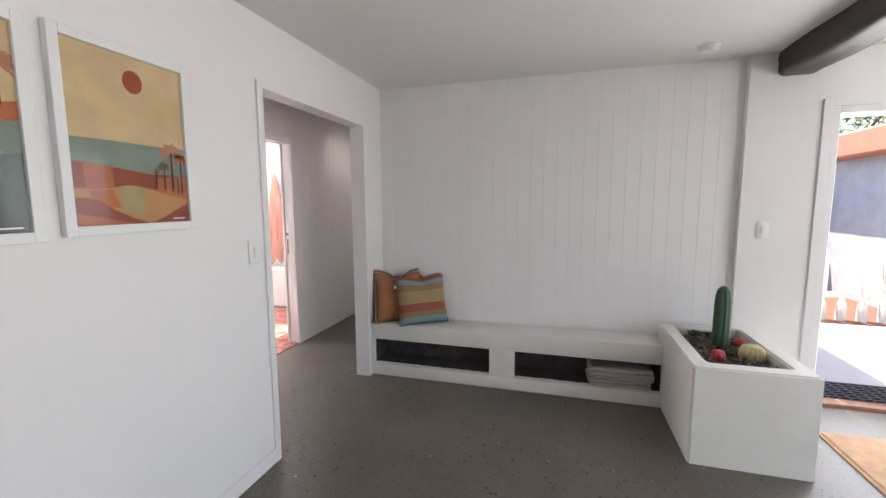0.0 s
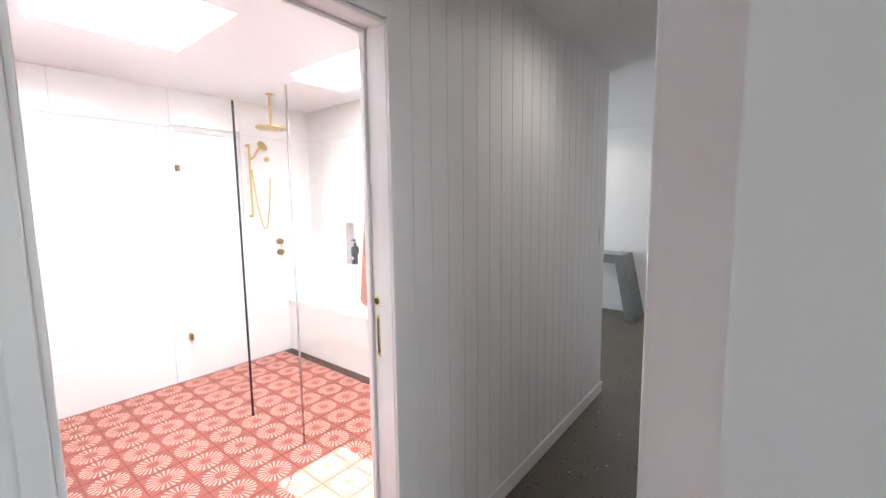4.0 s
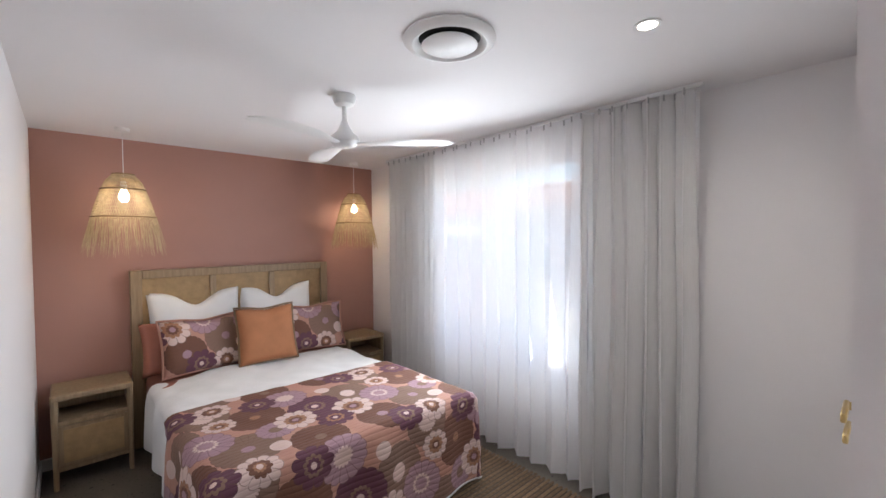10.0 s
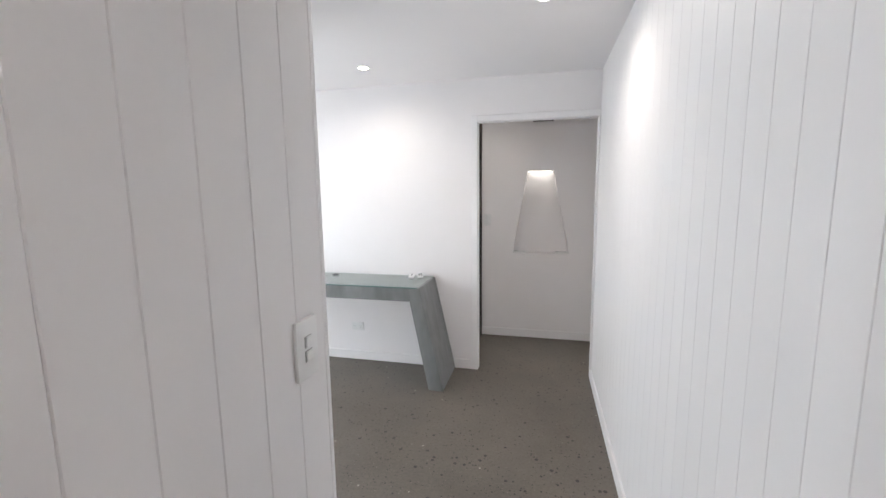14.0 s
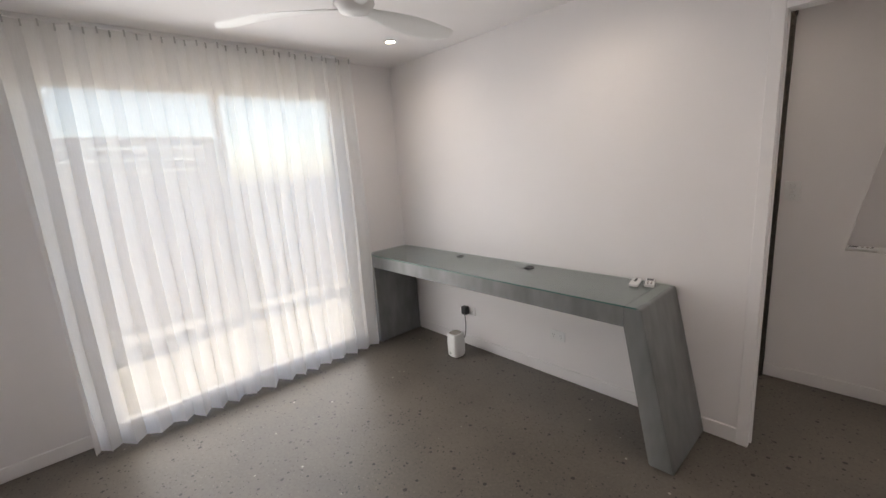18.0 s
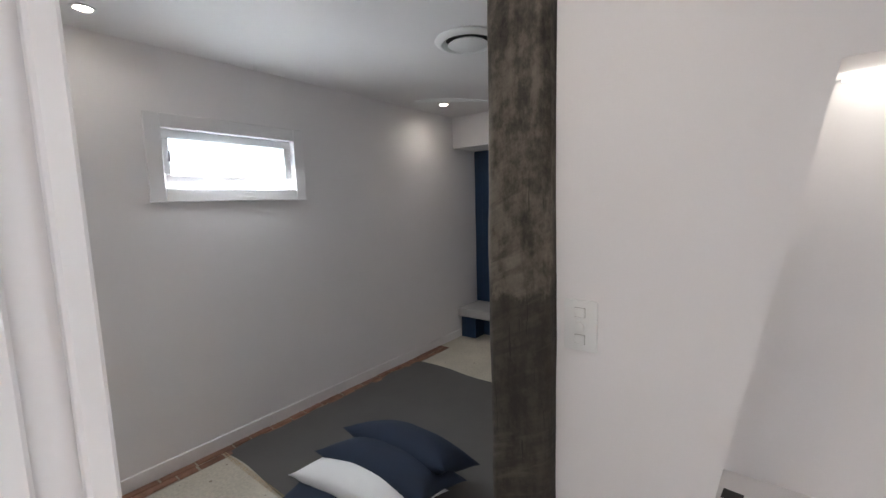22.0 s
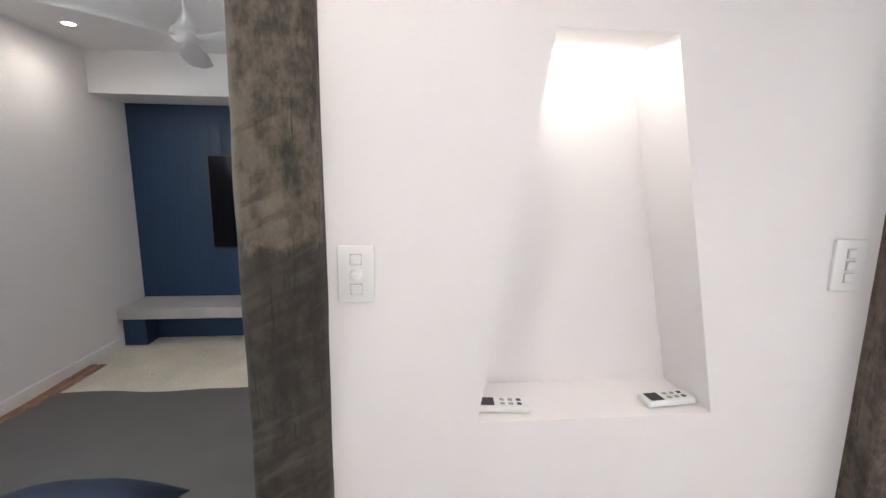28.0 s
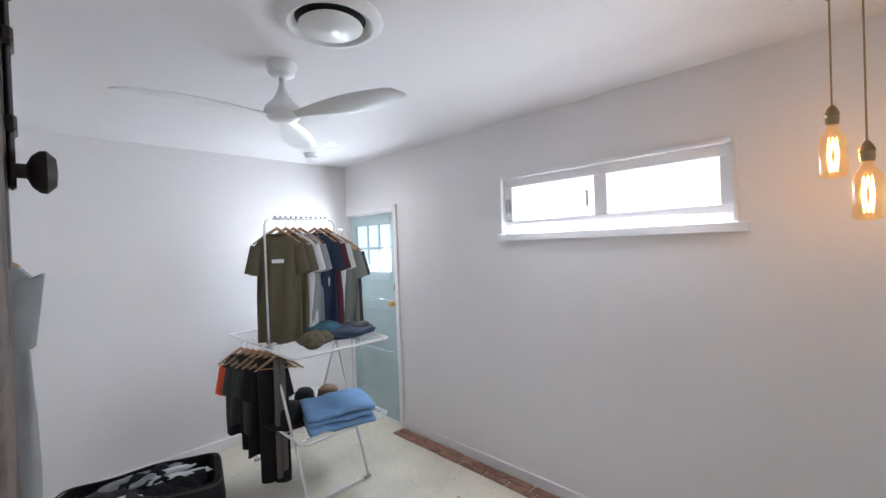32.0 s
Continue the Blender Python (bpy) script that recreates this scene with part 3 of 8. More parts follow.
def part(name, bm, mat, parent=None, label="", smooth=False, at=None, turn=None):
    """Link a bmesh as one mesh object under a thing or a part."""
    if isinstance(bm, bpy.types.Mesh):
        me = bm
    else:
        me = bpy.data.meshes.new(name)
        bm.to_mesh(me)
        bm.free()
        me.materials.append(mat)
        if smooth:
            me.polygons.foreach_set("use_smooth", [True] * len(me.polygons))
            if smooth != "all":
                me.set_sharp_from_angle(angle=radians(40))
    ob = new(name, me)
    ob.parent = parent
    if at is not None or turn is not None:
        ob.matrix_basis = pose(*(at or (0, 0, 0)), *(turn or (0, 0, 0)))
    if label:
        tagged(ob, label)
    return ob


def thing(name, label, category, at=(0, 0, 0), turn=0.0, group="", kind=""):
    ob = new(name)
    ob.empty_display_size = 0.05
    ob.matrix_basis = pose(*at, 0, 0, turn)
    return tagged(ob, label, category, group, kind)


def boxes(*items, bevel=0.0):
    bm = bmesh.new()
    for it in items:
        box(bm, *it, bevel=bevel)
    return bm


def solid(name, label, category, mat, *items, bevel=0.0, kind="structure", parent=None):
    ob = part(name, boxes(*items, bevel=bevel), mat, parent)
    return tagged(ob, label, category, "", kind) if kind else ob


def wall_y(name, label, y0, y1, x0, x1, z1, holes, mat, category="wall"):
    """A wall along x between y0 and y1, with holes (x0, x1, z0, z1)."""
    items, x = [], x0
    for a, b, lo, hi in sorted(holes):
        items.append((x, y0, 0, a, y1, z1))
        if lo > 0:
            items.append((a, y0, 0, b, y1, lo))
        if hi < z1:
            items.append((a, y0, hi, b, y1, z1))
        x = b
    items.append((x, y0, 0, x1, y1, z1))
    return solid(name, label, category, mat, *[i for i in items if abs(i[3] - i[0]) > 1e-4])


def wall_x(name, label, x0, x1, y0, y1, z1, holes, mat, category="wall"):
    items, y = [], y0
    for a, b, lo, hi in sorted(holes):
        items.append((x0, y, 0, x1, a, z1))
        if lo > 0:
            items.append((x0, a, 0, x1, b, lo))
        if hi < z1:
            items.append((x0, a, hi, x1, b, z1))
        y = b
    items.append((x0, y, 0, x1, y1, z1))
    return solid(name, label, category, mat, *[i for i in items if abs(i[4] - i[1]) > 1e-4])


BOARDS = {}


def board_mesh(width, height, mat, depth=0.009):
    """One V-jointed lining board, standing on its origin and facing -y."""
    key = (round(width, 4), round(height, 4), mat.name)
    if key not in BOARDS:
        bm = bmesh.new()
        c = 0.002
        prof = ((0, 0), (0.0, -depth + c), (c, -depth), (width - c, -depth), (width, -depth + c), (width, 0))
        lo = [bm.verts.new((x, y, 0)) for x, y in prof]
        hi = [bm.verts.new((x, y, height)) for x, y in prof]
        for k in range(5):
            bm.faces.new((lo[k], lo[k + 1], hi[k + 1], hi[k]))
        bm.faces.new(lo[::-1]), bm.faces.new(hi)
        me = bpy.data.meshes.new("board")
        bm.to_mesh(me)
        bm.free()
        me.materials.append(mat)
        BOARDS[key] = me
    return BOARDS[key]


def boarding(wall, start, along, length, z0, z1, facing, mat=None, width=0.098):
    """Line a wall with V-jointed boards from start (x, y) along 'x' or 'y'; facing is the way that they look."""
    done = 0.0
    turn = {("x", -1): 0, ("x", 1): 180, ("y", 1): 90, ("y", -1): -90}[(along, facing)]
    while done < length - 0.004:
        w = min(width, length - done)
        me = board_mesh(w, z1 - z0, mat or BOARD)
        d = done + (w if (along, facing) in (("x", 1), ("y", -1)) else 0)
        x, y = (start[0] + d, start[1]) if along == "x" else (start[0], start[1] + d)
        part("board", me, None, wall, at=(x, y, z0), turn=(0, 0, turn))
        done += w


def trim(name, label, *items, mat=None, bevel=0.004, category="trim"):
    return solid(name, label, category, mat or GLOSS, *items, bevel=bevel)

# ---- large structure ----
H = 2.4
ground = solid("ground", "pale dry garden ground spreading to the horizon", "ground", plain("dry_ground", (0.36, 0.32, 0.27), 0.9, vary=0.3, scale=0.6, grain=20, relief=0.4), (-300, -300, -0.4, 300, 300, -0.16))
solid("floor", "grey-brown polished concrete floor with dark pits", "floor", CONCRETE,
      (-3.75, -6.6, -0.15, 6.1, -0.05, 0), (-3.75, -0.05, -0.15, 3.42, 5.06, 0), (3.42, -0.05, -0.15, 6.1, 0.06, 0), (-1.1, 5.06, -0.15, 0.36, 6.3, 0))
solid("floor_media_room", "cream sealed concrete floor, softly shining", "floor", CREAM, (-3.36, 5.06, -0.15, -1.1, 9.2, 0), (-1.1, 6.3, -0.15, -0.4, 9.2, 0))
solid("floor_dressing_room", "cream sealed concrete floor with scattered aggregate", "floor", CREAM, (0.36, 5.06, -0.15, 2.82, 9.2, 0), (0.0, 6.3, -0.15, 0.36, 9.2, 0))

solid("ceiling_living_room", "plain white plasterboard ceiling", "ceiling", CEIL, (0.15, -6.6, H, 6.1, 0.11, H + 0.1))
SKYLIGHTS = ((-2.70, -1.93, -0.35, 0.32), (-2.60, -1.82, 1.0, 1.53))
bm = bmesh.new()
xs, ys = sorted({-3.75, -0.86, *[v for s in SKYLIGHTS for v in s[:2]]}), sorted({-2.5, 1.86, *[v for s in SKYLIGHTS for v in s[2:]]})
for xa, xb in zip(xs, xs[1:]):
    for ya, yb in zip(ys, ys[1:]):
        if not any(s[0] - 0.01 <= xa and xb <= s[1] + 0.01 and s[2] - 0.01 <= ya and yb <= s[3] + 0.01 for s in SKYLIGHTS):
            box(bm, xa, ya, H, xb, yb, H + 0.1)
tagged(part("ceiling_bathroom", bm, CEIL), "white ceiling cut by two skylight openings", "ceiling", "", "structure")
solid("ceiling_hall", "plain white hall and study ceiling", "ceiling", CEIL, (-0.86, -2.5, H, 0.15, 5.06, H + 0.1), (-3.75, 1.86, H, -0.86, 5.06, H + 0.1))
solid("ceiling_bedroom", "plain white bedroom ceiling", "ceiling", CEIL, (0.15, 0.11, H, 3.0, 4.93, H + 0.1))
solid("ceiling_back_rooms", "plain white ceiling of the two back rooms", "ceiling", CEIL, (-3.36, 5.06, H, 2.82, 9.25, H + 0.1), (0.15, 4.93, H, 2.82, 5.06, H + 0.1))

wall_living_west = wall_x("wall_living_west", "smooth white living room wall with a wide opening", 0.15, 0.27, -6.5, 0.009, H, [(-1.465, -0.315, 0, 2.045)], WHITE)
wall_bench = wall_y("wall_bench", "white lining boards behind the bench", 0.009, 0.11, 0.14, 2.955, H, [], WHITE)
boarding(wall_bench, (0.271, 0.009), "x", 2.684, 0.0, H, -1)
wall_living_north = wall_y("wall_living_north", "white wall with the open garden door", -0.05, 0.11, 2.955, 6.1, H, [(3.42, 5.3, 0, 2.04)], WHITE)
wall_x("wall_living_east", "white wall with wide glazing", 6.0, 6.1, -6.5, -0.05, H, [(-5.2, -1.2, 0.0, 2.2)], WHITE)
wall_y("wall_living_south", "plain white wall", -6.6, -6.5, 0.15, 6.1, H, [], WHITE)

wall_hall_east = wall_x("wall_hall_east", "white lining boards along the hall with the bedroom doorway", 0.054, 0.14, -0.12, 5.05, H, [(0.165, 1.18, 0, 2.05)], WHITE)
boarding(wall_hall_east, (0.054, -0.12), "y", 0.225, 0, H, -1)
boarding(wall_hall_east, (0.054, 1.186), "y", 3.794, 0, H, -1)
boarding(wall_hall_east, (0.054, 0.105), "y", 1.081, 2.085, H, -1)
solid("wall_hall_nib", "short white wall return by the opening", "wall", WHITE, (0.054, -0.10, 0, 0.148, 0.0, H))
wall_hall_west = wall_x("wall_hall_west", "white lining boards along the hall with two doorways", -0.92, -0.814, -2.4, 2.418, H, [(-2.03, -1.29, 0, 2.03), (-0.615, 0.243, 0, 2.04)], WHITE)
boarding(wall_hall_west, (-0.814, 0.246), "y", 2.172, 0, H, 1)
solid("wall_hall_lining", "smooth white lining round the bathroom doorway", "wall", WHITE, (-0.814, -1.25, 0, -0.805, -0.66, H), (-0.814, -0.66, 2.085, -0.805, 0.246, H))
wall_y("wall_hall_south", "plain white end wall", -2.5, -2.4, -3.75, 0.15, H, [], WHITE)
wall_y("wall_bath_laundry", "white wall between laundry and bathroom", -0.85, -0.75, -3.65, -0.92, H, [], WHITE)
wall_west = wall_x("wall_west", "white outside wall with windows and sliding door", -3.75, -3.65, -2.4, 5.05, H, [(-2.15, -1.33, 0.02, 2.07), (0.55, 1.1, 1.4, 2.12), (2.635, 4.415, 0.02, 2.15)], WHITE)
wall_y("wall_study_south", "plain white study wall", 1.81, 1.9, -3.65, -0.92, H, [(-3.055, -2.865, 0.89, 1.29)], WHITE)
wall_y("wall_study_north", "white study wall behind the desk with a doorway", 5.0, 5.052, -3.65, 0.054, H, [(-0.885, 0.045, 0, 2.075)], WHITE)
solid("bulkhead_study", "white boxed bulkhead below the ceiling", "bulkhead", WHITE, (-3.65, 2.42, 2.11, -0.92, 2.53, H))

wall_y("wall_bedroom_south", "plain white wall", 0.79, 0.9, 1.19, 2.9, H, [(1.3, 2.06, 0, 2.04)], WHITE)
wall_x("wall_bedroom_nib", "plain white wall beside the bedroom entry", 1.08, 1.19, 0.11, 0.9, H, [], WHITE)
wall_bedroom_east = wall_x("wall_bedroom_east", "white outside wall with a window", 2.9, 3.0, 0.11, 4.93, H, [(2.30, 3.79, 0.77, 2.19)], WHITE)
wall_y("wall_bedroom_north", "terracotta pink painted feature wall", 4.88, 4.93, 0.14, 2.9, H, [], PINK)
wall_dressing_south = wall_y("wall_dressing_south", "white lining boards", 4.93, 4.981, 0.14, 2.69, H, [], WHITE)
boarding(wall_dressing_south, (0.14, 4.981), "x", 2.55, 0, H, 1)

wall_x("wall_media_west", "smooth white wall with a small high window", -3.35, -3.25, 5.05, 9.15, H, [(5.885, 6.70, 1.635, 1.97)], WHITE)
wall_media_north = wall_y("wall_media_north", "navy blue lining boards behind the television", 9.039, 9.15, -3.25, -0.55, H, [], BLUE)
boarding(wall_media_north, (-3.25, 9.039), "x", 2.7, 0, 2.08, -1, BLUE)
wall_x("wall_media_east", "plain white wall", -0.55, -0.45, 6.2, 9.15, H, [], WHITE)
solid("bulkhead_media", "white bulkhead over the television recess", "bulkhead", WHITE, (-3.25, 8.62, 2.08, -0.55, 9.03, H))
wall_x("wall_dressing_east", "smooth white wall with a high window and an old door", 2.69, 2.8, 4.93, 9.18, H, [(5.83, 7.13, 1.645, 2.015), (8.31, 9.05, 0, 1.91)], WHITE)
wall_y("wall_dressing_north", "plain white wall", 9.08, 9.18, -0.45, 2.69, H, [], WHITE)
wall_x("wall_dressing_west", "plain white wall", 0.0, 0.06, 6.2, 9.08, H, [], WHITE)

# The short wall that faces the hall, with its tapered niche.
NICHE = ((-0.515, 1.72), (-0.262, 1.72), (-0.095, 0.885), (-0.655, 0.885))
bm = bmesh.new()
out = [(-0.975, H), (0.295, H), (0.295, 0), (-0.975, 0)]
fo, fi, ba = ([bm.verts.new((x, y, z)) for x, z in pts] for pts, y in ((out, 5.9), (NICHE, 5.9), (NICHE, 6.08)))
bo = [bm.verts.new((x, 6.2, z)) for x, z in out]
for k in range(4):
    j = (k + 1) % 4
    bm.faces.new((fo[k], fo[j], fi[j], fi[k])), bm.faces.new((fi[k], fi[j], ba[j], ba[k])), bm.faces.new((fo[j], fo[k], bo[k], bo[j]))
bm.faces.new(ba), bm.faces.new(bo[::-1])
bmesh.ops.recalc_face_normals(bm, faces=bm.faces)
wall_niche = tagged(part("wall_niche", bm, WHITE), "smooth white wall with a lit tapered niche", "wall", "", "structure")

# Skirtings, architraves and jambs.
SK = 0.085
trim("baseboard_hall_west", "white painted skirting along the hall", (-0.805, 0.247, 0, -0.792, 2.431, SK), (-0.805, -1.25, 0, -0.792, -0.66, SK), (-0.92, 2.418, 0, -0.805, 2.431, SK), (-3.65, 1.9, 0, -3.637, 5.0, SK), (-3.637, 1.9, 0, -0.933, 1.913, SK), (-0.933, 1.9, 0, -0.92, 2.431, SK), category="skirting")
trim("baseboard_hall_east", "white painted skirting along the hall", (0.032, 1.186, 0, 0.045, 5.0, SK), (0.032, -0.1, 0, 0.045, 0.10, SK), category="skirting")
trim("baseboard_study", "white painted skirting under the desk", (-3.65, 4.987, 0, -0.925, 5.0, SK), category="skirting")
trim("baseboard_niche_wall", "white painted skirting under the niche", (-0.975, 5.887, 0, 0.262, 5.9, SK), category="skirting")
trim("baseboard_media", "white painted skirting beside the brick strip", (-3.25, 5.055, 0, -3.237, 9.03, 0.085), category="skirting")
trim("baseboard_dressing", "white painted skirting beside the brick strip", (2.677, 4.99, 0, 2.69, 8.26, 0.07), (0.36, 4.99, 0, 2.677, 5.003, SK), (0.1, 9.067, 0, 2.69, 9.08, SK), category="skirting")
trim("baseboard_bedroom", "white painted skirting behind the curtains", (2.887, 0.9, 0, 2.9, 4.88, SK), (0.14, 4.867, 0, 2.9, 4.88, SK), (0.14, 0.95, 0, 0.153, 4.86, SK), category="skirting")
trim("baseboard_living", "white painted skirting", (0.27, -6.5, 0, 0.283, -1.5, SK), category="skirting")
trim("trim_living_opening", "thin white strip beside the opening", (0.27, -1.508, 0, 0.283, -1.465, 2.075), bevel=0.003)
trim("trim_bath_door", "white architrave round the bathroom doorway", (-0.805, -0.66, 0, -0.792, -0.615, 2.085), (-0.805, 0.228, 0, -0.792, 0.246, 2.085), (-0.805, -0.615, 2.04, -0.792, 0.228, 2.085), bevel=0.003)
trim("trim_laundry_door", "white architrave round the laundry doorway", (-0.805, -2.075, 0, -0.792, -2.03, 2.075), (-0.805, -1.29, 0, -0.792, -1.245, 2.075), (-0.805, -2.03, 2.03, -0.792, -1.29, 2.075), bevel=0.003)
trim("trim_bedroom_door", "white moulded architrave round the bedroom doorway", (0.038, 1.16, 0, 0.054, 1.186, 2.085), (0.034, 0.105, 0, 0.054, 0.176, 2.085), (0.038, 0.176, 2.045, 0.054, 1.16, 2.085), bevel=0.005)
trim("trim_bedroom_jamb", "white door jamb with a stop", (0.054, 1.163, 0, 0.164, 1.18, 2.045), (0.054, 0.165, 0, 0.097, 0.185, 2.045), (0.097, 0.165, 0, 0.193, 0.245, 2.045), (0.054, 0.245, 2.03, 0.172, 1.163, 2.045), (0.056, 1.12, 0, 0.09, 1.163, 2.03), (0.097, 0.245, 0, 0.13, 0.292, 2.03), (0.056, 0.292, 2.0, 0.09, 1.12, 2.03), bevel=0.002)
trim("trim_study_door", "white architrave round the doorway", (-0.93, 4.984, 0, -0.878, 5.0, 2.115), (-0.878, 4.984, 2.066, 0.044, 5.0, 2.115), bevel=0.003)
trim("trim_study_jamb", "white grooved sliding door jamb", (-0.885, 5.002, 0, -0.878, 5.018, 2.075), (-0.885, 5.036, 0, -0.872, 5.05, 2.075), (0.033, 5.002, 0, 0.045, 5.018, 2.075), (0.033, 5.036, 0, 0.045, 5.05, 2.075), (-0.872, 5.002, 2.063, 0.033, 5.018, 2.075), (-0.872, 5.036, 2.063, 0.033, 5.05, 2.075), bevel=0.002)
trim("trim_bath_jamb", "white grooved pocket door jamb", (-0.861, 0.228, 0, -0.805, 0.243, 2.04), (-0.932, 0.228, 0, -0.909, 0.243, 2.04), (-0.92, -0.615, 0, -0.805, -0.6, 2.04), (-0.92, -0.6, 2.025, -0.909, 0.228, 2.04), (-0.861, -0.6, 2.025, -0.805, 0.228, 2.04), bevel=0.002)

# ---- shared fittings ----
def pillow(bm, w, h, t, dent=0.0, n=20, pinch=0.06, full=4.0):
    """A plump cushion, standing on its origin in the x-z plane."""
    layer = bm.loops.layers.uv.verify()

    def place(side):
        def at(u, v):
            a, b = 2 * u - 1, 2 * v - 1
            x = w / 2 * a * (1 - pinch * (1 - b * b))
            z = h / 2 * b * (1 - pinch * (1 - a * a))
            z -= dent * math.exp(-((a / 0.38) ** 2)) * max(0.0, b) ** 2
            puff = (max(0.0, 1 - abs(a) ** full) * max(0.0, 1 - abs(b) ** full)) ** 0.5
            y = side * t / 2 * puff * (1 - 0.35 * (dent > 0) * math.exp(-((a / 0.3) ** 2)) * max(0.0, b))
            y += 0.006 * noise.noise((x * 9 + w * 7, z * 9, side * 3)) * puff
            return (x, y, z + h / 2)
        return at
    for side in (-1, 1):
        g = place(side)
        sheet(bm, n, n, g, lambda u, v: (u * w, v * h))
    bmesh.ops.remove_doubles(bm, verts=bm.verts, dist=0.0005)
    bmesh.ops.recalc_face_normals(bm, faces=bm.faces)


def piping(w, h, r, pinch=0.06, dent=0.0):
    """A cord or flange round a pillow's edge."""
    pts = []
    for k in range(64):
        s = k / 64 * 4
        a, b = ((2 * (s % 1) - 1, -1), (1, 2 * (s % 1) - 1), (1 - 2 * (s % 1), 1), (-1, 1 - 2 * (s % 1)))[int(s)]
        x, z = w / 2 * a * (1 - pinch * (1 - b * b)), h / 2 * b * (1 - pinch * (1 - a * a))
        z -= dent * math.exp(-((a / 0.38) ** 2)) * max(0.0, b) ** 2
        pts.append((x, 0, z + h / 2))
    bm = bmesh.new()
    tube(bm, pts, r, 6, closed=True)
    return bm


def switch_plate(name, label, at, turn, rockers=2, wide=0.072, high=0.118, pitch=0.028):
    """A wall plate facing -y in its own space, its origin at the plate's middle on the wall."""
    t = thing(name, label, "switch", at, turn)
    bm = bmesh.new()
    box(bm, -wide / 2, -0.009, -high / 2, wide / 2, 0, high / 2, bevel=0.004, segments=2)
    p = part("plate", bm, PLASTIC, t, smooth=True)
    for k in range(rockers):
        z = (k - (rockers - 1) / 2) * -pitch
        bm = bmesh.new()
        box(bm, -0.011, -0.0135, z - 0.0105, 0.011, -0.009, z + 0.0105, bevel=0.003)
        part("rocker", bm, PLASTIC, p, smooth=True)
        bm = bmesh.new()
        box(bm, -0.0118, -0.0095, z - 0.0113, 0.0118, -0.0088, z + 0.0113)
        part("gap", bm, PALE_CONC, p)
    return t


def outlet(name, label, at, turn):
    t = thing(name, label, "socket", at, turn)
    bm = bmesh.new()
    box(bm, -0.058, -0.009, -0.036, 0.058, 0, 0.036, bevel=0.004, segments=2)
    p = part("plate", bm, PLASTIC, t, smooth=True)
    for sx in (-1, 1):
        bm = bmesh.new()
        for dx, dz, ang in ((-0.007, 0.004, 0.5), (0.007, 0.004, -0.5), (0, -0.012, 0)):
            box(bm, sx * 0.03 + dx - 0.001, -0.0095, dz - 0.004, sx * 0.03 + dx + 0.001, -0.0088, dz + 0.004)
        part("pin_slots", bm, SHADOW_GAP, p)
        bm = bmesh.new()
        box(bm, sx * 0.03 - 0.006, -0.012, 0.015, sx * 0.03 + 0.006, -0.009, 0.027, bevel=0.002)
        part("rocker", bm, PLASTIC, p)
    return t


def downlight(x, y, watts, cone=160):
    t = thing("downlight", "lit recessed round ceiling downlight with white rim", "downlight", (x, y, H), group="ceiling downlights")
    bm = bmesh.new()
    lathe(bm, ((0.048, -0.001), (0.05, -0.006), (0.034, -0.004), (0.033, 0.0)), 24, close=False)
    part("rim", bm, PLASTIC, t, smooth=True)
    bm = bmesh.new()
    lathe(bm, ((0.0335, -0.0025), (0.001, -0.003)), 24)
    part("lens", bm, LAMP_ON, t)
    spot_lamp("downlight_beam", x, y, H - 0.012, watts, cone=cone)
    return t


def air_vent(x, y):
    t = thing("air_vent", "round white ceiling air diffuser with dark slot", "air vent", (x, y, H), group="ceiling diffusers")
    bm = bmesh.new()
    lathe(bm, ((0.182, 0.0), (0.185, -0.008), (0.172, -0.02), (0.148, -0.026), (0.129, -0.014), (0.122, 0.0)), 40, close=False)
    part("outer_ring", bm, PLASTIC, t, smooth=True)
    bm = bmesh.new()
    lathe(bm, ((0.124, -0.001), (0.001, -0.002)), 40)
    part("dark_throat", bm, SHADOW_GAP, t)
    bm = bmesh.new()
    lathe(bm, ((0.001, -0.012), (0.099, -0.018), (0.112, -0.027), (0.099, -0.034), (0.001, -0.044)), 40, close=False)
    part("centre_disc", bm, PLASTIC, t, smooth=True)
    return t


def smoke_alarm(x, y):
    t = thing("smoke_alarm", "white round smoke alarm on the ceiling", "smoke alarm", (x, y, H), group="smoke alarms")
    bm = bmesh.new()
    lathe(bm, ((0.062, 0.0), (0.062, -0.012), (0.056, -0.016)), 28)
    part("base", bm, PLASTIC, t, smooth=True)
    bm = bmesh.new()
    lathe(bm, ((0.05, -0.016), (0.048, -0.024), (0.05, -0.026), (0.046, -0.036), (0.03, -0.042), (0.001, -0.043)), 28)
    part("sensor_cap", bm, PLASTIC, t, smooth=True)
    return t


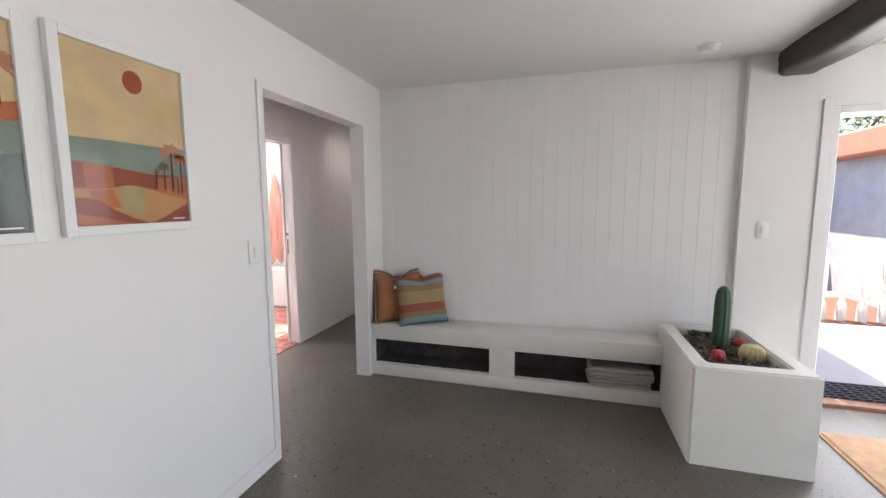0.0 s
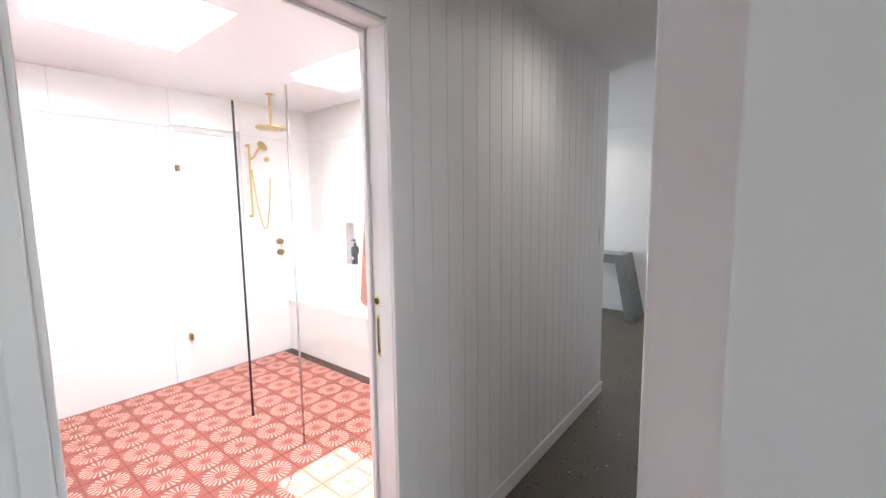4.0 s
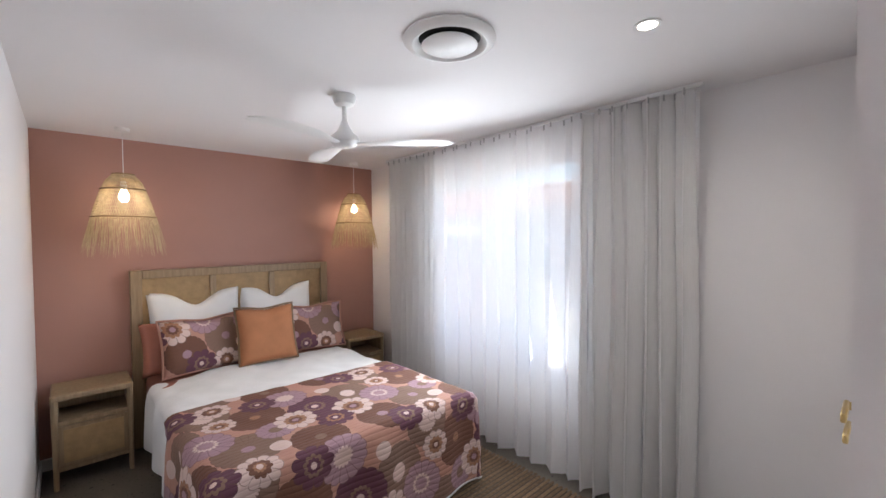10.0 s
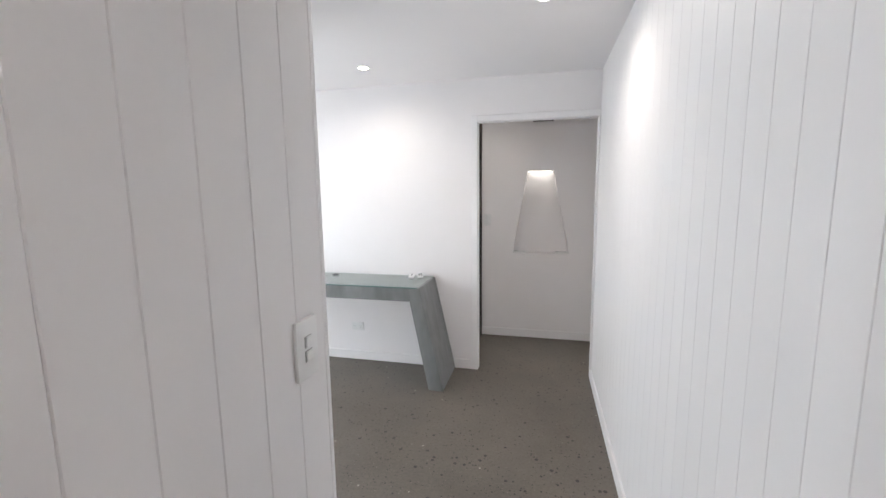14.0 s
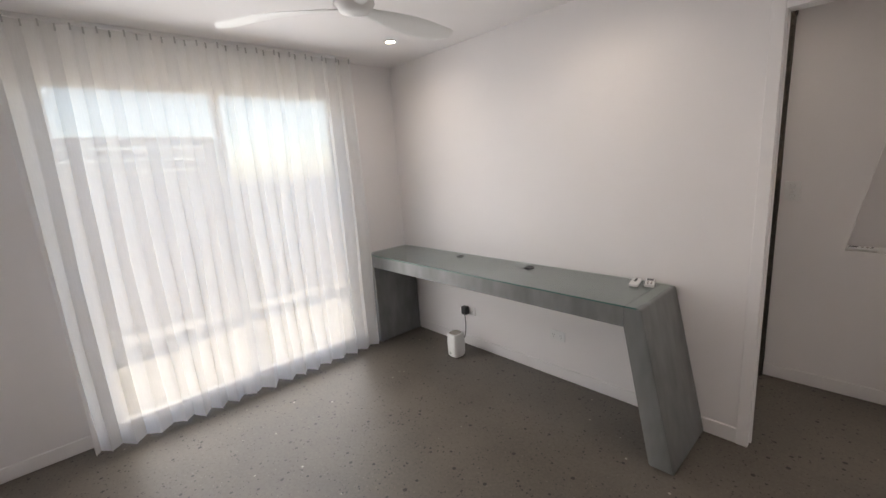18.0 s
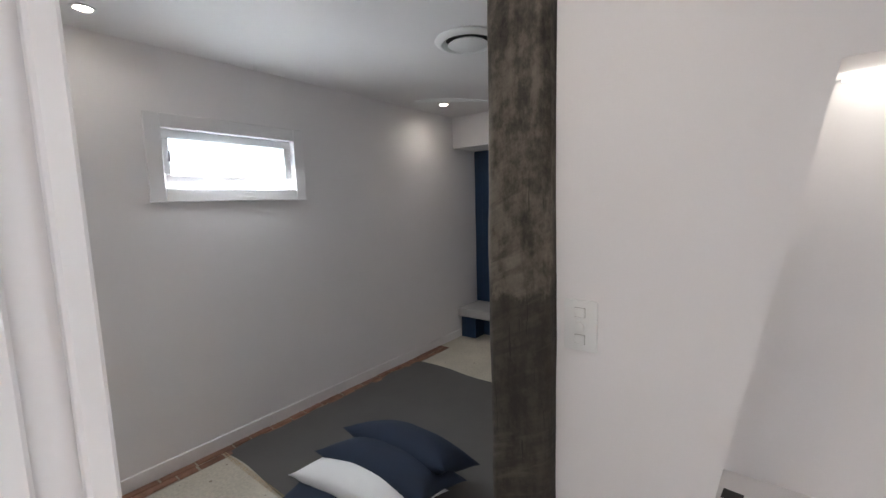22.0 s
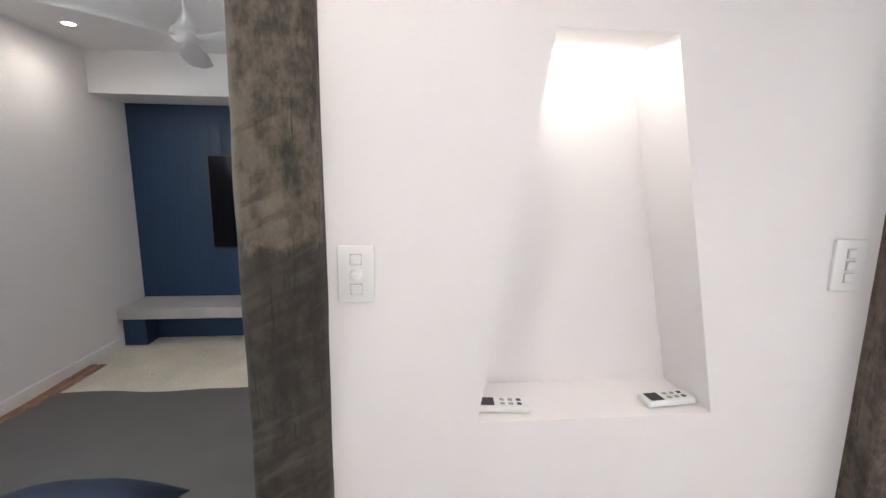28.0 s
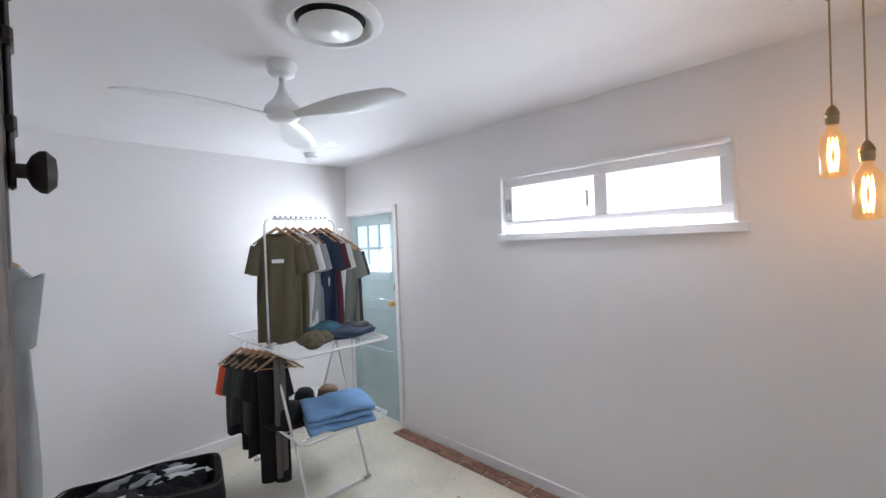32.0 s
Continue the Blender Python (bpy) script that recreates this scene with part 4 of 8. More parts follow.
def ceiling_fan(x, y, phase, zb=2.19, blade=0.6, pitch=16):
    t = thing("ceiling_fan", "white three-bladed ceiling fan with curved blades, standing still", "ceiling fan", (x, y, H), group="ceiling fans")
    d = zb - H
    bm = bmesh.new()
    lathe(bm, ((0.062, 0.0), (0.065, -0.012), (0.052, -0.05), (0.03, -0.062)), 28)
    part("canopy", bm, PLASTIC, t, smooth=True)
    bm = bmesh.new()
    lathe(bm, ((0.012, -0.05), (0.012, d + 0.13), (0.02, d + 0.10), (0.04, d + 0.06), (0.072, d + 0.03), (0.08, d + 0.012)), 28)
    part("motor_housing", bm, PLASTIC, t, smooth=True)
    bm = bmesh.new()
    lathe(bm, ((0.078, d + 0.012), (0.08, d + 0.002), (0.06, d - 0.022), (0.03, d - 0.03), (0.001, d - 0.032)), 28)
    part("hub", bm, PLASTIC, t, smooth=True)
    bm = bmesh.new()
    nu, nv = 18, 10

    def at(u, v):
        r = 0.05 + blade * u
        wide = 0.045 + 0.10 * math.sin(min(1.0, u * 1.25) * math.pi * 0.62) ** 1.2
        wide *= 1 if u < 0.88 else max(0.12, math.sqrt(max(0.0, 1 - ((u - 0.88) / 0.12) ** 2)))
        a = 2 * math.pi * v
        c, s = math.cos(a), math.sin(a)
        tilt = radians(pitch * (0.5 * u - 1))
        yy, zz = wide / 2 * c, 0.006 * s * (1 - 0.4 * u)
        bend = -0.05 * math.sin(u * math.pi * 0.5) * 0.6 + 0.03 * u * u
        return (r, yy * math.cos(tilt) - zz * math.sin(tilt) + 0.02 * math.sin(u * 3), yy * math.sin(tilt) + zz * math.cos(tilt) - bend * 0.6 - 0.01)
    g = sheet(bm, nu, nv, at)
    bmesh.ops.remove_doubles(bm, verts=bm.verts, dist=0.0003)
    bmesh.ops.recalc_face_normals(bm, faces=bm.faces)
    me = None
    for k in range(3):
        ob = part("blade", me or bm, PLASTIC, t, smooth=True, at=(0, 0, d), turn=(0, 0, phase + 120 * k))
        me = ob.data
    return t


def pendant_rose(bm):
    lathe(bm, ((0.045, 0.0), (0.045, -0.012), (0.04, -0.022), (0.008, -0.026)), 24)


# ---- living room ----
bench = thing("built_in_bench", "white rendered masonry bench with two open shoe shelves, along the wall", "bench", (0, 0, 0))
for nm, it in (("plinth", (0.272, -0.263, 0, 2.488, 0, 0.1)), ("seat_slab", (0.272, -0.263, 0.312, 2.488, 0, 0.45)), ("end_wall", (0.272, -0.263, 0.1, 0.292, 0, 0.312)), ("divider", (1.27, -0.263, 0.1, 1.463, 0, 0.312))):
    bm = bmesh.new()
    box(bm, *it, bevel=0.006, segments=2)
    part(nm, bm, RENDER, bench, smooth=True)
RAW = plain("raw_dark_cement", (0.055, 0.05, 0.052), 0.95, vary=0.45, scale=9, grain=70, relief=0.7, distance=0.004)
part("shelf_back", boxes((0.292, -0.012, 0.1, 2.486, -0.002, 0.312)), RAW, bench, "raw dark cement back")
rnd = random.Random(31)
for x0, x1 in ((0.292, 1.27), (1.463, 2.486)):
    bm = bmesh.new()
    n = 40
    front = [bm.verts.new((x0 + 0.001 + (x1 - x0 - 0.002) * k / n, -0.21 + rnd.uniform(-0.004, 0.004), 0.1045)) for k in range(n + 1)]
    back = [bm.verts.new((v.co.x, -0.013, 0.1045)) for v in front]
    foot = [bm.verts.new((v.co.x, v.co.y, 0.1005)) for v in front]
    for k in range(n):
        bm.faces.new((front[k], front[k + 1], back[k + 1], back[k])), bm.faces.new((foot[k], foot[k + 1], front[k + 1], front[k]))
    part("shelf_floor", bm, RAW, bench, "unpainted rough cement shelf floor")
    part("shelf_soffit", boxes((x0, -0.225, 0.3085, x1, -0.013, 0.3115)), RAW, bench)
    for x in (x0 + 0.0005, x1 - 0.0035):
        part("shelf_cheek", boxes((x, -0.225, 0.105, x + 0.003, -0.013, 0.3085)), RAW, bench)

planter = thing("planter", "white rendered masonry planter box beside the bench", "planter", (2.785, -0.45, 0))
bm = bmesh.new()
X0, X1, Y0, Y1, ZT, TH = -0.295, 0.295, -0.45, 0.395, 0.56, 0.095
outer = [(X0, Y0), (X1, Y0), (X1, Y1), (X0, Y1)]
inner = [(X0 + TH, Y0 + TH), (X1 - TH, Y0 + TH), (X1 - TH, Y1 - 0.04), (X0 + TH, Y1 - 0.04)]
ob_, ot_, it_, ib_ = ([bm.verts.new((x, y, z)) for x, y in pts] for pts, z in ((outer, 0), (outer, ZT), (inner, ZT), (inner, 0.46)))
for k in range(4):
    j = (k + 1) % 4
    bm.faces.new((ob_[k], ob_[j], ot_[j], ot_[k])), bm.faces.new((ot_[k], ot_[j], it_[j], it_[k])), bm.faces.new((it_[k], it_[j], ib_[j], ib_[k]))
bm.faces.new(ob_[::-1]), bm.faces.new(ib_)
bmesh.ops.bevel(bm, geom=[e for e in bm.edges if all(v.co.z > 0.5 for v in e.verts) or (abs(e.verts[0].co.z - e.verts[1].co.z) > 0.5)], offset=0.01, segments=2, affect="EDGES")
part("box_body", bm, RENDER, planter, smooth=True)
bm = bmesh.new()
sheet(bm, 14, 18, lambda u, v: (X0 + TH + (X1 - X0 - 2 * TH) * u, Y0 + TH + (Y1 - Y0 - TH - 0.04) * v, 0.495 + 0.02 * noise.noise((u * 5, v * 6, 1.7))))
part("soil", bm, SOIL, planter, "dark potting mix")
bm = bmesh.new()
rnd = random.Random(4)
for k in range(170):
    x, y = rnd.uniform(X0 + TH + 0.01, X1 - TH - 0.01), rnd.uniform(Y0 + TH + 0.01, Y1 - 0.06)
    m4 = Matrix.Translation((x, y, 0.503 + rnd.uniform(0, 0.012))) @ Euler((rnd.random() * 3, rnd.random() * 3, rnd.random() * 3)).to_matrix().to_4x4() @ Matrix.Diagonal((rnd.uniform(0.008, 0.02), rnd.uniform(0.008, 0.016), rnd.uniform(0.006, 0.011), 1))
    bmesh.ops.create_icosphere(bm, subdivisions=1, radius=1, matrix=m4)
tagged(part("pebbles", bm, PEBBLE, planter, "scattered brown pebbles", smooth="all"), kind="stuff")


def ribbed_cactus(name, label, at, r, h, ribs, mat, cap=0.8):
    bm = bmesh.new()
    seg = ribs * 4
    prof = [(0.8, 0.0), (1.0, 0.12), (1.0, 0.55), (0.97, cap), (0.75, 0.93), (0.4, 0.985), (0.05, 1.0)]
    rings = []
    for f, q in prof:
        rings.append([bm.verts.new((r * f * (1 + 0.12 * math.cos(ribs * 2 * math.pi * k / seg)) * math.cos(2 * math.pi * k / seg), r * f * (1 + 0.12 * math.cos(ribs * 2 * math.pi * k / seg)) * math.sin(2 * math.pi * k / seg), h * q)) for k in range(seg)])
    for a, b in zip(rings, rings[1:]):
        for k in range(seg):
            bm.faces.new((a[k], a[(k + 1) % seg], b[(k + 1) % seg], b[k]))
    bm.faces.new(rings[-1]), bm.faces.new(rings[0][::-1])
    t = thing(name, label, "cactus", at)
    part("stem", bm, mat, t, smooth="all")
    bm = bmesh.new()
    for k in range(ribs):
        a = 2 * math.pi * k / ribs
        for q in range(3, int(h / 0.02)):
            z = q * 0.02
            if z > h * 0.93:
                break
            rr = r * 1.12
            p = Vector((rr * math.cos(a), rr * math.sin(a), z))
            for s in (-0.6, 0.0, 0.6):
                d = Vector((math.cos(a + s), math.sin(a + s), 0.25)) * 0.009
                tube(bm, (p * 0.99, p + d), [0.0006, 0.0002], 3)
    tagged(part("spines", bm, SPINES, t), kind="stuff")
    return t


ribbed_cactus("column_cactus", "tall dark green ribbed column cactus in the planter", (2.79, -0.36, 0.49), 0.042, 0.42, 9, CACTUS)
ribbed_cactus("barrel_cactus", "small round yellow-spined barrel cactus in the planter", (2.915, -0.50, 0.485), 0.062, 0.095, 16, SPINES, 0.6)
for k, (x, y, r) in enumerate(((2.72, -0.55, 0.036), (2.93, -0.28, 0.034))):
    ribbed_cactus("red_cactus", "small red grafted cactus in the planter", (x, y, 0.49), r, 0.06, 8, RED_CACTUS, 0.6)


def rosette(name, label, at, r, mat, n=26):
    t = thing(name, label, "succulent", at)
    rnd = random.Random(int(r * 1000))
    for k in range(n):
        bm = bmesh.new()
        a, lean = k * 2.39996, 0.25 + 0.9 * (k / n)
        L = r * (0.5 + 0.5 * k / n)
        pts = [Vector((math.cos(a) * L * s * math.sin(lean), math.sin(a) * L * s * math.sin(lean), L * s * math.cos(lean) + 0.004)) for s in (0, 0.35, 0.7, 1.0)]
        tube(bm, pts, [0.004, 0.009, 0.008, 0.001], 6)
        part("leaf", bm, mat, t, smooth="all")
    return t


rosette("succulent", "low grey-green succulent rosette in the planter", (2.71, -0.14, 0.5), 0.07, CACTUS)
rosette("succulent", "low grey-green succulent rosette in the planter", (2.80, -0.10, 0.5), 0.055, CACTUS, 20)

# Cushions on the bench and the folded blanket in the shelf.
def stripes(name, bands):
    m, t, b = material(name)
    c = node(t, "SeparateXYZ", (0, node(t, "TexCoord").outputs["UV"]))
    col = ramp(t, maths(t, "DIVIDE", c.outputs[1], 0.42), *bands, mode="CONSTANT")
    weave = noise_tex(t, coords(t), 260, 3)
    t.links.new(mixed(t, maths(t, "MULTIPLY", weave, 0.3), col, (0.2, 0.13, 0.09)), b.inputs["Base Color"])
    b.inputs["Roughness"].default_value = 0.92
    bump(t, b, weave, 0.4, 0.002)
    return m


STRIPED = stripes("striped_wool", ((0.0, (0.16, 0.30, 0.30)), (0.14, (0.25, 0.16, 0.085)), (0.24, (0.30, 0.07, 0.045)), (0.40, (0.36, 0.25, 0.12)), (0.66, (0.25, 0.16, 0.085)), (0.79, (0.16, 0.30, 0.31)), (0.89, (0.30, 0.07, 0.05))))
c1 = thing("cushion", "burnt orange square cushion with a taupe flange", "cushion", (0.50, -0.175, 0.452), 31, group="bench cushions")
bm = bmesh.new()
pillow(bm, 0.40, 0.42, 0.15, 0.07)
part("cover", bm, TERRACOTTA, c1, smooth="all", turn=(-14, 0, 0))
part("flange", piping(0.425, 0.44, 0.011, dent=0.07), TAUPE, c1, "taupe flange", smooth="all", turn=(-14, 0, 0))
c2 = thing("cushion", "square cushion striped in blue, tan, beige and red", "cushion", (0.722, -0.203, 0.452), 39, group="bench cushions")
bm = bmesh.new()
pillow(bm, 0.43, 0.42, 0.16, 0.03)
part("cover", bm, STRIPED, c2, smooth="all", turn=(-17, 0, 0))
bm = bmesh.new()
box(bm, -0.228, -0.012, 0.31, -0.212, -0.008, 0.332)
part("fabric_tag", bm, LINEN, c2, "small white fabric tag", turn=(-17, 0, 0))


def folded(name, label, category, at, turn, w, d, layers, thick, mat, seed=1, group="", loose=0.006):
    """A stack of folded cloth: rounded slabs, each a little out of true."""
    t = thing(name, label, category, at, turn, group)
    rnd = random.Random(seed)
    z = 0.0
    for k in range(layers):
        bm = bmesh.new()
        ww, dd = w * rnd.uniform(0.93, 1.0), d * rnd.uniform(0.93, 1.0)
        ox, oy = rnd.uniform(-0.01, 0.01), rnd.uniform(-0.01, 0.01)

        def at_(u, v, z=z, ww=ww, dd=dd, ox=ox, oy=oy, k=k):
            a = 2 * math.pi * v
            c, s = math.cos(a), math.sin(a)
            y = dd / 2 * math.copysign(abs(c) ** 0.35, c)
            zz = thick / 2 * math.copysign(abs(s) ** 0.6, s)
            return (ox + ww * (u - 0.5), oy + y, z + thick / 2 + zz + loose * noise.noise((u * 5 + k, y * 9, k * 2.3)))
        sheet(bm, 14, 22, at_)
        bmesh.ops.remove_doubles(bm, verts=bm.verts, dist=0.0004)
        bmesh.ops.holes_fill(bm, edges=[e for e in bm.edges if e.is_boundary])
        bmesh.ops.recalc_face_normals(bm, faces=bm.faces)
        part("fold", bm, mat, t, smooth="all")
        z += thick * 0.86
    return t


folded("folded_blanket", "folded grey linen blanket in the bench shelf", "blanket", (2.22, -0.14, 0.101), 3, 0.44, 0.22, 5, 0.032, BLANKET, 3)


# Framed prints: desert landscapes as flat painted shapes.
def tint(name, colour):
    return plain(name, colour, 0.6, vary=0.16, scale=7, grain=60, relief=0.03)


P_SKY, P_SUN, P_SEA = tint("print_sand_sky", (0.60, 0.44, 0.24)), tint("print_rust", (0.30, 0.055, 0.015)), tint("print_sea_green", (0.20, 0.245, 0.20))
P_RED, P_ORANGE, P_OCHRE, P_PALM = tint("print_deep_red", (0.26, 0.05, 0.018)), tint("print_orange", (0.42, 0.12, 0.035)), tint("print_ochre", (0.46, 0.23, 0.085)), tint("print_palm_dark", (0.06, 0.018, 0.012))
P_CROWN, P_SAGE, P_OLIVE, P_MAUVE = tint("print_palm_rust", (0.42, 0.19, 0.10)), tint("print_sage", (0.36, 0.29, 0.13)), tint("print_olive", (0.13, 0.10, 0.055)), tint("print_mauve", (0.26, 0.155, 0.125))
P_DARKSEA = tint("print_dark_green", (0.07, 0.10, 0.09))


def poly_flat(pts, y=0.0):
    bm = bmesh.new()
    f = bm.faces.new([bm.verts.new((x, -y, z)) for x, z in pts])
    bmesh.ops.recalc_face_normals(bm, faces=[f])
    if f.normal.y > 0:
        f.normal_flip()
    return bm


def wave(x0, x1, z, amp, freq, ph, floor):
    top = [(x0 + (x1 - x0) * k / 24, z + amp * math.sin(freq * k / 24 + ph)) for k in range(25)]
    return [(x0, floor)] + top + [(x1, floor)]


def palm(t, x, z0, h, d, crown, reach=0.045, fronds=12):
    bm = bmesh.new()
    w = 0.0026 + 0.05 * reach
    bm.faces.new([bm.verts.new((px, -d, pz)) for px, pz in ((x - w, z0), (x + w, z0), (x + w * 0.6, z0 + h), (x - w * 0.6, z0 + h))])
    for f in bm.faces:
        if f.normal.y > 0:
            f.normal_flip()
    trunk = part("palm_trunk", bm, P_PALM, t)
    bm = bmesh.new()
    for k in range(fronds):
        a = radians(-38 + 256 * k / (fronds - 1))
        L = reach * (0.85 + 0.15 * (k % 2))
        p0, p1 = Vector((x, z0 + h)), Vector((x + L * math.cos(a), z0 + h + L * 0.85 * math.sin(a) - 0.2 * L))
        m = p0 * 0.45 + p1 * 0.55 + Vector((0, 0.12 * L))
        n = Vector((p0.y - p1.y, p1.x - p0.x)).normalized() * (0.0016 + 0.075 * reach)
        bm.faces.new([bm.verts.new((q.x, -d - 0.0002, q.y)) for q in (p0, m + n, p1, m - n)])
    for f in bm.faces:
        if f.normal.y > 0:
            f.normal_flip()
    part("palm_crown", bm, crown, t)


def framed_print(at, turn, w, h, label, kind):
    t = thing("framed_print", label, "picture", at, turn, group="framed desert prints")
    fr, dp = 0.032, 0.026
    for nm, it in (("frame_side", (-w / 2, -dp, 0, -w / 2 + fr, 0, h)), ("frame_side", (w / 2 - fr, -dp, 0, w / 2, 0, h)), ("frame_rail", (-w / 2 + fr, -dp, 0, w / 2 - fr, 0, fr)), ("frame_rail", (-w / 2 + fr, -dp, h - fr, w / 2 - fr, 0, h))):
        bm = bmesh.new()
        box(bm, *it, bevel=0.002)
        part(nm, bm, PAPER_WHITE, t)
    x0, x1, z0, z1 = -w / 2 + fr, w / 2 - fr, fr, h - fr
    part("sky", boxes((x0, -0.012, z0, x1, -0.002, z1)), P_SKY, t)
    H_ = z1 - z0
    if kind == 0:
        def at(u, v):
            return (x0 + (x1 - x0) * u, z0 + H_ * v)

        def field(depth, mat, *uv):
            part("dune", poly_flat([at(*q) for q in uv], depth), mat, t)
        part("sea", poly_flat([at(0, 0), at(0, 0.487), at(0.3, 0.49), at(0.7, 0.487), at(1, 0.492), at(1, 0)], 0.0125), P_SEA, t)
        field(0.0130, P_RED, (0, 0), (0, 0.357), (0.12, 0.352), (0.25, 0.342), (0.45, 0.325), (0.63, 0.31), (0.8, 0.308), (1, 0.312), (1, 0))
        field(0.0133, P_ORANGE, (0.1, 0.2), (0.09, 0.352), (0.25, 0.341), (0.31, 0.336), (0.32, 0.2))
        field(0.0133, P_ORANGE, (0.68, 0.15), (0.70, 0.29), (0.85, 0.298), (1, 0.30), (1, 0.15))
        field(0.0136, P_OCHRE, (0, 0), (0, 0.212), (0.14, 0.205), (0.3, 0.214), (0.42, 0.235), (0.52, 0.23), (0.66, 0.21), (0.82, 0.172), (1, 0.148), (1, 0))
        field(0.0139, P_SAGE, (0.37, 0.08), (0.36, 0.225), (0.42, 0.232), (0.5, 0.228), (0.56, 0.2), (0.55, 0.05))
        field(0.0139, P_ORANGE, (0.16, 0.1), (0.12, 0.195), (0.3, 0.205), (0.36, 0.1))
        field(0.0142, P_RED, (0, 0), (0, 0.155), (0.1, 0.16), (0.2, 0.135), (0.32, 0.08), (0.46, 0.035), (0.62, 0))
        field(0.0145, P_ORANGE, (0, 0), (0, 0.07), (0.16, 0.05), (0.34, 0.02), (0.5, 0))
        field(0.0145, P_RED, (0.62, 0), (0.74, 0.035), (0.88, 0.085), (1, 0.125), (1, 0))
        part("sun", poly_flat([(0.018 + 0.036 * math.cos(a * math.pi / 16), z0 + 0.855 * H_ + 0.04 * math.sin(a * math.pi / 16)) for a in range(32)], 0.0125), P_SUN, t)
        for u, v, ph, crown, reach in ((0.945, 0.19, 0.135, P_ORANGE, 0.04), (0.85, 0.205, 0.15, P_CROWN, 0.062), (0.77, 0.215, 0.088, P_OLIVE, 0.028), (0.69, 0.225, 0.062, P_MAUVE, 0.02), (0.905, 0.19, 0.06, P_MAUVE, 0.024)):
            px, pz = at(u, v)
            palm(t, px, pz, ph, 0.0152, crown, reach)
    else:
        part("sea", poly_flat(wave(x0, x1, z0 + 0.55 * H_, 0.004, 3, 0, z0), 0.0125), P_SEA, t)
        part("dune", poly_flat(wave(x0, x1, z0 + 0.42 * H_, 0.03, 5, 0.6, z0), 0.013), P_DARKSEA, t)
        part("dune", poly_flat([(x0, z0 + 0.54 * H_), (0.0, z0 + 0.56 * H_), (x1, z0 + 0.63 * H_), (x1, z0 + 0.535 * H_)], 0.0134), P_ORANGE, t)
        palm(t, 0.17, z0 + 0.6 * H_, 0.12, 0.014, P_CROWN, 0.07)
    part("signature", boxes((x1 - 0.075, -0.0165, z0 + 0.012, x1 - 0.02, -0.0158, z0 + 0.016)), PAPER_WHITE, t)
    bm = boxes((x0, -0.0195, z0, x1, -0.018, z1))
    g = part("glazing", bm, PRINT_GLASS, t)
    g.visible_shadow = False
    return t


framed_print((0.272, -2.175, 1.345), 90, 0.485, 0.655, "framed desert print with rust sun, sea and palms", 0)
framed_print((0.272, -2.71, 1.335), 90, 0.485, 0.655, "framed desert print with dark green dunes on the white wall", 1)
switch_plate("light_switch", "white two-rocker light switch beside the opening", (0.27, -1.582, 1.20), 90, 2, 0.084, 0.122)
switch_plate("light_switch", "white light switch beside the garden door", (3.095, -0.05, 1.25), 0, 2)
smoke_alarm(2.63, -0.31)
beam = thing("ceiling_beam", "dark rough-hewn timber beam under the living room ceiling", "beam", (3.22, -0.05, 2.25))
bm = bmesh.new()


def hewn(bm, w, d, length, n, amp, seed, axis, around=32):
    """A rough squared log: a long box whose faces wander."""
    def at(u, v):
        a = v * 4
        k, f = int(a) % 4, a % 1
        cx, cz = ((-1 + 2 * f, -1), (1, -1 + 2 * f), (1 - 2 * f, 1), (-1, 1 - 2 * f))[k]
        c = (abs(cx) ** 8 + abs(cz) ** 8) ** (1 / 8)
        x, z = w / 2 * cx / max(c, 1.0), d / 2 * cz / max(c, 1.0)
        q = 1 + amp * noise.noise((cx * 1.3 + seed, cz * 1.3, u * length * 2.2)) + 0.4 * amp * noise.noise((cx * 4, cz * 4 + seed, u * length * 9))
        return {"y": (x * q, -length * u, z * q + d / 2), "z": (x * q, z * q, length * u)}[axis]
    g = sheet(bm, n, around, at)
    bmesh.ops.remove_doubles(bm, verts=bm.verts, dist=0.0003)
    bmesh.ops.holes_fill(bm, edges=[e for e in bm.edges if e.is_boundary])
    bmesh.ops.recalc_face_normals(bm, faces=bm.faces)


hewn(bm, 0.22, 0.17, 5.5, 60, 0.1, 3.3, "y")
part("timber", bm, RED_BEAM, beam, smooth="all")

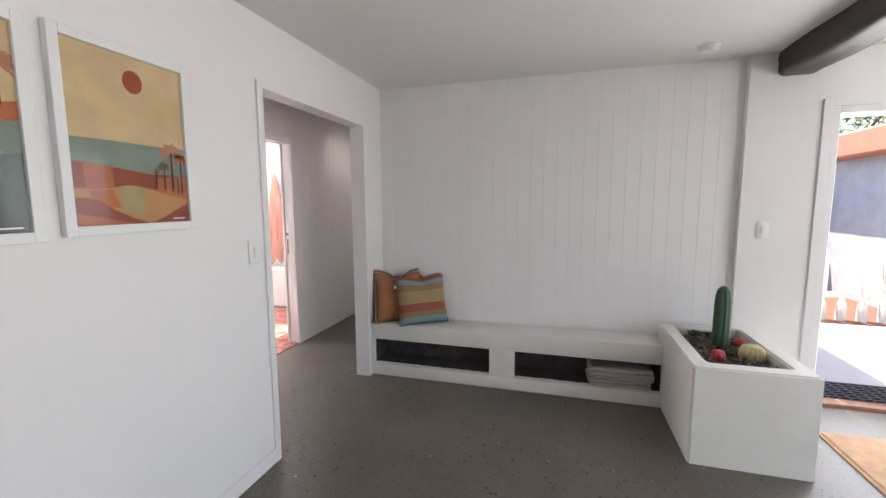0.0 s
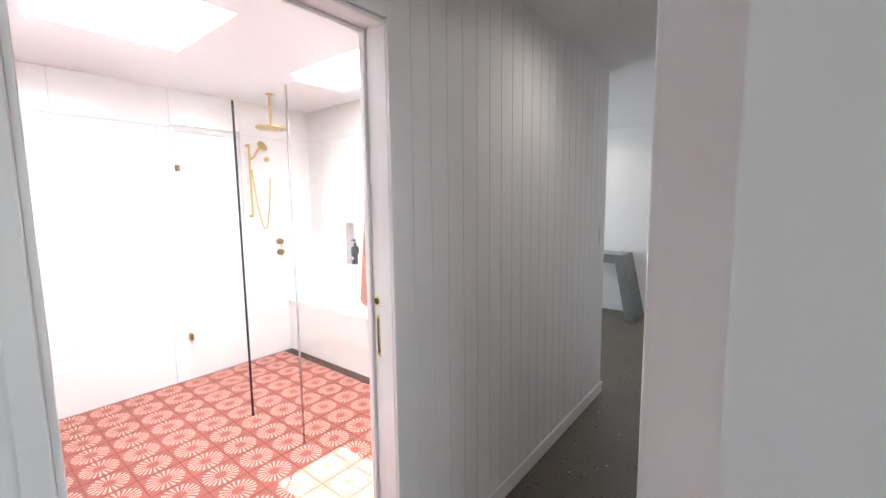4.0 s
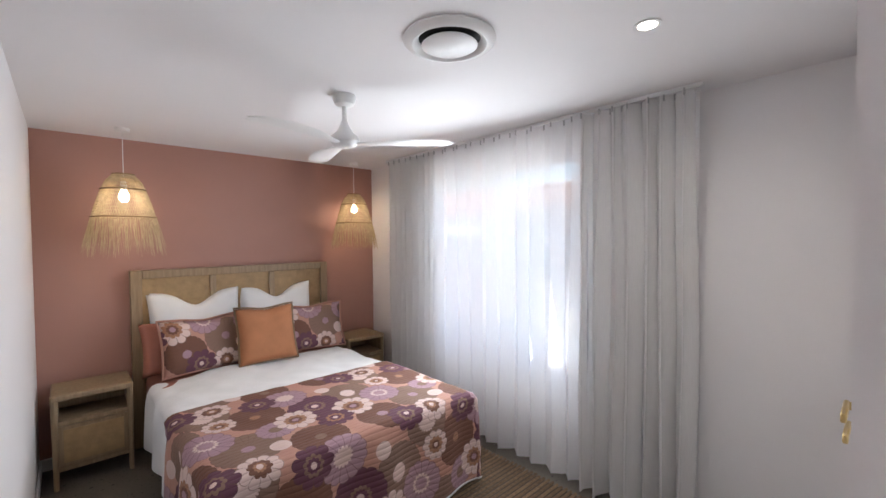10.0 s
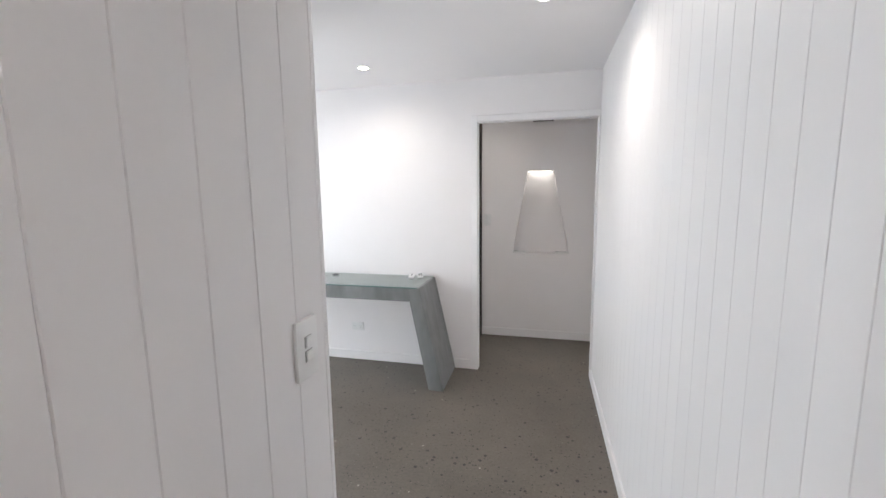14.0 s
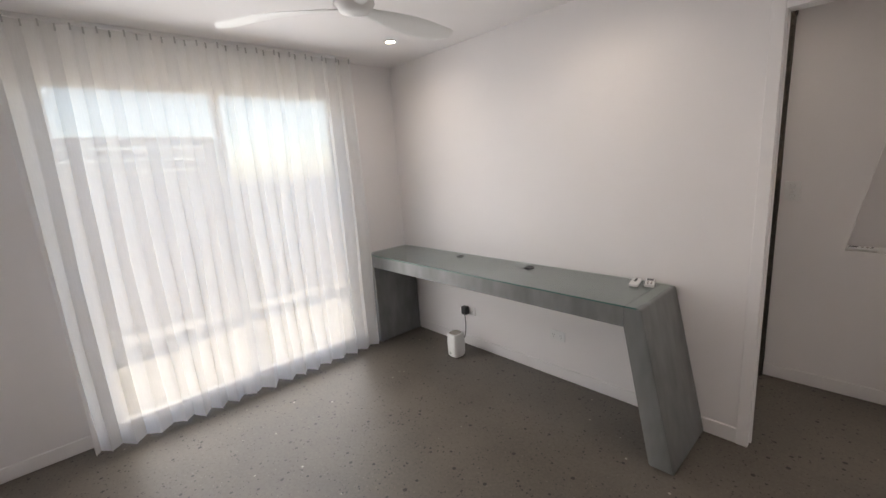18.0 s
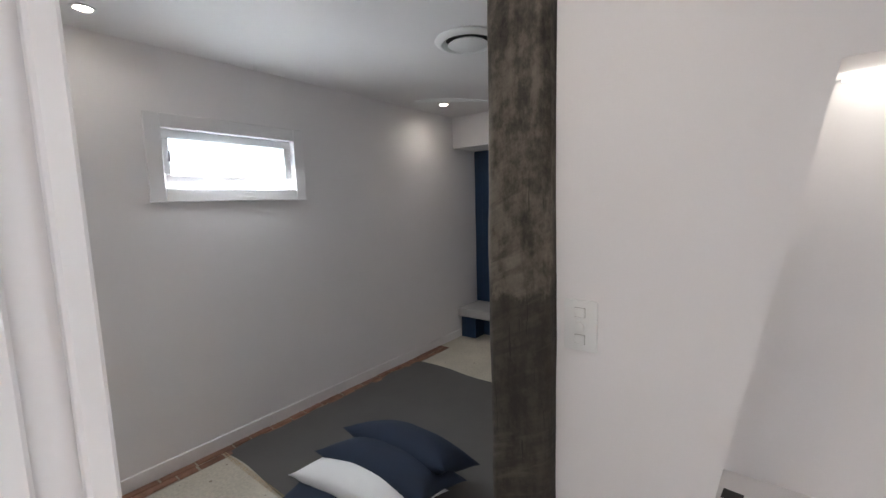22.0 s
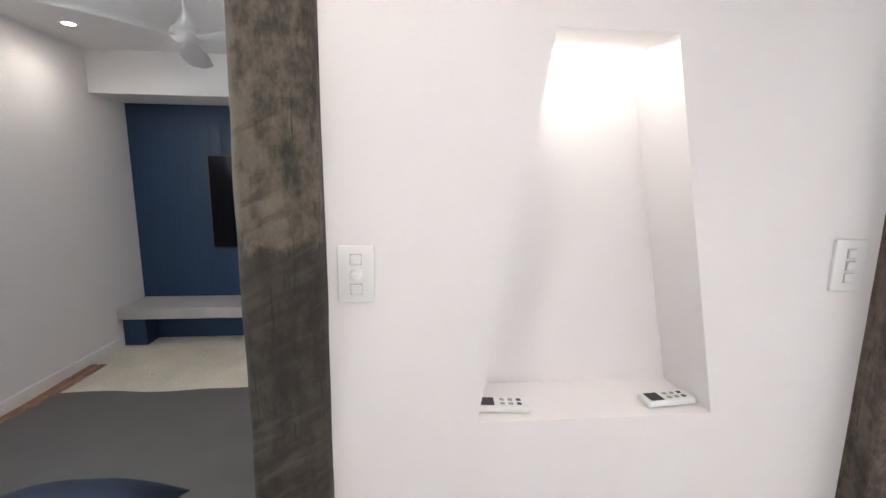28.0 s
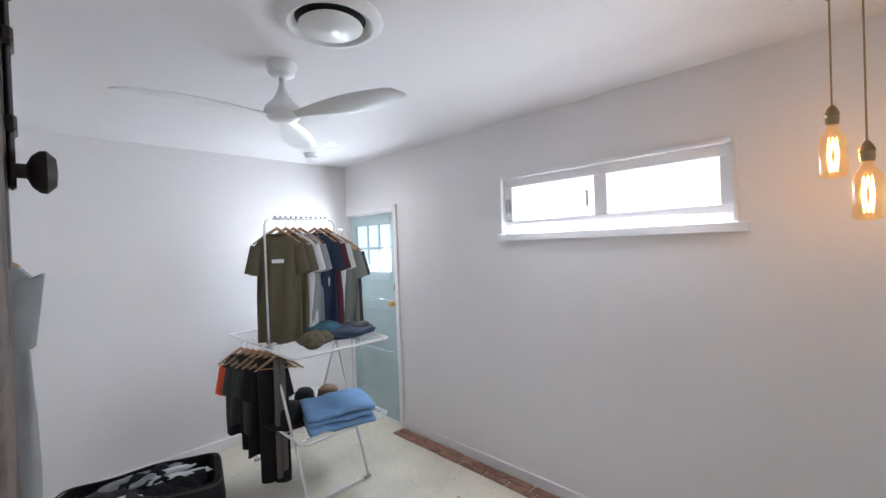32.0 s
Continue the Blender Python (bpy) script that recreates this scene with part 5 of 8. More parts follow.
# ---- bedroom ----
def rounded_sheet(w, d, drop_l, drop_r, drop_f, top, n=60, m=60, wob=0.012, seed=0.0, flare=0.05):
    """A cover laid over a bed: flat on top (x across from the middle, y from the foot), falling at the sides and the foot."""
    r = 0.06

    def fold(s, half):
        """Signed way across cloth -> (offset, height below the top)."""
        a = abs(s)
        if a <= half - r:
            return s, 0.0
        q = a - (half - r)
        if q < r * math.pi / 2:
            return math.copysign(half - r + r * math.sin(q / r), s), r * (1 - math.cos(q / r))
        dn = q - r * math.pi / 2
        return math.copysign(half + flare * dn, s), r + dn
    total_x0, total_x1 = -(w / 2 + drop_l), w / 2 + drop_r

    def at(u, v):
        sx = total_x0 + (total_x1 - total_x0) * u
        sy = -drop_f + (d + drop_f) * v
        ox, hx = fold(sx, w / 2)
        if sy < r:
            q = r - sy
            if q < r * math.pi / 2:
                oy, hy = r - r * math.sin(q / r), r * (1 - math.cos(q / r))
            else:
                dn = q - r * math.pi / 2
                oy, hy = -flare * dn, r + dn
        else:
            oy, hy = sy, 0.0
        h = max(hx, hy)
        if hx > r and hy > r:
            k = min(hx, hy)
            ox -= math.copysign(0.35 * k * 0.4, ox)
            oy += 0.35 * k * 0.3
        z = top - h
        wv = wob * noise.noise((sx * 2.3 + seed, sy * 2.3, seed)) + 0.4 * wob * noise.noise((sx * 9 + seed, sy * 9, 2.0))
        hang = min(1.0, h / 0.15)
        ox += hang * (0.018 * math.sin(sy * 17 + seed) * (hx > r)) * (1 if ox > 0 else -1)
        oy -= hang * 0.016 * math.sin(sx * 15 + seed) * (hy > r)
        return (ox, oy, z + wv * (1 - 0.7 * hang))
    bm = bmesh.new()
    sheet(bm, n, m, at, lambda u, v: (total_x0 + (total_x1 - total_x0) * u, -drop_f + (d + drop_f) * v))
    return bm


BX, BY0 = 1.485, 2.72
bed = thing("bed", "double bed with an oak and rattan headboard on a jute rug", "bed", (BX, BY0, 0))
bm = bmesh.new()
box(bm, -0.74, 0.02, 0.10, 0.74, 2.06, 0.30, bevel=0.01)
part("base", bm, OAK, bed)
for x in (-0.68, 0.68):
    for y in (0.12, 1.95):
        part("leg", boxes((x - 0.03, y - 0.03, 0.004, x + 0.03, y + 0.03, 0.1), bevel=0.004), OAK, bed)
bm = bmesh.new()
box(bm, -0.745, 0.0, 0.30, 0.745, 2.06, 0.575, bevel=0.05, segments=3)
part("mattress", bm, PINK_SHEET, bed, "mattress in a clay pink sheet", smooth="all")
hb = part("headboard", boxes((-0.80, 2.085, 0.3, 0.78, 2.105, 1.35)), RATTAN, bed, "woven rattan headboard panels")
for it in ((-0.82, 2.07, 0.004, -0.745, 2.13, 1.385), (0.73, 2.07, 0.004, 0.805, 2.13, 1.385), (-0.745, 2.07, 1.32, 0.73, 2.13, 1.385), (-0.745, 2.07, 0.5, 0.73, 2.13, 0.57), (-0.275, 2.07, 0.57, -0.225, 2.13, 1.32), (0.22, 2.07, 0.57, 0.27, 2.13, 1.32)):
    part("rail", boxes(it, bevel=0.005), OAK, hb, "washed oak rail")

sheet_t = thing("bed_sheet", "white linen sheet turned down over the bed", "sheet", (BX, BY0 + 0.80, 0))
part("cloth", rounded_sheet(1.53, 0.93, 0.42, 0.42, 0.0, 0.594, 90, 60, 0.026, 5.0), LINEN, sheet_t, smooth="all")
quilt = thing("quilt", "quilted coverlet printed with purple, brown and cream retro flowers", "quilt", (BX, BY0 - 0.03, 0))
bm = rounded_sheet(1.58, 0.98, 0.50, 0.50, 0.53, 0.612, 90, 80, 0.012, 1.0)
part("cover", bm, FLORAL, quilt, smooth="all")
bm = bmesh.new()
edge = []
ref = rounded_sheet(1.585, 0.985, 0.505, 0.505, 0.535, 0.612, 90, 80, 0.012, 1.0)
ref.verts.ensure_lookup_table()
tube(bm, [ref.verts[i * 81].co + Vector((0, 0, -0.002)) for i in range(91)], 0.005, 6)
ref.free()
part("bound_edge", bm, LINEN, quilt, "pale bound edge", smooth="all")


def bed_pillow(label, x, y, z, w, h, t, mat, lean, turn, dent=0.03, flange=None):
    p = thing("pillow", label, "pillow", (x, y, z), turn, group="pillows on the bed")
    bm = bmesh.new()
    pillow(bm, w, h, t, dent)
    part("cover", bm, mat, p, smooth="all", turn=(lean, 0, 0))
    if flange:
        part("flange", piping(w * 1.02, h * 1.02, 0.008, dent=dent), flange, p, smooth="all", turn=(lean, 0, 0))
    return p


bed_pillow("large white pillow propped against the headboard", 1.10, 4.68, 0.60, 0.68, 0.62, 0.17, LINEN, -12, 0, 0.11)
bed_pillow("large white pillow propped against the headboard", 1.76, 4.69, 0.60, 0.66, 0.62, 0.17, LINEN, -12, -3, 0.11)
bed_pillow("clay pink pillow standing behind the floral one", 1.01, 4.60, 0.60, 0.62, 0.40, 0.13, PINK_SHEET, -15, 4, 0.02)
bed_pillow("clay pink pillow standing behind the floral one", 1.98, 4.60, 0.60, 0.62, 0.40, 0.13, PINK_SHEET, -15, -4, 0.02)
bed_pillow("pillow printed with purple and cream retro flowers", 1.12, 4.47, 0.60, 0.62, 0.42, 0.14, FLORAL_FLAT, -17, 5, 0.02, FLORAL_FLAT)
bed_pillow("pillow printed with purple and cream retro flowers", 1.97, 4.47, 0.60, 0.62, 0.42, 0.14, FLORAL_FLAT, -17, -8, 0.02, FLORAL_FLAT)
bed_pillow("square burnt orange velvet cushion with taupe piping", 1.535, 4.33, 0.605, 0.465, 0.465, 0.17, TERRACOTTA, -16, -2, 0.015, TAUPE)


def bedside(x, label):
    t = thing("bedside_table", label, "bedside table", (x, 4.66, 0), group="bedside tables")
    w, d, h = 0.43, 0.36, 0.62
    for sx in (-1, 1):
        for sy in (-1, 1):
            bm = bmesh.new()
            tube(bm, ((sx * (w / 2 - 0.02), sy * (d / 2 - 0.02), 0.0), (sx * (w / 2 - 0.02), sy * (d / 2 - 0.02), h - 0.03)), [0.014, 0.02], 8)
            part("leg", bm, OAK, t, smooth=True)
        part("side_panel", boxes((sx * (w / 2 - 0.026), -d / 2 + 0.03, 0.13, sx * (w / 2 - 0.012), d / 2 - 0.03, h - 0.04)), OAK, t)
    part("top", boxes((-w / 2, -d / 2, h - 0.04, w / 2, d / 2, h), bevel=0.008), OAK, t)
    part("shelf", boxes((-w / 2 + 0.02, -d / 2 + 0.01, 0.42, w / 2 - 0.02, d / 2 - 0.02, 0.445)), OAK, t)
    part("back_panel", boxes((-w / 2 + 0.02, d / 2 - 0.03, 0.13, w / 2 - 0.02, d / 2 - 0.02, h - 0.04)), OAK, t)
    part("bottom", boxes((-w / 2 + 0.02, -d / 2 + 0.01, 0.12, w / 2 - 0.02, d / 2 - 0.02, 0.145)), OAK, t)
    dr = part("door", boxes((-w / 2 + 0.035, -d / 2 + 0.004, 0.15, w / 2 - 0.035, -d / 2 + 0.02, 0.415)), OAK, t)
    part("rattan_panel", boxes((-w / 2 + 0.06, -d / 2 + 0.0, 0.175, w / 2 - 0.06, -d / 2 + 0.006, 0.39)), RATTAN, dr, "woven rattan panel")
    return t


bedside(0.425, "oak bedside table with open shelf and rattan door beside the bed")
bedside(2.56, "oak bedside table with open shelf half behind the curtain")


def woven_lamp(x, y, watts):
    t = thing("pendant_lamp", "woven raffia pendant lamp with a fringe, lit", "pendant lamp", (x, y, H), group="raffia pendants")
    bm = bmesh.new()
    pendant_rose(bm)
    part("ceiling_rose", bm, PLASTIC, t, smooth=True)
    bm = bmesh.new()
    tube(bm, ((0, 0, -0.02), (0, 0, -0.36)), 0.0025, 6)
    part("cord", bm, PLASTIC, t)
    rnd = random.Random(int(x * 100))
    prof = lambda q: 0.06 + 0.122 * q ** 0.6
    bm = bmesh.new()
    n = 76
    for sgn in (-1, 1):
        for k in range(n):
            a0 = 2 * math.pi * k / n
            pts = [(prof(q) * math.cos(a0 + sgn * q * 0.55), prof(q) * math.sin(a0 + sgn * q * 0.55), -0.32 - 0.30 * q) for q in (0, 0.17, 0.33, 0.5, 0.67, 0.83, 1.0)]
            tube(bm, pts, 0.0023, 4)
    tagged(part("woven_shade", bm, RAFFIA, t, "open woven raffia shade"), kind="stuff")
    for q in (0.0, 0.36, 1.0):
        bm = bmesh.new()
        r = prof(q) + 0.003
        tube(bm, [(r * math.cos(2 * math.pi * k / 40), r * math.sin(2 * math.pi * k / 40), -0.32 - 0.30 * q) for k in range(40)], 0.0045, 6, closed=True)
        part("hoop", bm, RAFFIA_DARK, t, "darker bound hoop")
    bm = bmesh.new()
    for k in range(190):
        a0 = 2 * math.pi * k / 190 + rnd.uniform(-0.02, 0.02)
        L, sp, tw = rnd.uniform(0.21, 0.29), rnd.uniform(0.02, 0.06), rnd.uniform(-0.14, 0.14)
        r0 = prof(1.0)
        pts = [((r0 + sp * s) * math.cos(a0 + tw * s), (r0 + sp * s) * math.sin(a0 + tw * s), -0.61 - L * s) for s in (0, 0.5, 1)]
        tube(bm, pts, [0.002, 0.0019, 0.0009], 4)
    tagged(part("fringe", bm, RAFFIA, t, "loose raffia fringe"), kind="stuff")
    bm = bmesh.new()
    lathe(bm, ((0.012, -0.36), (0.018, -0.37), (0.018, -0.42), (0.012, -0.425)), 14)
    part("lamp_holder", bm, PLASTIC, t, smooth=True)
    bm = bmesh.new()
    lathe(bm, ((0.013, -0.425), (0.02, -0.44), (0.032, -0.47), (0.03, -0.495), (0.015, -0.51), (0.002, -0.513)), 16)
    part("bulb", bm, BULB, t, smooth="all")
    d = bpy.data.lights.new("pendant_glow", "POINT")
    d.energy, d.color, d.shadow_soft_size = watts, (1.0, 0.85, 0.64), 0.035
    lo = new("pendant_glow", d)
    lo.location = (x, y, H - 0.55)
    return t


RAFFIA = plain("pale_raffia", (0.52, 0.40, 0.24), 0.7, vary=0.25, scale=30, grain=200, relief=0.1)
RAFFIA_DARK = plain("bound_raffia", (0.28, 0.18, 0.09), 0.7, vary=0.25, scale=30, grain=200, relief=0.1)
BULB = glow("warm_lamp_bulb", (1.0, 0.82, 0.55), 4.0)
woven_lamp(0.62, 4.50, 0.6)
woven_lamp(2.54, 4.66, 0.6)
ceiling_fan(1.457, 2.908, 78, 2.145, 0.55, 2)
air_vent(1.45, 2.06)
downlight(1.93, 1.49, 4.5)


# Jute rug: braided rows.
JUTE = plain("braided_jute", (0.215, 0.138, 0.078), 0.95, vary=0.4, scale=50, grain=190, relief=0.9, distance=0.006, per_object=0.4)
# Darker than the jute: the shade between braid rows is put into its colour.
JUTE_SHADE = plain("jute_gap_shade", (0.05, 0.034, 0.021), 0.95, vary=0.3, scale=30, grain=120, relief=0.4)
rug = thing("jute_rug", "brown braided jute rug under the bed", "rug", (1.5, 2.6, 0))
row_w = 0.033
bm = bmesh.new()
nx = 372
sheet(bm, nx, 5, lambda u, v: (-1.12 + 2.24 * u, row_w * 0.74 * (v - 0.5), 0.004 + 0.011 * math.sin(math.pi * v) * (0.7 + 0.3 * math.sin(2 * math.pi * u * 62 + 5 * v))))
row_me = None
k = 0
while 2.03 + row_w * k < 3.12:
    ob = part("braid", row_me or bm, JUTE, rug, smooth="all", at=(random.uniform(-0.008, 0.008), 2.03 + row_w * (k + 0.5) - 2.6, 0))
    row_me = ob.data
    k += 1
part("backing", boxes((-1.1, -0.565, 0.001, 1.1, 0.515, 0.0045)), JUTE_SHADE, rug)


HEADING_SHADE = plain("heading_gap_shade", (0.5, 0.5, 0.5), 0.5, vary=0.1, relief=0.0)


def curtain(name, label, along, fixed, a0, a1, z0, z1, mat, waves, amp, seed, group, facing=1, flare=0.0):
    """Cloth that hangs from a track in S folds, along 'x' or 'y' at the other coordinate."""
    t = thing(name, label, "curtain", (fixed, a0, 0) if along == "y" else (a0, fixed, 0), group=group)
    L = a1 - a0
    n = int(waves * 12)

    def at(u, v):
        z = z0 + (z1 - z0) * v
        ph = 2 * math.pi * (waves * u + 0.3 * noise.noise((u * 6 + seed, z * 0.5, seed)))
        loose = 1 - v
        off = amp * (0.6 + 0.55 * loose) * (1 + 0.6 * noise.noise((u * waves * 0.6, seed, z * 0.3))) * math.sin(ph) + 0.8 * amp * loose * noise.noise((u * waves * 0.9 + seed, z * 1.1, 4.0))
        off += flare * loose
        s = L * u + 0.012 * loose * noise.noise((u * waves + seed, z * 1.4, 9.0)) + 0.25 * amp * math.sin(2 * ph)
        return (facing * off, s, z - 0.012 * (v == 0) * noise.noise((u * 20, seed, 0))) if along == "y" else (s, facing * off, z)
    bm = bmesh.new()
    sheet(bm, n, 26, at)
    part("cloth", bm, mat, t, smooth="all")
    bm = bmesh.new()
    sheet(bm, n, 3, lambda u, v: tuple(Vector(at(u, 0.0)) * (1 - 0.04 * v) + Vector(at(u, 1.0)) * 0.04 * v + (Vector((0.0025 * -facing, 0, 0.001)) if along == "y" else Vector((0, 0.0025 * -facing, 0.001)))))
    part("hem", bm, mat, t, "folded hem", smooth="all")
    bm = bmesh.new()
    sheet(bm, n, 2, lambda u, v: tuple(Vector(at(u, 1.0)) + Vector((0.002 * -facing if along == "y" else 0, 0 if along == "y" else 0.002 * -facing, -0.075 * (1 - v)))))
    part("heading", bm, mat, t, "doubled heading", smooth="all")
    # Small grey boxes stand in for the shaded gaps at the top of the folds.
    tick_me = None
    for k in range(int(waves * 2)):
        q = Vector(at((k + 0.5) / (2 * waves), 1.0))
        g = part("glider", tick_me or boxes((-0.004, -0.004, -0.03, 0.004, 0.004, 0.004)), HEADING_SHADE, t, at=tuple(q + (Vector((-facing * 0.007, 0, 0)) if along == "y" else Vector((0, -facing * 0.007, 0)))))
        tick_me = g.data
    return t


curtain("sheer_curtain", "white sheer curtain hanging to the floor across the window", "y", 2.73, 2.15, 3.62, 0.012, 2.375, SHEER_BED, 10, 0.032, 1.0, "bedroom curtains")
curtain("drawn_curtain", "white curtain gathered in folds beside the window", "y", 2.735, 1.54, 2.19, 0.012, 2.375, DRAPE, 7, 0.062, 2.0, "bedroom curtains", flare=-0.015)
curtain("drawn_curtain", "white curtain gathered in folds by the bedside table", "y", 2.735, 3.58, 4.28, 0.012, 2.375, DRAPE, 8, 0.042, 3.0, "bedroom curtains")
track = thing("curtain_track", "white ceiling curtain track", "curtain track", (2.735, 0, H))
part("rail", boxes((-0.014, 1.52, -0.022, 0.014, 4.34, 0), bevel=0.002), PLASTIC, track)


def window(name, label, wall_axis, fixed, a0, a1, z0, z1, depth, mullions, pane_mat=None, fw=0.045, wide=0.05, foot=None):
    """A framed window set in a hole: frame bars, mullions and panes, lying across 'x' = fixed or 'y' = fixed."""
    t = thing(name, label, "window", (0, 0, 0), kind="structure")
    fm = GLOSS
    foot = foot or fw

    def b(p0, p1, q0, q1, d0, d1):
        return (fixed + d0, p0, q0, fixed + d1, p1, q1) if wall_axis == "x" else (p0, fixed + d0, q0, p1, fixed + d1, q1)
    hd = depth / 2
    fr = part("window_frame", boxes(b(a0, a1, z0, z0 + foot, -hd, hd), b(a0, a1, z1 - fw, z1, -hd, hd), b(a0, a0 + fw, z0 + foot, z1 - fw, -hd, hd), b(a1 - fw, a1, z0 + foot, z1 - fw, -hd, hd), bevel=0.003), fm, t)
    cuts = [a0 + fw] + [a0 + (a1 - a0) * m for m in mullions] + [a1 - fw]
    for m in cuts[1:-1]:
        part("mullion", boxes(b(m - wide / 2, m + wide / 2, z0 + foot, z1 - fw, -hd * 0.8, hd * 0.8), bevel=0.003), fm, t)
    for p, q in zip(cuts, cuts[1:]):
        ob = part("pane", boxes(b(p, q, z0 + foot, z1 - fw, -0.003, 0.003)), pane_mat or GLASS, t)
        ob.visible_shadow = False
    return t


window("window_1", "white framed bedroom window behind sheer curtains", "x", 2.96, 2.30, 3.79, 0.77, 2.19, 0.05, (0.49,), wide=0.13)
trim("trim_bedroom_window", "white window architrave behind the curtains", (2.885, 2.22, 0.71, 2.9, 2.30, 2.26), (2.885, 3.79, 0.71, 2.9, 3.87, 2.26), (2.885, 2.30, 2.19, 2.9, 3.79, 2.26), (2.885, 2.30, 0.71, 2.9, 3.79, 0.77), bevel=0.003)


def lever(parent, at, turn, side=1):
    bm = bmesh.new()
    lathe(bm, ((0.026, 0.0), (0.026, -0.006), (0.011, -0.008), (0.0105, -0.05), (0.001, -0.052)), 20, axis="y")
    r = part("rosette", bm, BRASS, parent, "brushed brass lever", smooth=True, at=at, turn=turn)
    bm = bmesh.new()
    box(bm, -0.012, -0.058, -0.012, 0.115 * side, -0.046, 0.012, bevel=0.003)
    part("lever", bm, BRASS, r, smooth=True)


door1 = thing("door_1", "white flush bedroom door standing open", "door", (0.205, 0.25, 0), 9, kind="structure")
part("door_leaf", boxes((0.0, 0.0, 0.008, 0.84, 0.036, 2.02), bevel=0.003), GLOSS, door1)
lever(door1, (0.78, 0.036, 1.05), (0, 0, 180))
lever(door1, (0.78, 0.0, 1.05), (0, 0, 0), -1)
strike = thing("strike_plate", "brass strike plate on the white door jamb", "strike plate", (0.120, 1.1615, 1.008))
bm = boxes((0.004, -0.0015, -0.03, 0.042, 0.0, 0.03), bevel=0.0005)
part("plate", bm, BRASS, strike)
part("latch_hole", boxes((0.014, -0.002, -0.016, 0.03, -0.0012, 0.016)), SHADOW_GAP, strike)
door2 = thing("door_2", "white flush closed door with brass lever", "door", (1.68, 0.87, 0), kind="structure")
part("door_leaf", boxes((-0.375, -0.02, 0.008, 0.375, 0.018, 2.035), bevel=0.003), GLOSS, door2)
lever(door2, (0.14, 0.018, 1.155), (0, 0, 180))
lever(door2, (0.22, 0.018, 1.075), (0, 0, 180))

# ---- bathroom and laundry ----
def tile_floor(name, label, x0, x1, y0, y1, size, mat, grout, gap=0.003):
    base = solid(name, label, "floor", grout, (x0, y0, 0.0005, x1, y1, 0.006))
    me = None
    y = y0
    while y < y1 - 0.02:
        x = x0
        while x < x1 - 0.02:
            if x + size <= x1 + 0.03 and y + size <= y1 + 0.03:
                if me is None:
                    bm = bmesh.new()
                    h = size / 2 - gap / 2
                    box(bm, -h, -h, 0.0, h, h, 0.006, bevel=0.0012)
                    me = part("tile", bm, mat, base, at=(x + size / 2, y + size / 2, 0.002)).data
                else:
                    part("tile", me, None, base, at=(x + size / 2, y + size / 2, 0.002))
            x += size
        y += size
    return base


tile_floor("floor_bathroom", "terracotta red tiles printed with pale starbursts", -3.60, -0.80, -0.75, 1.52, 0.2, RED_TILE, RED_GROUT)
tile_floor("floor_laundry", "black and white patterned cement tiles", -3.62, -0.86, -2.4, -0.85, 0.2, GREY_TILE, GROUT)


def wall_tiles(wall, axis, fixed, a0, a1, z0, z1, size_a, size_z, facing, holes=(), mat=None):
    """Large gloss tiles on a lining; the pieces are children of the wall."""
    z = z0
    row = 0
    while z < z1 - 0.02:
        hh = min(size_z, z1 - z)
        a = a0 - (size_a / 2 if row % 2 else 0)
        while a < a1 - 0.02:
            p, q = max(a, a0), min(a + size_a, a1)
            if q - p > 0.03:
                pieces = [(p, q, z, z + hh)]
                for ha0, ha1, hz0, hz1 in holes:
                    out = []
                    for b0, b1, c0, c1 in pieces:
                        if b1 <= ha0 or b0 >= ha1 or c1 <= hz0 or c0 >= hz1:
                            out.append((b0, b1, c0, c1))
                            continue
                        if b0 < ha0: out.append((b0, ha0, c0, c1))
                        if b1 > ha1: out.append((ha1, b1, c0, c1))
                        m0, m1 = max(b0, ha0), min(b1, ha1)
                        if c0 < hz0: out.append((m0, m1, c0, hz0))
                        if c1 > hz1: out.append((m0, m1, hz1, c1))
                    pieces = out
                for b0, b1, c0, c1 in pieces:
                    g = 0.0012
                    d = 0.007 * facing
                    it = (fixed, b0 + g, c0 + g, fixed + d, b1 - g, c1 - g) if axis == "x" else (b0 + g, fixed, c0 + g, b1 - g, fixed + d, c1 - g)
                    part("tile", boxes(it), mat or WALL_TILE, wall)
            a += size_a
        z += size_z
        row += 1


lining_w = solid("wall_bath_west", "white gloss tiled shower wall with a frosted window", "wall", GROUT, (-3.65, -0.75, 0, -3.628, 0.55, H), (-3.65, 1.1, 0, -3.628, 1.81, H), (-3.65, 0.55, 0, -3.628, 1.1, 1.4), (-3.65, 0.55, 2.12, -3.628, 1.1, H))
wall_tiles(lining_w, "x", -3.628, -0.75, 1.80, 0.0, H, 1.2, 0.42, 1, ((0.55, 1.1, 1.4, 2.12),))
NX0, NX1, NZ0, NZ1 = -3.055, -2.865, 0.89, 1.29
lining_n = wall_y("wall_bath_north", "white gloss tiled wall with a soap niche over a bench", 1.80, 1.812, -3.628, -0.92, H, [(NX0, NX1, NZ0, NZ1)], GROUT)
wall_tiles(lining_n, "y", 1.80, -3.62, -0.92, 0.0, H, 1.2, 0.42, -1, ((NX0, NX1, NZ0, NZ1),))
solid("wall_bath_niche", "white lined soap niche", "niche", WALL_TILE, (NX0, 1.882, NZ0, NX1, 1.9, NZ1))
bb = thing("shower_bench", "white tiled shower bench with a pale top", "bench", (0, 0, 0))
part("bench_face", boxes((-3.62, 1.49, 0.006, -0.93, 1.792, 0.50)), WALL_TILE, bb)
part("bench_top", boxes((-3.62, 1.475, 0.50, -0.93, 1.792, 0.525), bevel=0.003), WALL_TILE, bb)
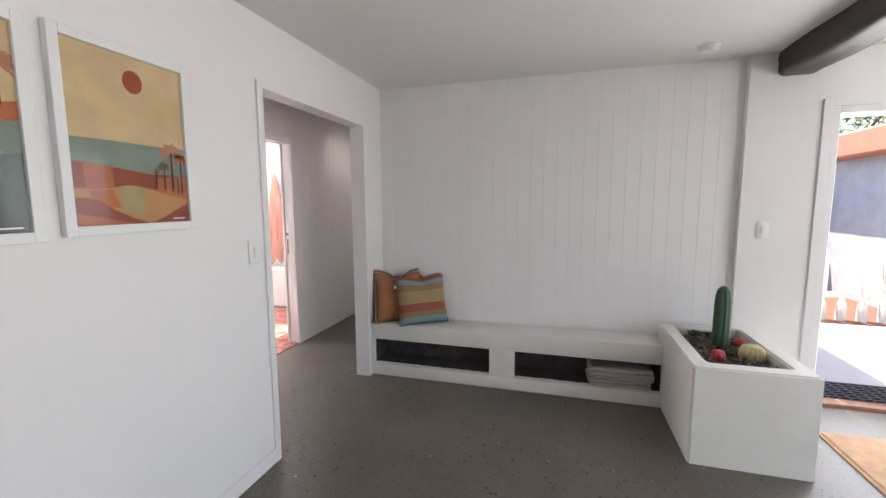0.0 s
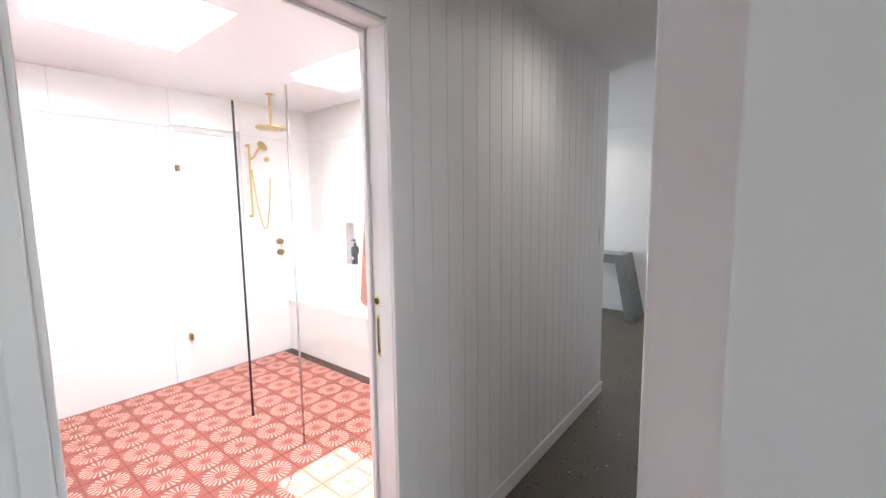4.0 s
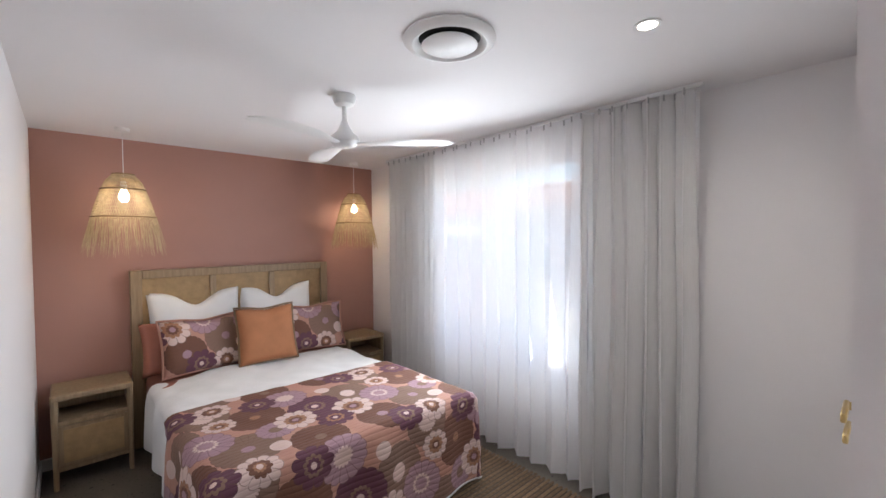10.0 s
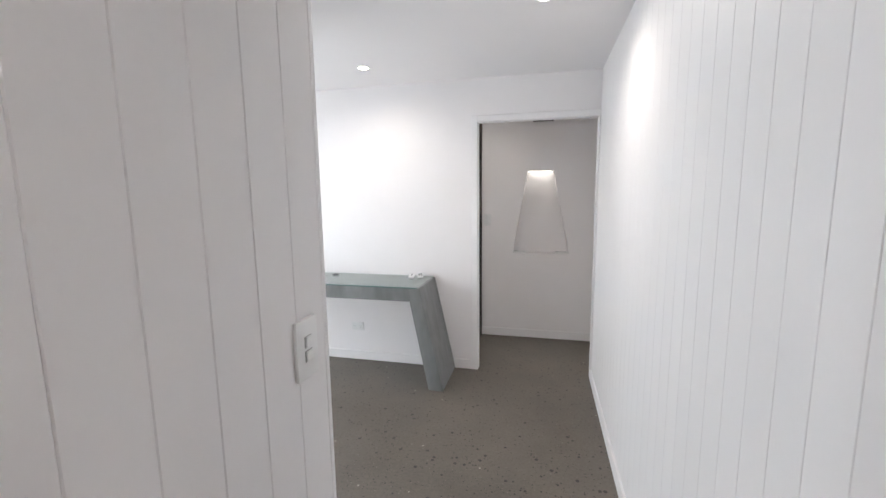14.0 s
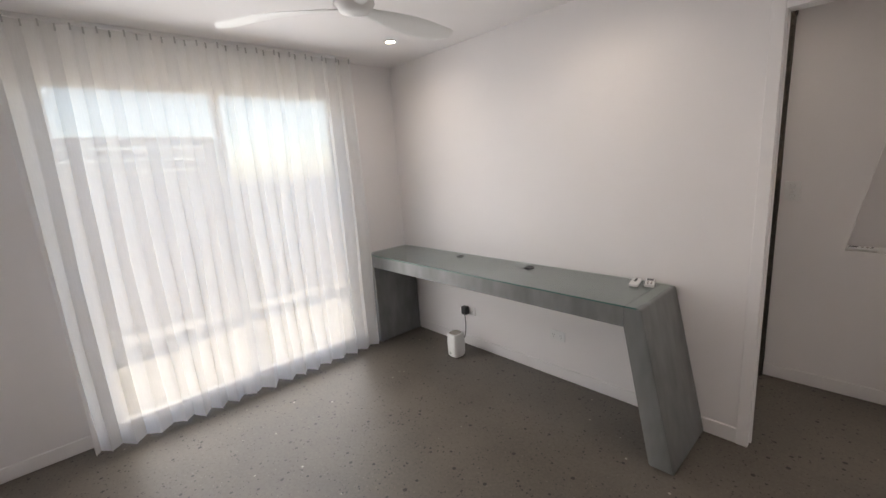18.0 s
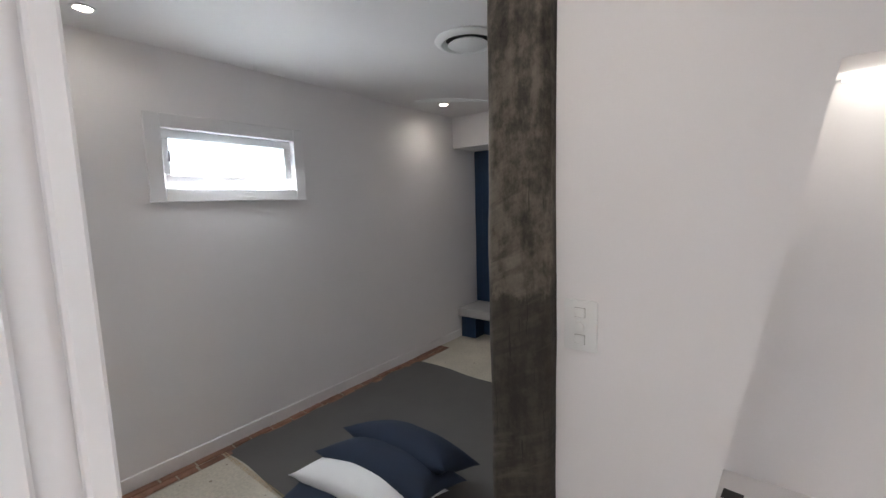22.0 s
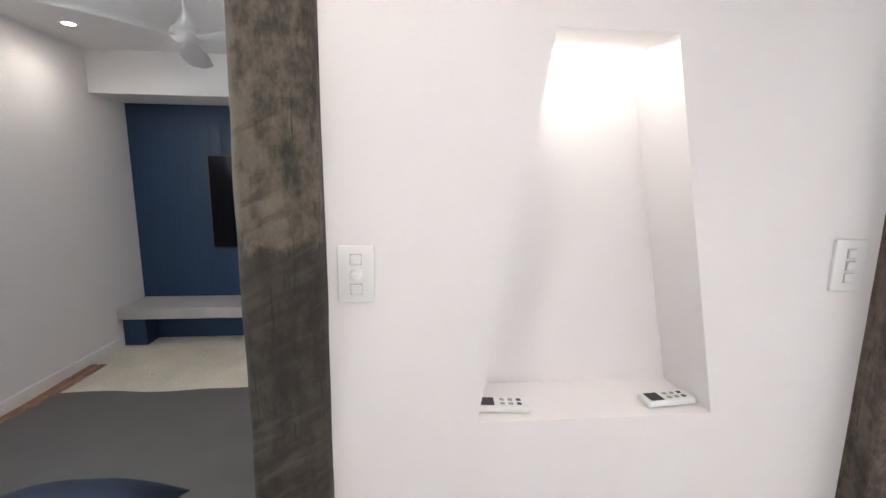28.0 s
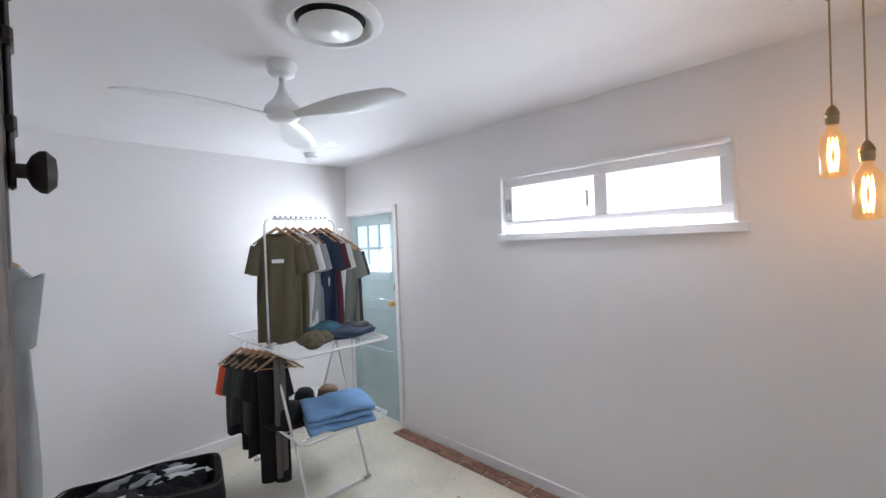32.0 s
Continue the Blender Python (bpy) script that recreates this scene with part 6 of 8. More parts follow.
drain = thing("floor_drain", "dark bronze strip drain along the shower bench", "drain", (0, 0, 0))
part("grate", boxes((-3.6, 1.395, 0.0082, -1.0, 1.472, 0.0105)), plain("dark_bronze_grate", (0.045, 0.028, 0.02), 0.45, 0.3, vary=0.2, scale=20), drain)


def glass_panel(x0, x1, y, dark):
    t = thing("shower_screen", "frameless clear glass shower screen" + (" with a dark edge" if dark else ""), "shower screen", (0, 0, 0), group="shower screens")
    g = part("pane", boxes((x0, y - 0.005, 0.01, x1, y + 0.005, 2.14)), SHOWER_GLASS, t)
    g.visible_shadow = False
    e = x1 if dark else x0
    part("edge_strip", boxes((e - 0.004, y - 0.006, 0.01, e + 0.004, y + 0.006, 2.14)), SHADOW_GAP if dark else CHROME, t)
    if dark:
        for z in (0.35, 1.75):
            part("clip", boxes((x0 - 0.005, y - 0.012, z, x0 + 0.045, y + 0.012, z + 0.05), bevel=0.002), BRONZE, t)
    return t


glass_panel(-3.615, -2.58, 0.57, True)
glass_panel(-2.0, -0.925, 0.60, False)

sh = thing("rain_shower", "brushed brass ceiling shower with a round head", "shower", (-3.2, 1.17, H))
bm = bmesh.new()
lathe(bm, ((0.03, 0.0), (0.03, -0.008), (0.011, -0.012), (0.011, -0.25), (0.016, -0.262)), 18)
part("arm", bm, BRASS, sh, smooth=True)
bm = bmesh.new()
lathe(bm, ((0.016, -0.255), (0.02, -0.268), (0.125, -0.274), (0.127, -0.284), (0.12, -0.287), (0.001, -0.287)), 36)
part("head", bm, BRASS, sh, smooth=True)
hs = thing("hand_shower", "brushed brass hand shower on a rail with a hose", "shower", (-3.62, 1.15, 0))
bm = bmesh.new()
tube(bm, ((0.05, 0, 1.36), (0.05, 0, 2.02)), 0.01, 12)
part("rail", bm, BRASS, hs, smooth=True)
for z in (1.37, 2.01):
    bm = bmesh.new()
    tube(bm, ((0.002, 0, z), (0.052, 0, z)), 0.012, 12)
    part("rail_bracket", bm, BRASS, hs, smooth=True)
bm = bmesh.new()
tube(bm, ((0.05, 0.0, 1.88), (0.09, 0.02, 1.90), (0.12, 0.05, 1.97), (0.14, 0.065, 2.0)), 0.011, 10)
part("handle", bm, BRASS, hs, smooth="all")
bm = bmesh.new()
lathe(bm, ((0.045, -0.012), (0.05, -0.006), (0.05, 0.004), (0.03, 0.012)), 22)
part("spray_head", bm, BRASS, hs, smooth=True, at=(0.155, 0.075, 2.0), turn=(0, 60, 20))
bm = bmesh.new()
tube(bm, [(0.06 + 0.02 * math.sin(s * math.pi), 0.01 + 0.17 * s, 1.87 - 0.62 * math.sin(math.pi * min(1.0, s * 0.93 + 0.02)) ** 0.75) for s in [k / 24 for k in range(25)]], 0.007, 8)
part("hose", bm, BRASS, hs, smooth="all")
bm = bmesh.new()
lathe(bm, ((0.026, 0.0), (0.026, 0.012), (0.012, 0.016), (0.012, 0.045), (0.001, 0.046)), 18, axis="x")
part("hose_outlet", bm, BRASS, hs, smooth=True, at=(0.002, 0.185, 1.9))
for z in (1.115, 1.01):
    mx = thing("shower_tap", "round aged brass shower tap on the tiles", "tap", (-3.62, 1.42, z), group="shower taps")
    bm = bmesh.new()
    lathe(bm, ((0.032, 0.0), (0.032, 0.01), (0.026, 0.012), (0.026, 0.045), (0.022, 0.048), (0.001, 0.048)), 22, axis="x")
    part("knob", bm, BRONZE, mx, smooth=True)
    bm = bmesh.new()
    tube(bm, ((0.035, 0, -0.02), (0.04, 0.0, -0.055)), 0.004, 6)
    part("pin", bm, BRONZE, mx)
window("window_2", "frosted bathroom window in white frame", "x", -3.69, 0.55, 1.1, 1.4, 2.12, 0.05, (), FROST)

soap = thing("soap_bottle", "black pump bottle in the soap niche", "bottle", (-2.985, 1.845, NZ0))
bm = bmesh.new()
lathe(bm, ((0.001, 0), (0.037, 0.0), (0.038, 0.01), (0.038, 0.15), (0.031, 0.168), (0.012, 0.175), (0.012, 0.185)), 20)
part("bottle", bm, BLACK, soap, smooth=True)
bm = bmesh.new()
lathe(bm, ((0.014, 0.18), (0.014, 0.2), (0.005, 0.203), (0.005, 0.238)), 14)
tube(bm, ((0, 0, 0.236), (0, -0.04, 0.232)), 0.006, 6)
part("pump", bm, BLACK, soap, smooth=True)
part("paper_label", boxes((-0.018, -0.0395, 0.045, 0.018, -0.0375, 0.075)), LINEN, soap, "pale label")
pot = thing("soap_pot", "white pump bottle in the soap niche", "bottle", (-2.905, 1.845, NZ0))
bm = bmesh.new()
lathe(bm, ((0.001, 0), (0.027, 0.0), (0.028, 0.01), (0.028, 0.10), (0.02, 0.11), (0.008, 0.115), (0.008, 0.14)), 20)
part("bottle", bm, LINEN, pot, smooth=True)


def hung_towel(x, y, z, L, w, label):
    t = thing("towel", label, "towel", (x, y, z), group="bath towels")
    bm = bmesh.new()

    def at(u, v):
        s = 1 - v
        a = 2 * math.pi * u
        rr = 0.015 + 0.5 * w * s ** 0.5
        f = 1 + 0.3 * math.cos(3 * a + 0.6) * s + 0.13 * math.cos(8 * a + 2.0) * min(1.0, 3 * s)
        return (rr * f * math.cos(a), -0.03 - 0.035 * s + 0.28 * rr * math.sin(a) * f, -L * s * (1 - 0.10 * math.cos(a * 2 + 1) * s))
    sheet(bm, 40, 26, at)
    bmesh.ops.remove_doubles(bm, verts=bm.verts, dist=0.0005)
    part("cloth", bm, TOWEL, t, smooth="all")
    bm = bmesh.new()
    tube(bm, ((0, -0.002, 0.0), (0, -0.045, 0.005), (0, -0.05, 0.025)), 0.007, 8)
    part("hook", bm, BRASS, t, "brass hook")
    return t


hung_towel(-2.60, 1.79, 1.87, 1.20, 0.25, "clay pink towel hanging from a brass hook")
hung_towel(-2.20, 1.79, 1.87, 1.20, 0.25, "clay pink towel hanging from a brass hook")

for k, (xa, xb, ya, yb) in enumerate(SKYLIGHTS):
    s = thing("skylight", "square ceiling skylight with a white shaft", "skylight", (0, 0, 0), kind="structure")
    z1 = 2.8
    part("shaft", boxes((xa - 0.03, ya - 0.03, H + 0.1, xa, yb + 0.03, z1), (xb, ya - 0.03, H + 0.1, xb + 0.03, yb + 0.03, z1), (xa, ya - 0.03, H + 0.1, xb, ya, z1), (xa, yb, H + 0.1, xb, yb + 0.03, z1)), CEIL, s)
    g = part("pane", boxes((xa - 0.02, ya - 0.02, z1 + 0.002, xb + 0.02, yb + 0.02, z1 + 0.01)), GLASS, s)
    g.visible_shadow = False
pl = thing("pocket_door_latch", "dark and brass pocket door latch in the jamb", "latch", (-0.885, 0.2425, 1.135))
part("recess", boxes((-0.02, -0.004, -0.9, 0.02, 0.0, 0.92)), PLASTIC, pl, "edge of the white sliding door")
bm = bmesh.new()
lathe(bm, ((0.017, -0.0045), (0.017, -0.0075), (0.011, -0.0085), (0.001, -0.0085)), 18, axis="y")
part("thumb_turn", bm, BRASS, pl, smooth=True)
bm = bmesh.new()
lathe(bm, ((0.0115, -0.008), (0.0115, -0.0092), (0.001, -0.0092)), 18, axis="y")
part("keyhole", bm, SHADOW_GAP, pl, smooth=True)
part("finger_pull", boxes((-0.008, -0.0065, -0.2, 0.008, -0.0045, -0.05), bevel=0.001), BRASS, pl)
part("pull_slot", boxes((-0.004, -0.0072, -0.19, 0.004, -0.006, -0.06)), SHADOW_GAP, pl)

window("window_3", "white framed laundry door with a tall frosted pane", "x", -3.69, -2.15, -1.33, 0.02, 2.07, 0.05, (), FROST, fw=0.11)
trim("trim_laundry_window", "white architrave round the frosted laundry door", (-3.65, -2.21, 0, -3.637, -2.15, 2.13), (-3.65, -1.33, 0, -3.637, -1.27, 2.13), (-3.65, -2.15, 2.07, -3.637, -1.33, 2.13), bevel=0.003)

# ---- study and hall ----
curtain("sheer_curtain", "long white sheer curtain across the sliding door", "y", -3.50, 2.52, 4.51, 0.012, 2.375, SHEER, 17, 0.034, 6.0, "study curtains", facing=-1)
track = thing("curtain_track", "white ceiling curtain track", "curtain track", (-3.50, 0, H))
part("rail", boxes((-0.014, 2.54, -0.022, 0.014, 4.5, 0), bevel=0.002), PLASTIC, track)
sd = window("window_4", "tall white aluminium sliding door behind the sheer curtain", "x", -3.70, 2.635, 4.415, 0.02, 2.15, 0.08, (0.503,))
part("handle", boxes((-3.66, 3.50, 0.95, -3.645, 3.52, 1.15), bevel=0.003), CHROME, sd)
trim("trim_sliding_door", "white reveal round the sliding door", (-3.66, 2.565, 0.086, -3.64, 2.635, 2.21), (-3.66, 4.415, 0.086, -3.64, 4.485, 2.21), (-3.66, 2.635, 2.15, -3.64, 4.415, 2.21), bevel=0.003)

desk = thing("desk", "long grey trowelled cement desk with a splayed leg and glass top", "desk", (0, 0, 0))


def slab(pts, y0, y1, bevel=0.004):
    """Extrude a profile given in x-z along y."""
    bm = bmesh.new()
    a, b = [bm.verts.new((x, y0, z)) for x, z in pts], [bm.verts.new((x, y1, z)) for x, z in pts]
    bm.faces.new(a), bm.faces.new(b[::-1])
    for k in range(len(pts)):
        j = (k + 1) % len(pts)
        bm.faces.new((a[j], a[k], b[k], b[j]))
    bmesh.ops.recalc_face_normals(bm, faces=bm.faces)
    if bevel:
        bmesh.ops.bevel(bm, geom=list(bm.edges), offset=bevel, segments=2, affect="EDGES")
    return bm


part("top_slab", boxes((-3.635, 4.53, 0.70, -1.331, 4.995, 0.803)), GREY_CONC, desk)
part("splayed_leg", slab([(-1.33, 0.70), (-1.33, 0.803), (-1.25, 0.803), (-1.075, 0.003), (-1.19, 0.003)], 4.53, 4.995), GREY_CONC, desk)
part("end_leg", boxes((-3.63, 4.53, 0.003, -3.50, 4.99, 0.70), bevel=0.004), GREY_CONC, desk)
part("glass_top", boxes((-3.632, 4.522, 0.8045, -1.265, 4.99, 0.8105), bevel=0.001), GREEN_GLASS, desk, "green-edged glass top")
part("glass_edge", boxes((-3.632, 4.520, 0.8045, -1.265, 4.5215, 0.8105)), plain("glass_edge_green", (0.06, 0.17, 0.15), 0.15, vary=0.1, relief=0.0), desk, "green glass edge")
for x in (-2.78, -2.12):
    bm = bmesh.new()
    lathe(bm, ((0.032, 0.811), (0.032, 0.8135), (0.024, 0.8145), (0.022, 0.812), (0.001, 0.8115)), 24)
    part("cable_grommet", bm, BLACK, desk, "black cable grommet", smooth=True, at=(x, 4.88, 0))


def remote(label, at, turn, screen=True, bars=3):
    t = thing("remote_control", label, "remote control", at, turn, group="remote controls")
    bm = bmesh.new()
    box(bm, -0.024, -0.065, 0, 0.024, 0.065, 0.016, bevel=0.005, segments=2)
    part("case", bm, PLASTIC, t, smooth=True)
    if screen:
        part("screen", boxes((-0.017, 0.02, 0.0155, 0.017, 0.055, 0.0168)), BLACK, t)
    else:
        part("button", boxes((-0.006, -0.01, 0.0155, 0.006, 0.05, 0.0172), bevel=0.001), BLACK, t)
    for k in range(bars):
        for sx in (-1, 1):
            part("button", boxes((sx * 0.009 - 0.005, -0.045 + k * 0.02, 0.0158, sx * 0.009 + 0.005, -0.034 + k * 0.02, 0.0175), bevel=0.001), BLANKET if k else BLACK, t)
    return t


remote("white remote control with a dark slot on the desk", (-1.425, 4.895, 0.811), 12, False, 0)
remote("white remote control with a screen on the desk", (-1.358, 4.925, 0.811), 17)
router = thing("wifi_router", "white rounded wifi router standing on the floor", "router", (-2.79, 4.78, 0))
bm = bmesh.new()


def squircle(u, r, p=4.0):
    a = 2 * math.pi * u
    c, s = math.cos(a), math.sin(a)
    k = (abs(c) ** p + abs(s) ** p) ** (-1 / p)
    return r * k * c, r * k * s


prof = ((0.052, 0.0), (0.057, 0.01), (0.06, 0.09), (0.056, 0.185), (0.05, 0.192), (0.001, 0.192))
rings = []
for r, z in prof:
    rings.append([bm.verts.new((*squircle(k / 32, r), z + 0.006)) for k in range(32)])
for a, b in zip(rings, rings[1:]):
    for k in range(32):
        bm.faces.new((a[k], a[(k + 1) % 32], b[(k + 1) % 32], b[k]))
bm.faces.new(rings[0][::-1])
part("shell", bm, PLASTIC, router, smooth=True)
bm = bmesh.new()
g = [[bm.verts.new((*squircle(k / 24, r), 0.1985)) for k in range(24)] for r in (0.044, 0.001)]
for k in range(24):
    bm.faces.new((g[0][k], g[0][(k + 1) % 24], g[1][(k + 1) % 24], g[1][k]))
part("top_grille", bm, BLANKET, router, "grey top grille")
part("base", boxes((-0.05, -0.05, 0.0, 0.05, 0.05, 0.006), bevel=0.002), BLACK, router)
part("status_light", boxes((-0.01, -0.0605, 0.03, -0.002, -0.0595, 0.045)), BLACK, router)
outlet("power_socket", "white double power socket under the desk", (-2.82, 5.0, 0.31), 0)
outlet("power_socket", "white double power socket under the desk", (-1.985, 5.0, 0.315), 0)
plug = thing("power_adapter", "black power adapter with a hanging cable", "plug", (-2.85, 4.988, 0.32))
bm = bmesh.new()
box(bm, -0.026, -0.045, -0.035, 0.026, -0.0, 0.035, bevel=0.006, segments=2)
part("adapter_body", bm, BLACK, plug, smooth=True)
bm = bmesh.new()
tube(bm, [(0.0 + 0.03 * math.sin(s * 4), -0.03 - 0.08 * s, -0.03 - 0.24 * s - 0.06 * math.sin(s * 3.1)) for s in [k / 16 for k in range(17)]], 0.0035, 6)
part("cable", bm, BLACK, plug, smooth="all")
ceiling_fan(-2.01, 3.625, 98, 2.165, 0.55)
downlight(-1.62, 4.5, 4)
downlight(-3.0, 4.54, 3)
downlight(-0.37, 3.73, 6.2)
downlight(-0.37, 1.2, 3.6)
smoke_alarm(-0.37, 2.42)
switch_plate("light_switch", "white two-rocker light switch on the wall end", (-0.805, 2.325, 1.22), 90, 2)

# ---- vestibule: posts, beam, niche ----
BLACK_IRON = plain("old_black_iron", (0.02, 0.014, 0.013), 0.5, vary=0.3, scale=30, grain=150, relief=0.3)
# Near-black colour puts the shade of a deep hole onto the mortice's inside.
HOLLOW = plain("mortice_shade", (0.004, 0.003, 0.003), 0.95, vary=0.2, relief=0.3)


def post(name, label, x, y, w, d, seed, mats, hole=None, slant=0.0):
    t = thing(name, label, "post", (x, y, 0))
    bm = bmesh.new()
    hewn(bm, w, d, 2.4, 240 if hole else 110, 0.045, seed, "z", 72 if hole else 32)
    for v in bm.verts:
        v.co.x += slant * max(0.0, min(1.0, (v.co.y + d / 2) / 0.07)) * max(0.0, -v.co.x / (w / 2))
    if hole:
        hx, z0, z1, hw = hole

        def half(z):
            """Half the mortice's width: a pointed slot with a split running up from it."""
            q = (z - z0) / (z1 - z0)
            return hw * math.sin(math.pi * min(1.0, max(0.0, q)) ** 0.8) if q < 0.86 else 0.3 * hw * (q < 1.25)
        for v in bm.verts:
            if v.co.y < -d * 0.4 and 0.0 < v.co.x - hx + 0.01 < 0.032 and z0 - 0.062 < v.co.z < z0:
                v.co.y += 0.007
        out = [f for f in bm.faces if f.normal.y < -0.6 and abs(f.calc_center_median().x - hx - 0.003 * math.sin(f.calc_center_median().z * 90)) < half(f.calc_center_median().z) and z0 < f.calc_center_median().z]
        bmesh.ops.delete(bm, geom=out, context="FACES")
        rim = [e for e in bm.edges if e.is_boundary]
        for v in {v for e in rim for v in e.verts}:
            mid = hx + 0.003 * math.sin(v.co.z * 90)
            v.co.x = mid + math.copysign(max(half(v.co.z), 0.002), v.co.x - mid)
        deep = bmesh.ops.extrude_edge_only(bm, edges=rim)["geom"]
        bmesh.ops.translate(bm, vec=(0, 0.06, 0), verts=[g for g in deep if isinstance(g, bmesh.types.BMVert)])
        for f in deep:
            if isinstance(f, bmesh.types.BMFace):
                f.material_index = 1
    timber = part("timber", bm, mats, t, smooth="all")
    if hole:
        timber.data.materials.append(HOLLOW)
        part("mortice", boxes((hx - 1.3 * hw, -d / 2 + 0.045, z0 - 0.02, hx + 1.3 * hw, -d / 2 + 0.06, z1 + 0.05)), HOLLOW, t, "dark bottom of the old mortice")
    return t


def old_timber(name, light, mid, dark, slant, tide=None):
    """Weathered hardwood: smoky mottling, long streaks, slanting axe strokes, fine checks; below the tide mark it is stained darker."""
    m, t, b = material(name)
    place = coords(t)
    smoke = noise_tex(t, coords(t, "Object", (1, 1, 0.6)), 6.5, 6, 0.68)
    mot = noise_tex(t, coords(t, "Object", (1, 1, 0.7)), 38, 6, 0.72)
    streak = noise_tex(t, coords(t, "Object", (9, 9, 0.8)), 3, 5, 0.6)
    leaning = node(t, "Mapping", (0, place))
    leaning.inputs["Rotation"].default_value = (0, radians(slant), radians(20))
    cut_at = node(t, "Mapping", (0, leaning.outputs[0]))
    cut_at.inputs["Scale"].default_value = (5, 5, 30)
    strokes = noise_tex(t, cut_at.outputs[0], 1.6, 3, 0.55)
    patch = noise_tex(t, place, 4.0, 2, 0.5)
    f = maths(t, "ADD", maths(t, "ADD", maths(t, "MULTIPLY", smoke, 0.48), maths(t, "MULTIPLY", mot, 0.28)), maths(t, "MULTIPLY", streak, 0.24))
    col = ramp(t, f, (0.40, dark), (0.475, mid), (0.53, light), (0.61, shade(light, 1.4)))
    where = ramp(t, patch, (0.42, (0, 0, 0)), (0.60, (1, 1, 1)))
    gouge = maths(t, "MULTIPLY", ramp(t, strokes, (0.34, (1, 1, 1)), (0.47, (0, 0, 0))), where)
    scratch = maths(t, "MULTIPLY", ramp(t, strokes, (0.56, (0, 0, 0)), (0.68, (1, 1, 1))), where)
    col = mixed(t, maths(t, "MULTIPLY", gouge, 0.6), col, shade(dark, 1.3))
    if tide:
        up = node(t, "SeparateXYZ", (0, place)).outputs[2]
        edge_z = maths(t, "ADD", up, maths(t, "MULTIPLY", maths(t, "SUBTRACT", smoke, 0.5), 0.30))
        low = ramp(t, maths(t, "SUBTRACT", edge_z, tide - 0.5), (0.49, (1, 1, 1)), (0.51, (0, 0, 0)))
        col = mixed(t, maths(t, "MULTIPLY", low, 0.72), col, shade(dark, 1.3))
    col = mixed(t, maths(t, "MULTIPLY", scratch, 0.35), col, light)
    check = maths(t, "MULTIPLY", maths(t, "LESS_THAN", noise_tex(t, coords(t, "Object", (26, 26, 1.2)), 3, 4, 0.6), 0.33), 0.6)
    t.links.new(mixed(t, check, col, shade(dark, 0.6)), b.inputs["Base Color"])
    b.inputs["Roughness"].default_value = 0.8
    bump(t, b, maths(t, "ADD", maths(t, "ADD", smoke, maths(t, "MULTIPLY", strokes, 0.45)), maths(t, "MULTIPLY", streak, 0.35)), 0.55, 0.014)
    return m


POST_L = old_timber("weathered_post", (0.112, 0.095, 0.075), (0.056, 0.046, 0.036), (0.013, 0.010, 0.008), 28, 1.31)
POST_R = old_timber("dark_post", (0.125, 0.098, 0.078), (0.06, 0.046, 0.037), (0.018, 0.012, 0.010), 62)
post("timber_post", "weathered grey-brown hewn timber post at the wall end", -1.052, 5.916, 0.158, 0.142, 1.5, POST_L, slant=0.016)
post_r = post("timber_post", "dark hewn timber post with an old mortice hole", 0.3175, 5.935, 0.159, 0.25, 7.1, POST_R, (0.001, 1.515, 1.645, 0.026), 0.034)
SPLINTER = wood("torn_brown_wood", (0.17, 0.085, 0.05), (0.05, 0.026, 0.018), 0.8, (12, 12, 1), 3.0, 0.6, 0.006)
for x, y, z0, z1, w in ((0.075, -0.085, 0.02, 1.10, 0.010), (0.078, -0.055, 0.35, 1.17, 0.012), (0.076, -0.025, 0.05, 0.98, 0.009)):
    bm = bmesh.new()
    n = 14
    tube(bm, [(x + 0.006 * noise.noise((k * 0.7, y * 40, 2.0)) - 0.006 * (k == n - 1), y + 0.008 * noise.noise((k * 0.5, 1.0, x * 90)), z0 + (z1 - z0) * k / (n - 1)) for k in range(n)], [w * (0.75 + 0.5 * abs(noise.noise((k * 0.9, y * 30, 5.0)))) * (0.45 if k == n - 1 else 1.0) for k in range(n)], 7)
    part("splinter", bm, SPLINTER, post_r, "torn strip of brown wood", smooth="all")
bm = bmesh.new()
bmesh.ops.create_uvsphere(bm, u_segments=14, v_segments=10, radius=1)
for v in bm.verts:
    q = 1 + 0.35 * noise.noise(v.co * 1.9)
    v.co = Vector((v.co.x * 0.022 * q, v.co.y * 0.024 * q, v.co.z * 0.036 * q))
part("knot", bm, POST_R, post_r, "protruding broken knot", smooth="all", at=(0.077, -0.075, 1.165))
vb = thing("ceiling_beam", "dark stained timber beam over the passage", "beam", (-0.37, 5.9, 2.19))
bm = bmesh.new()
box(bm, -0.1, -0.78, 0, 0.1, -0.001, 0.21, bevel=0.006)
part("timber", bm, RED_BEAM, vb)
for x in (-0.082, 0.082):
    part("groove", boxes((x - 0.002, -0.775, -0.001, x + 0.002, -0.003, 0.0005)), SHADOW_GAP, vb)
vb2 = thing("ceiling_beam", "dark stained timber beam end over the post", "beam", (-1.052, 5.96, 2.22))
part("timber", boxes((-0.085, -0.105, 0, 0.085, 0.16, 0.18), bevel=0.006), RED_BEAM, vb2)
bolt = thing("rim_bolt", "old dark iron bolt and knob on the post", "bolt", (0.395, 5.935, 1.665))
bm = bmesh.new()
lathe(bm, ((0.006, 0.004), (0.006, 0.013), (0.013, 0.016), (0.0175, 0.021), (0.018, 0.025), (0.012, 0.031), (0.001, 0.032)), 18, axis="x")
part("knob", bm, BLACK_IRON, bolt, smooth=True, at=(0.002, -0.005, -0.005))
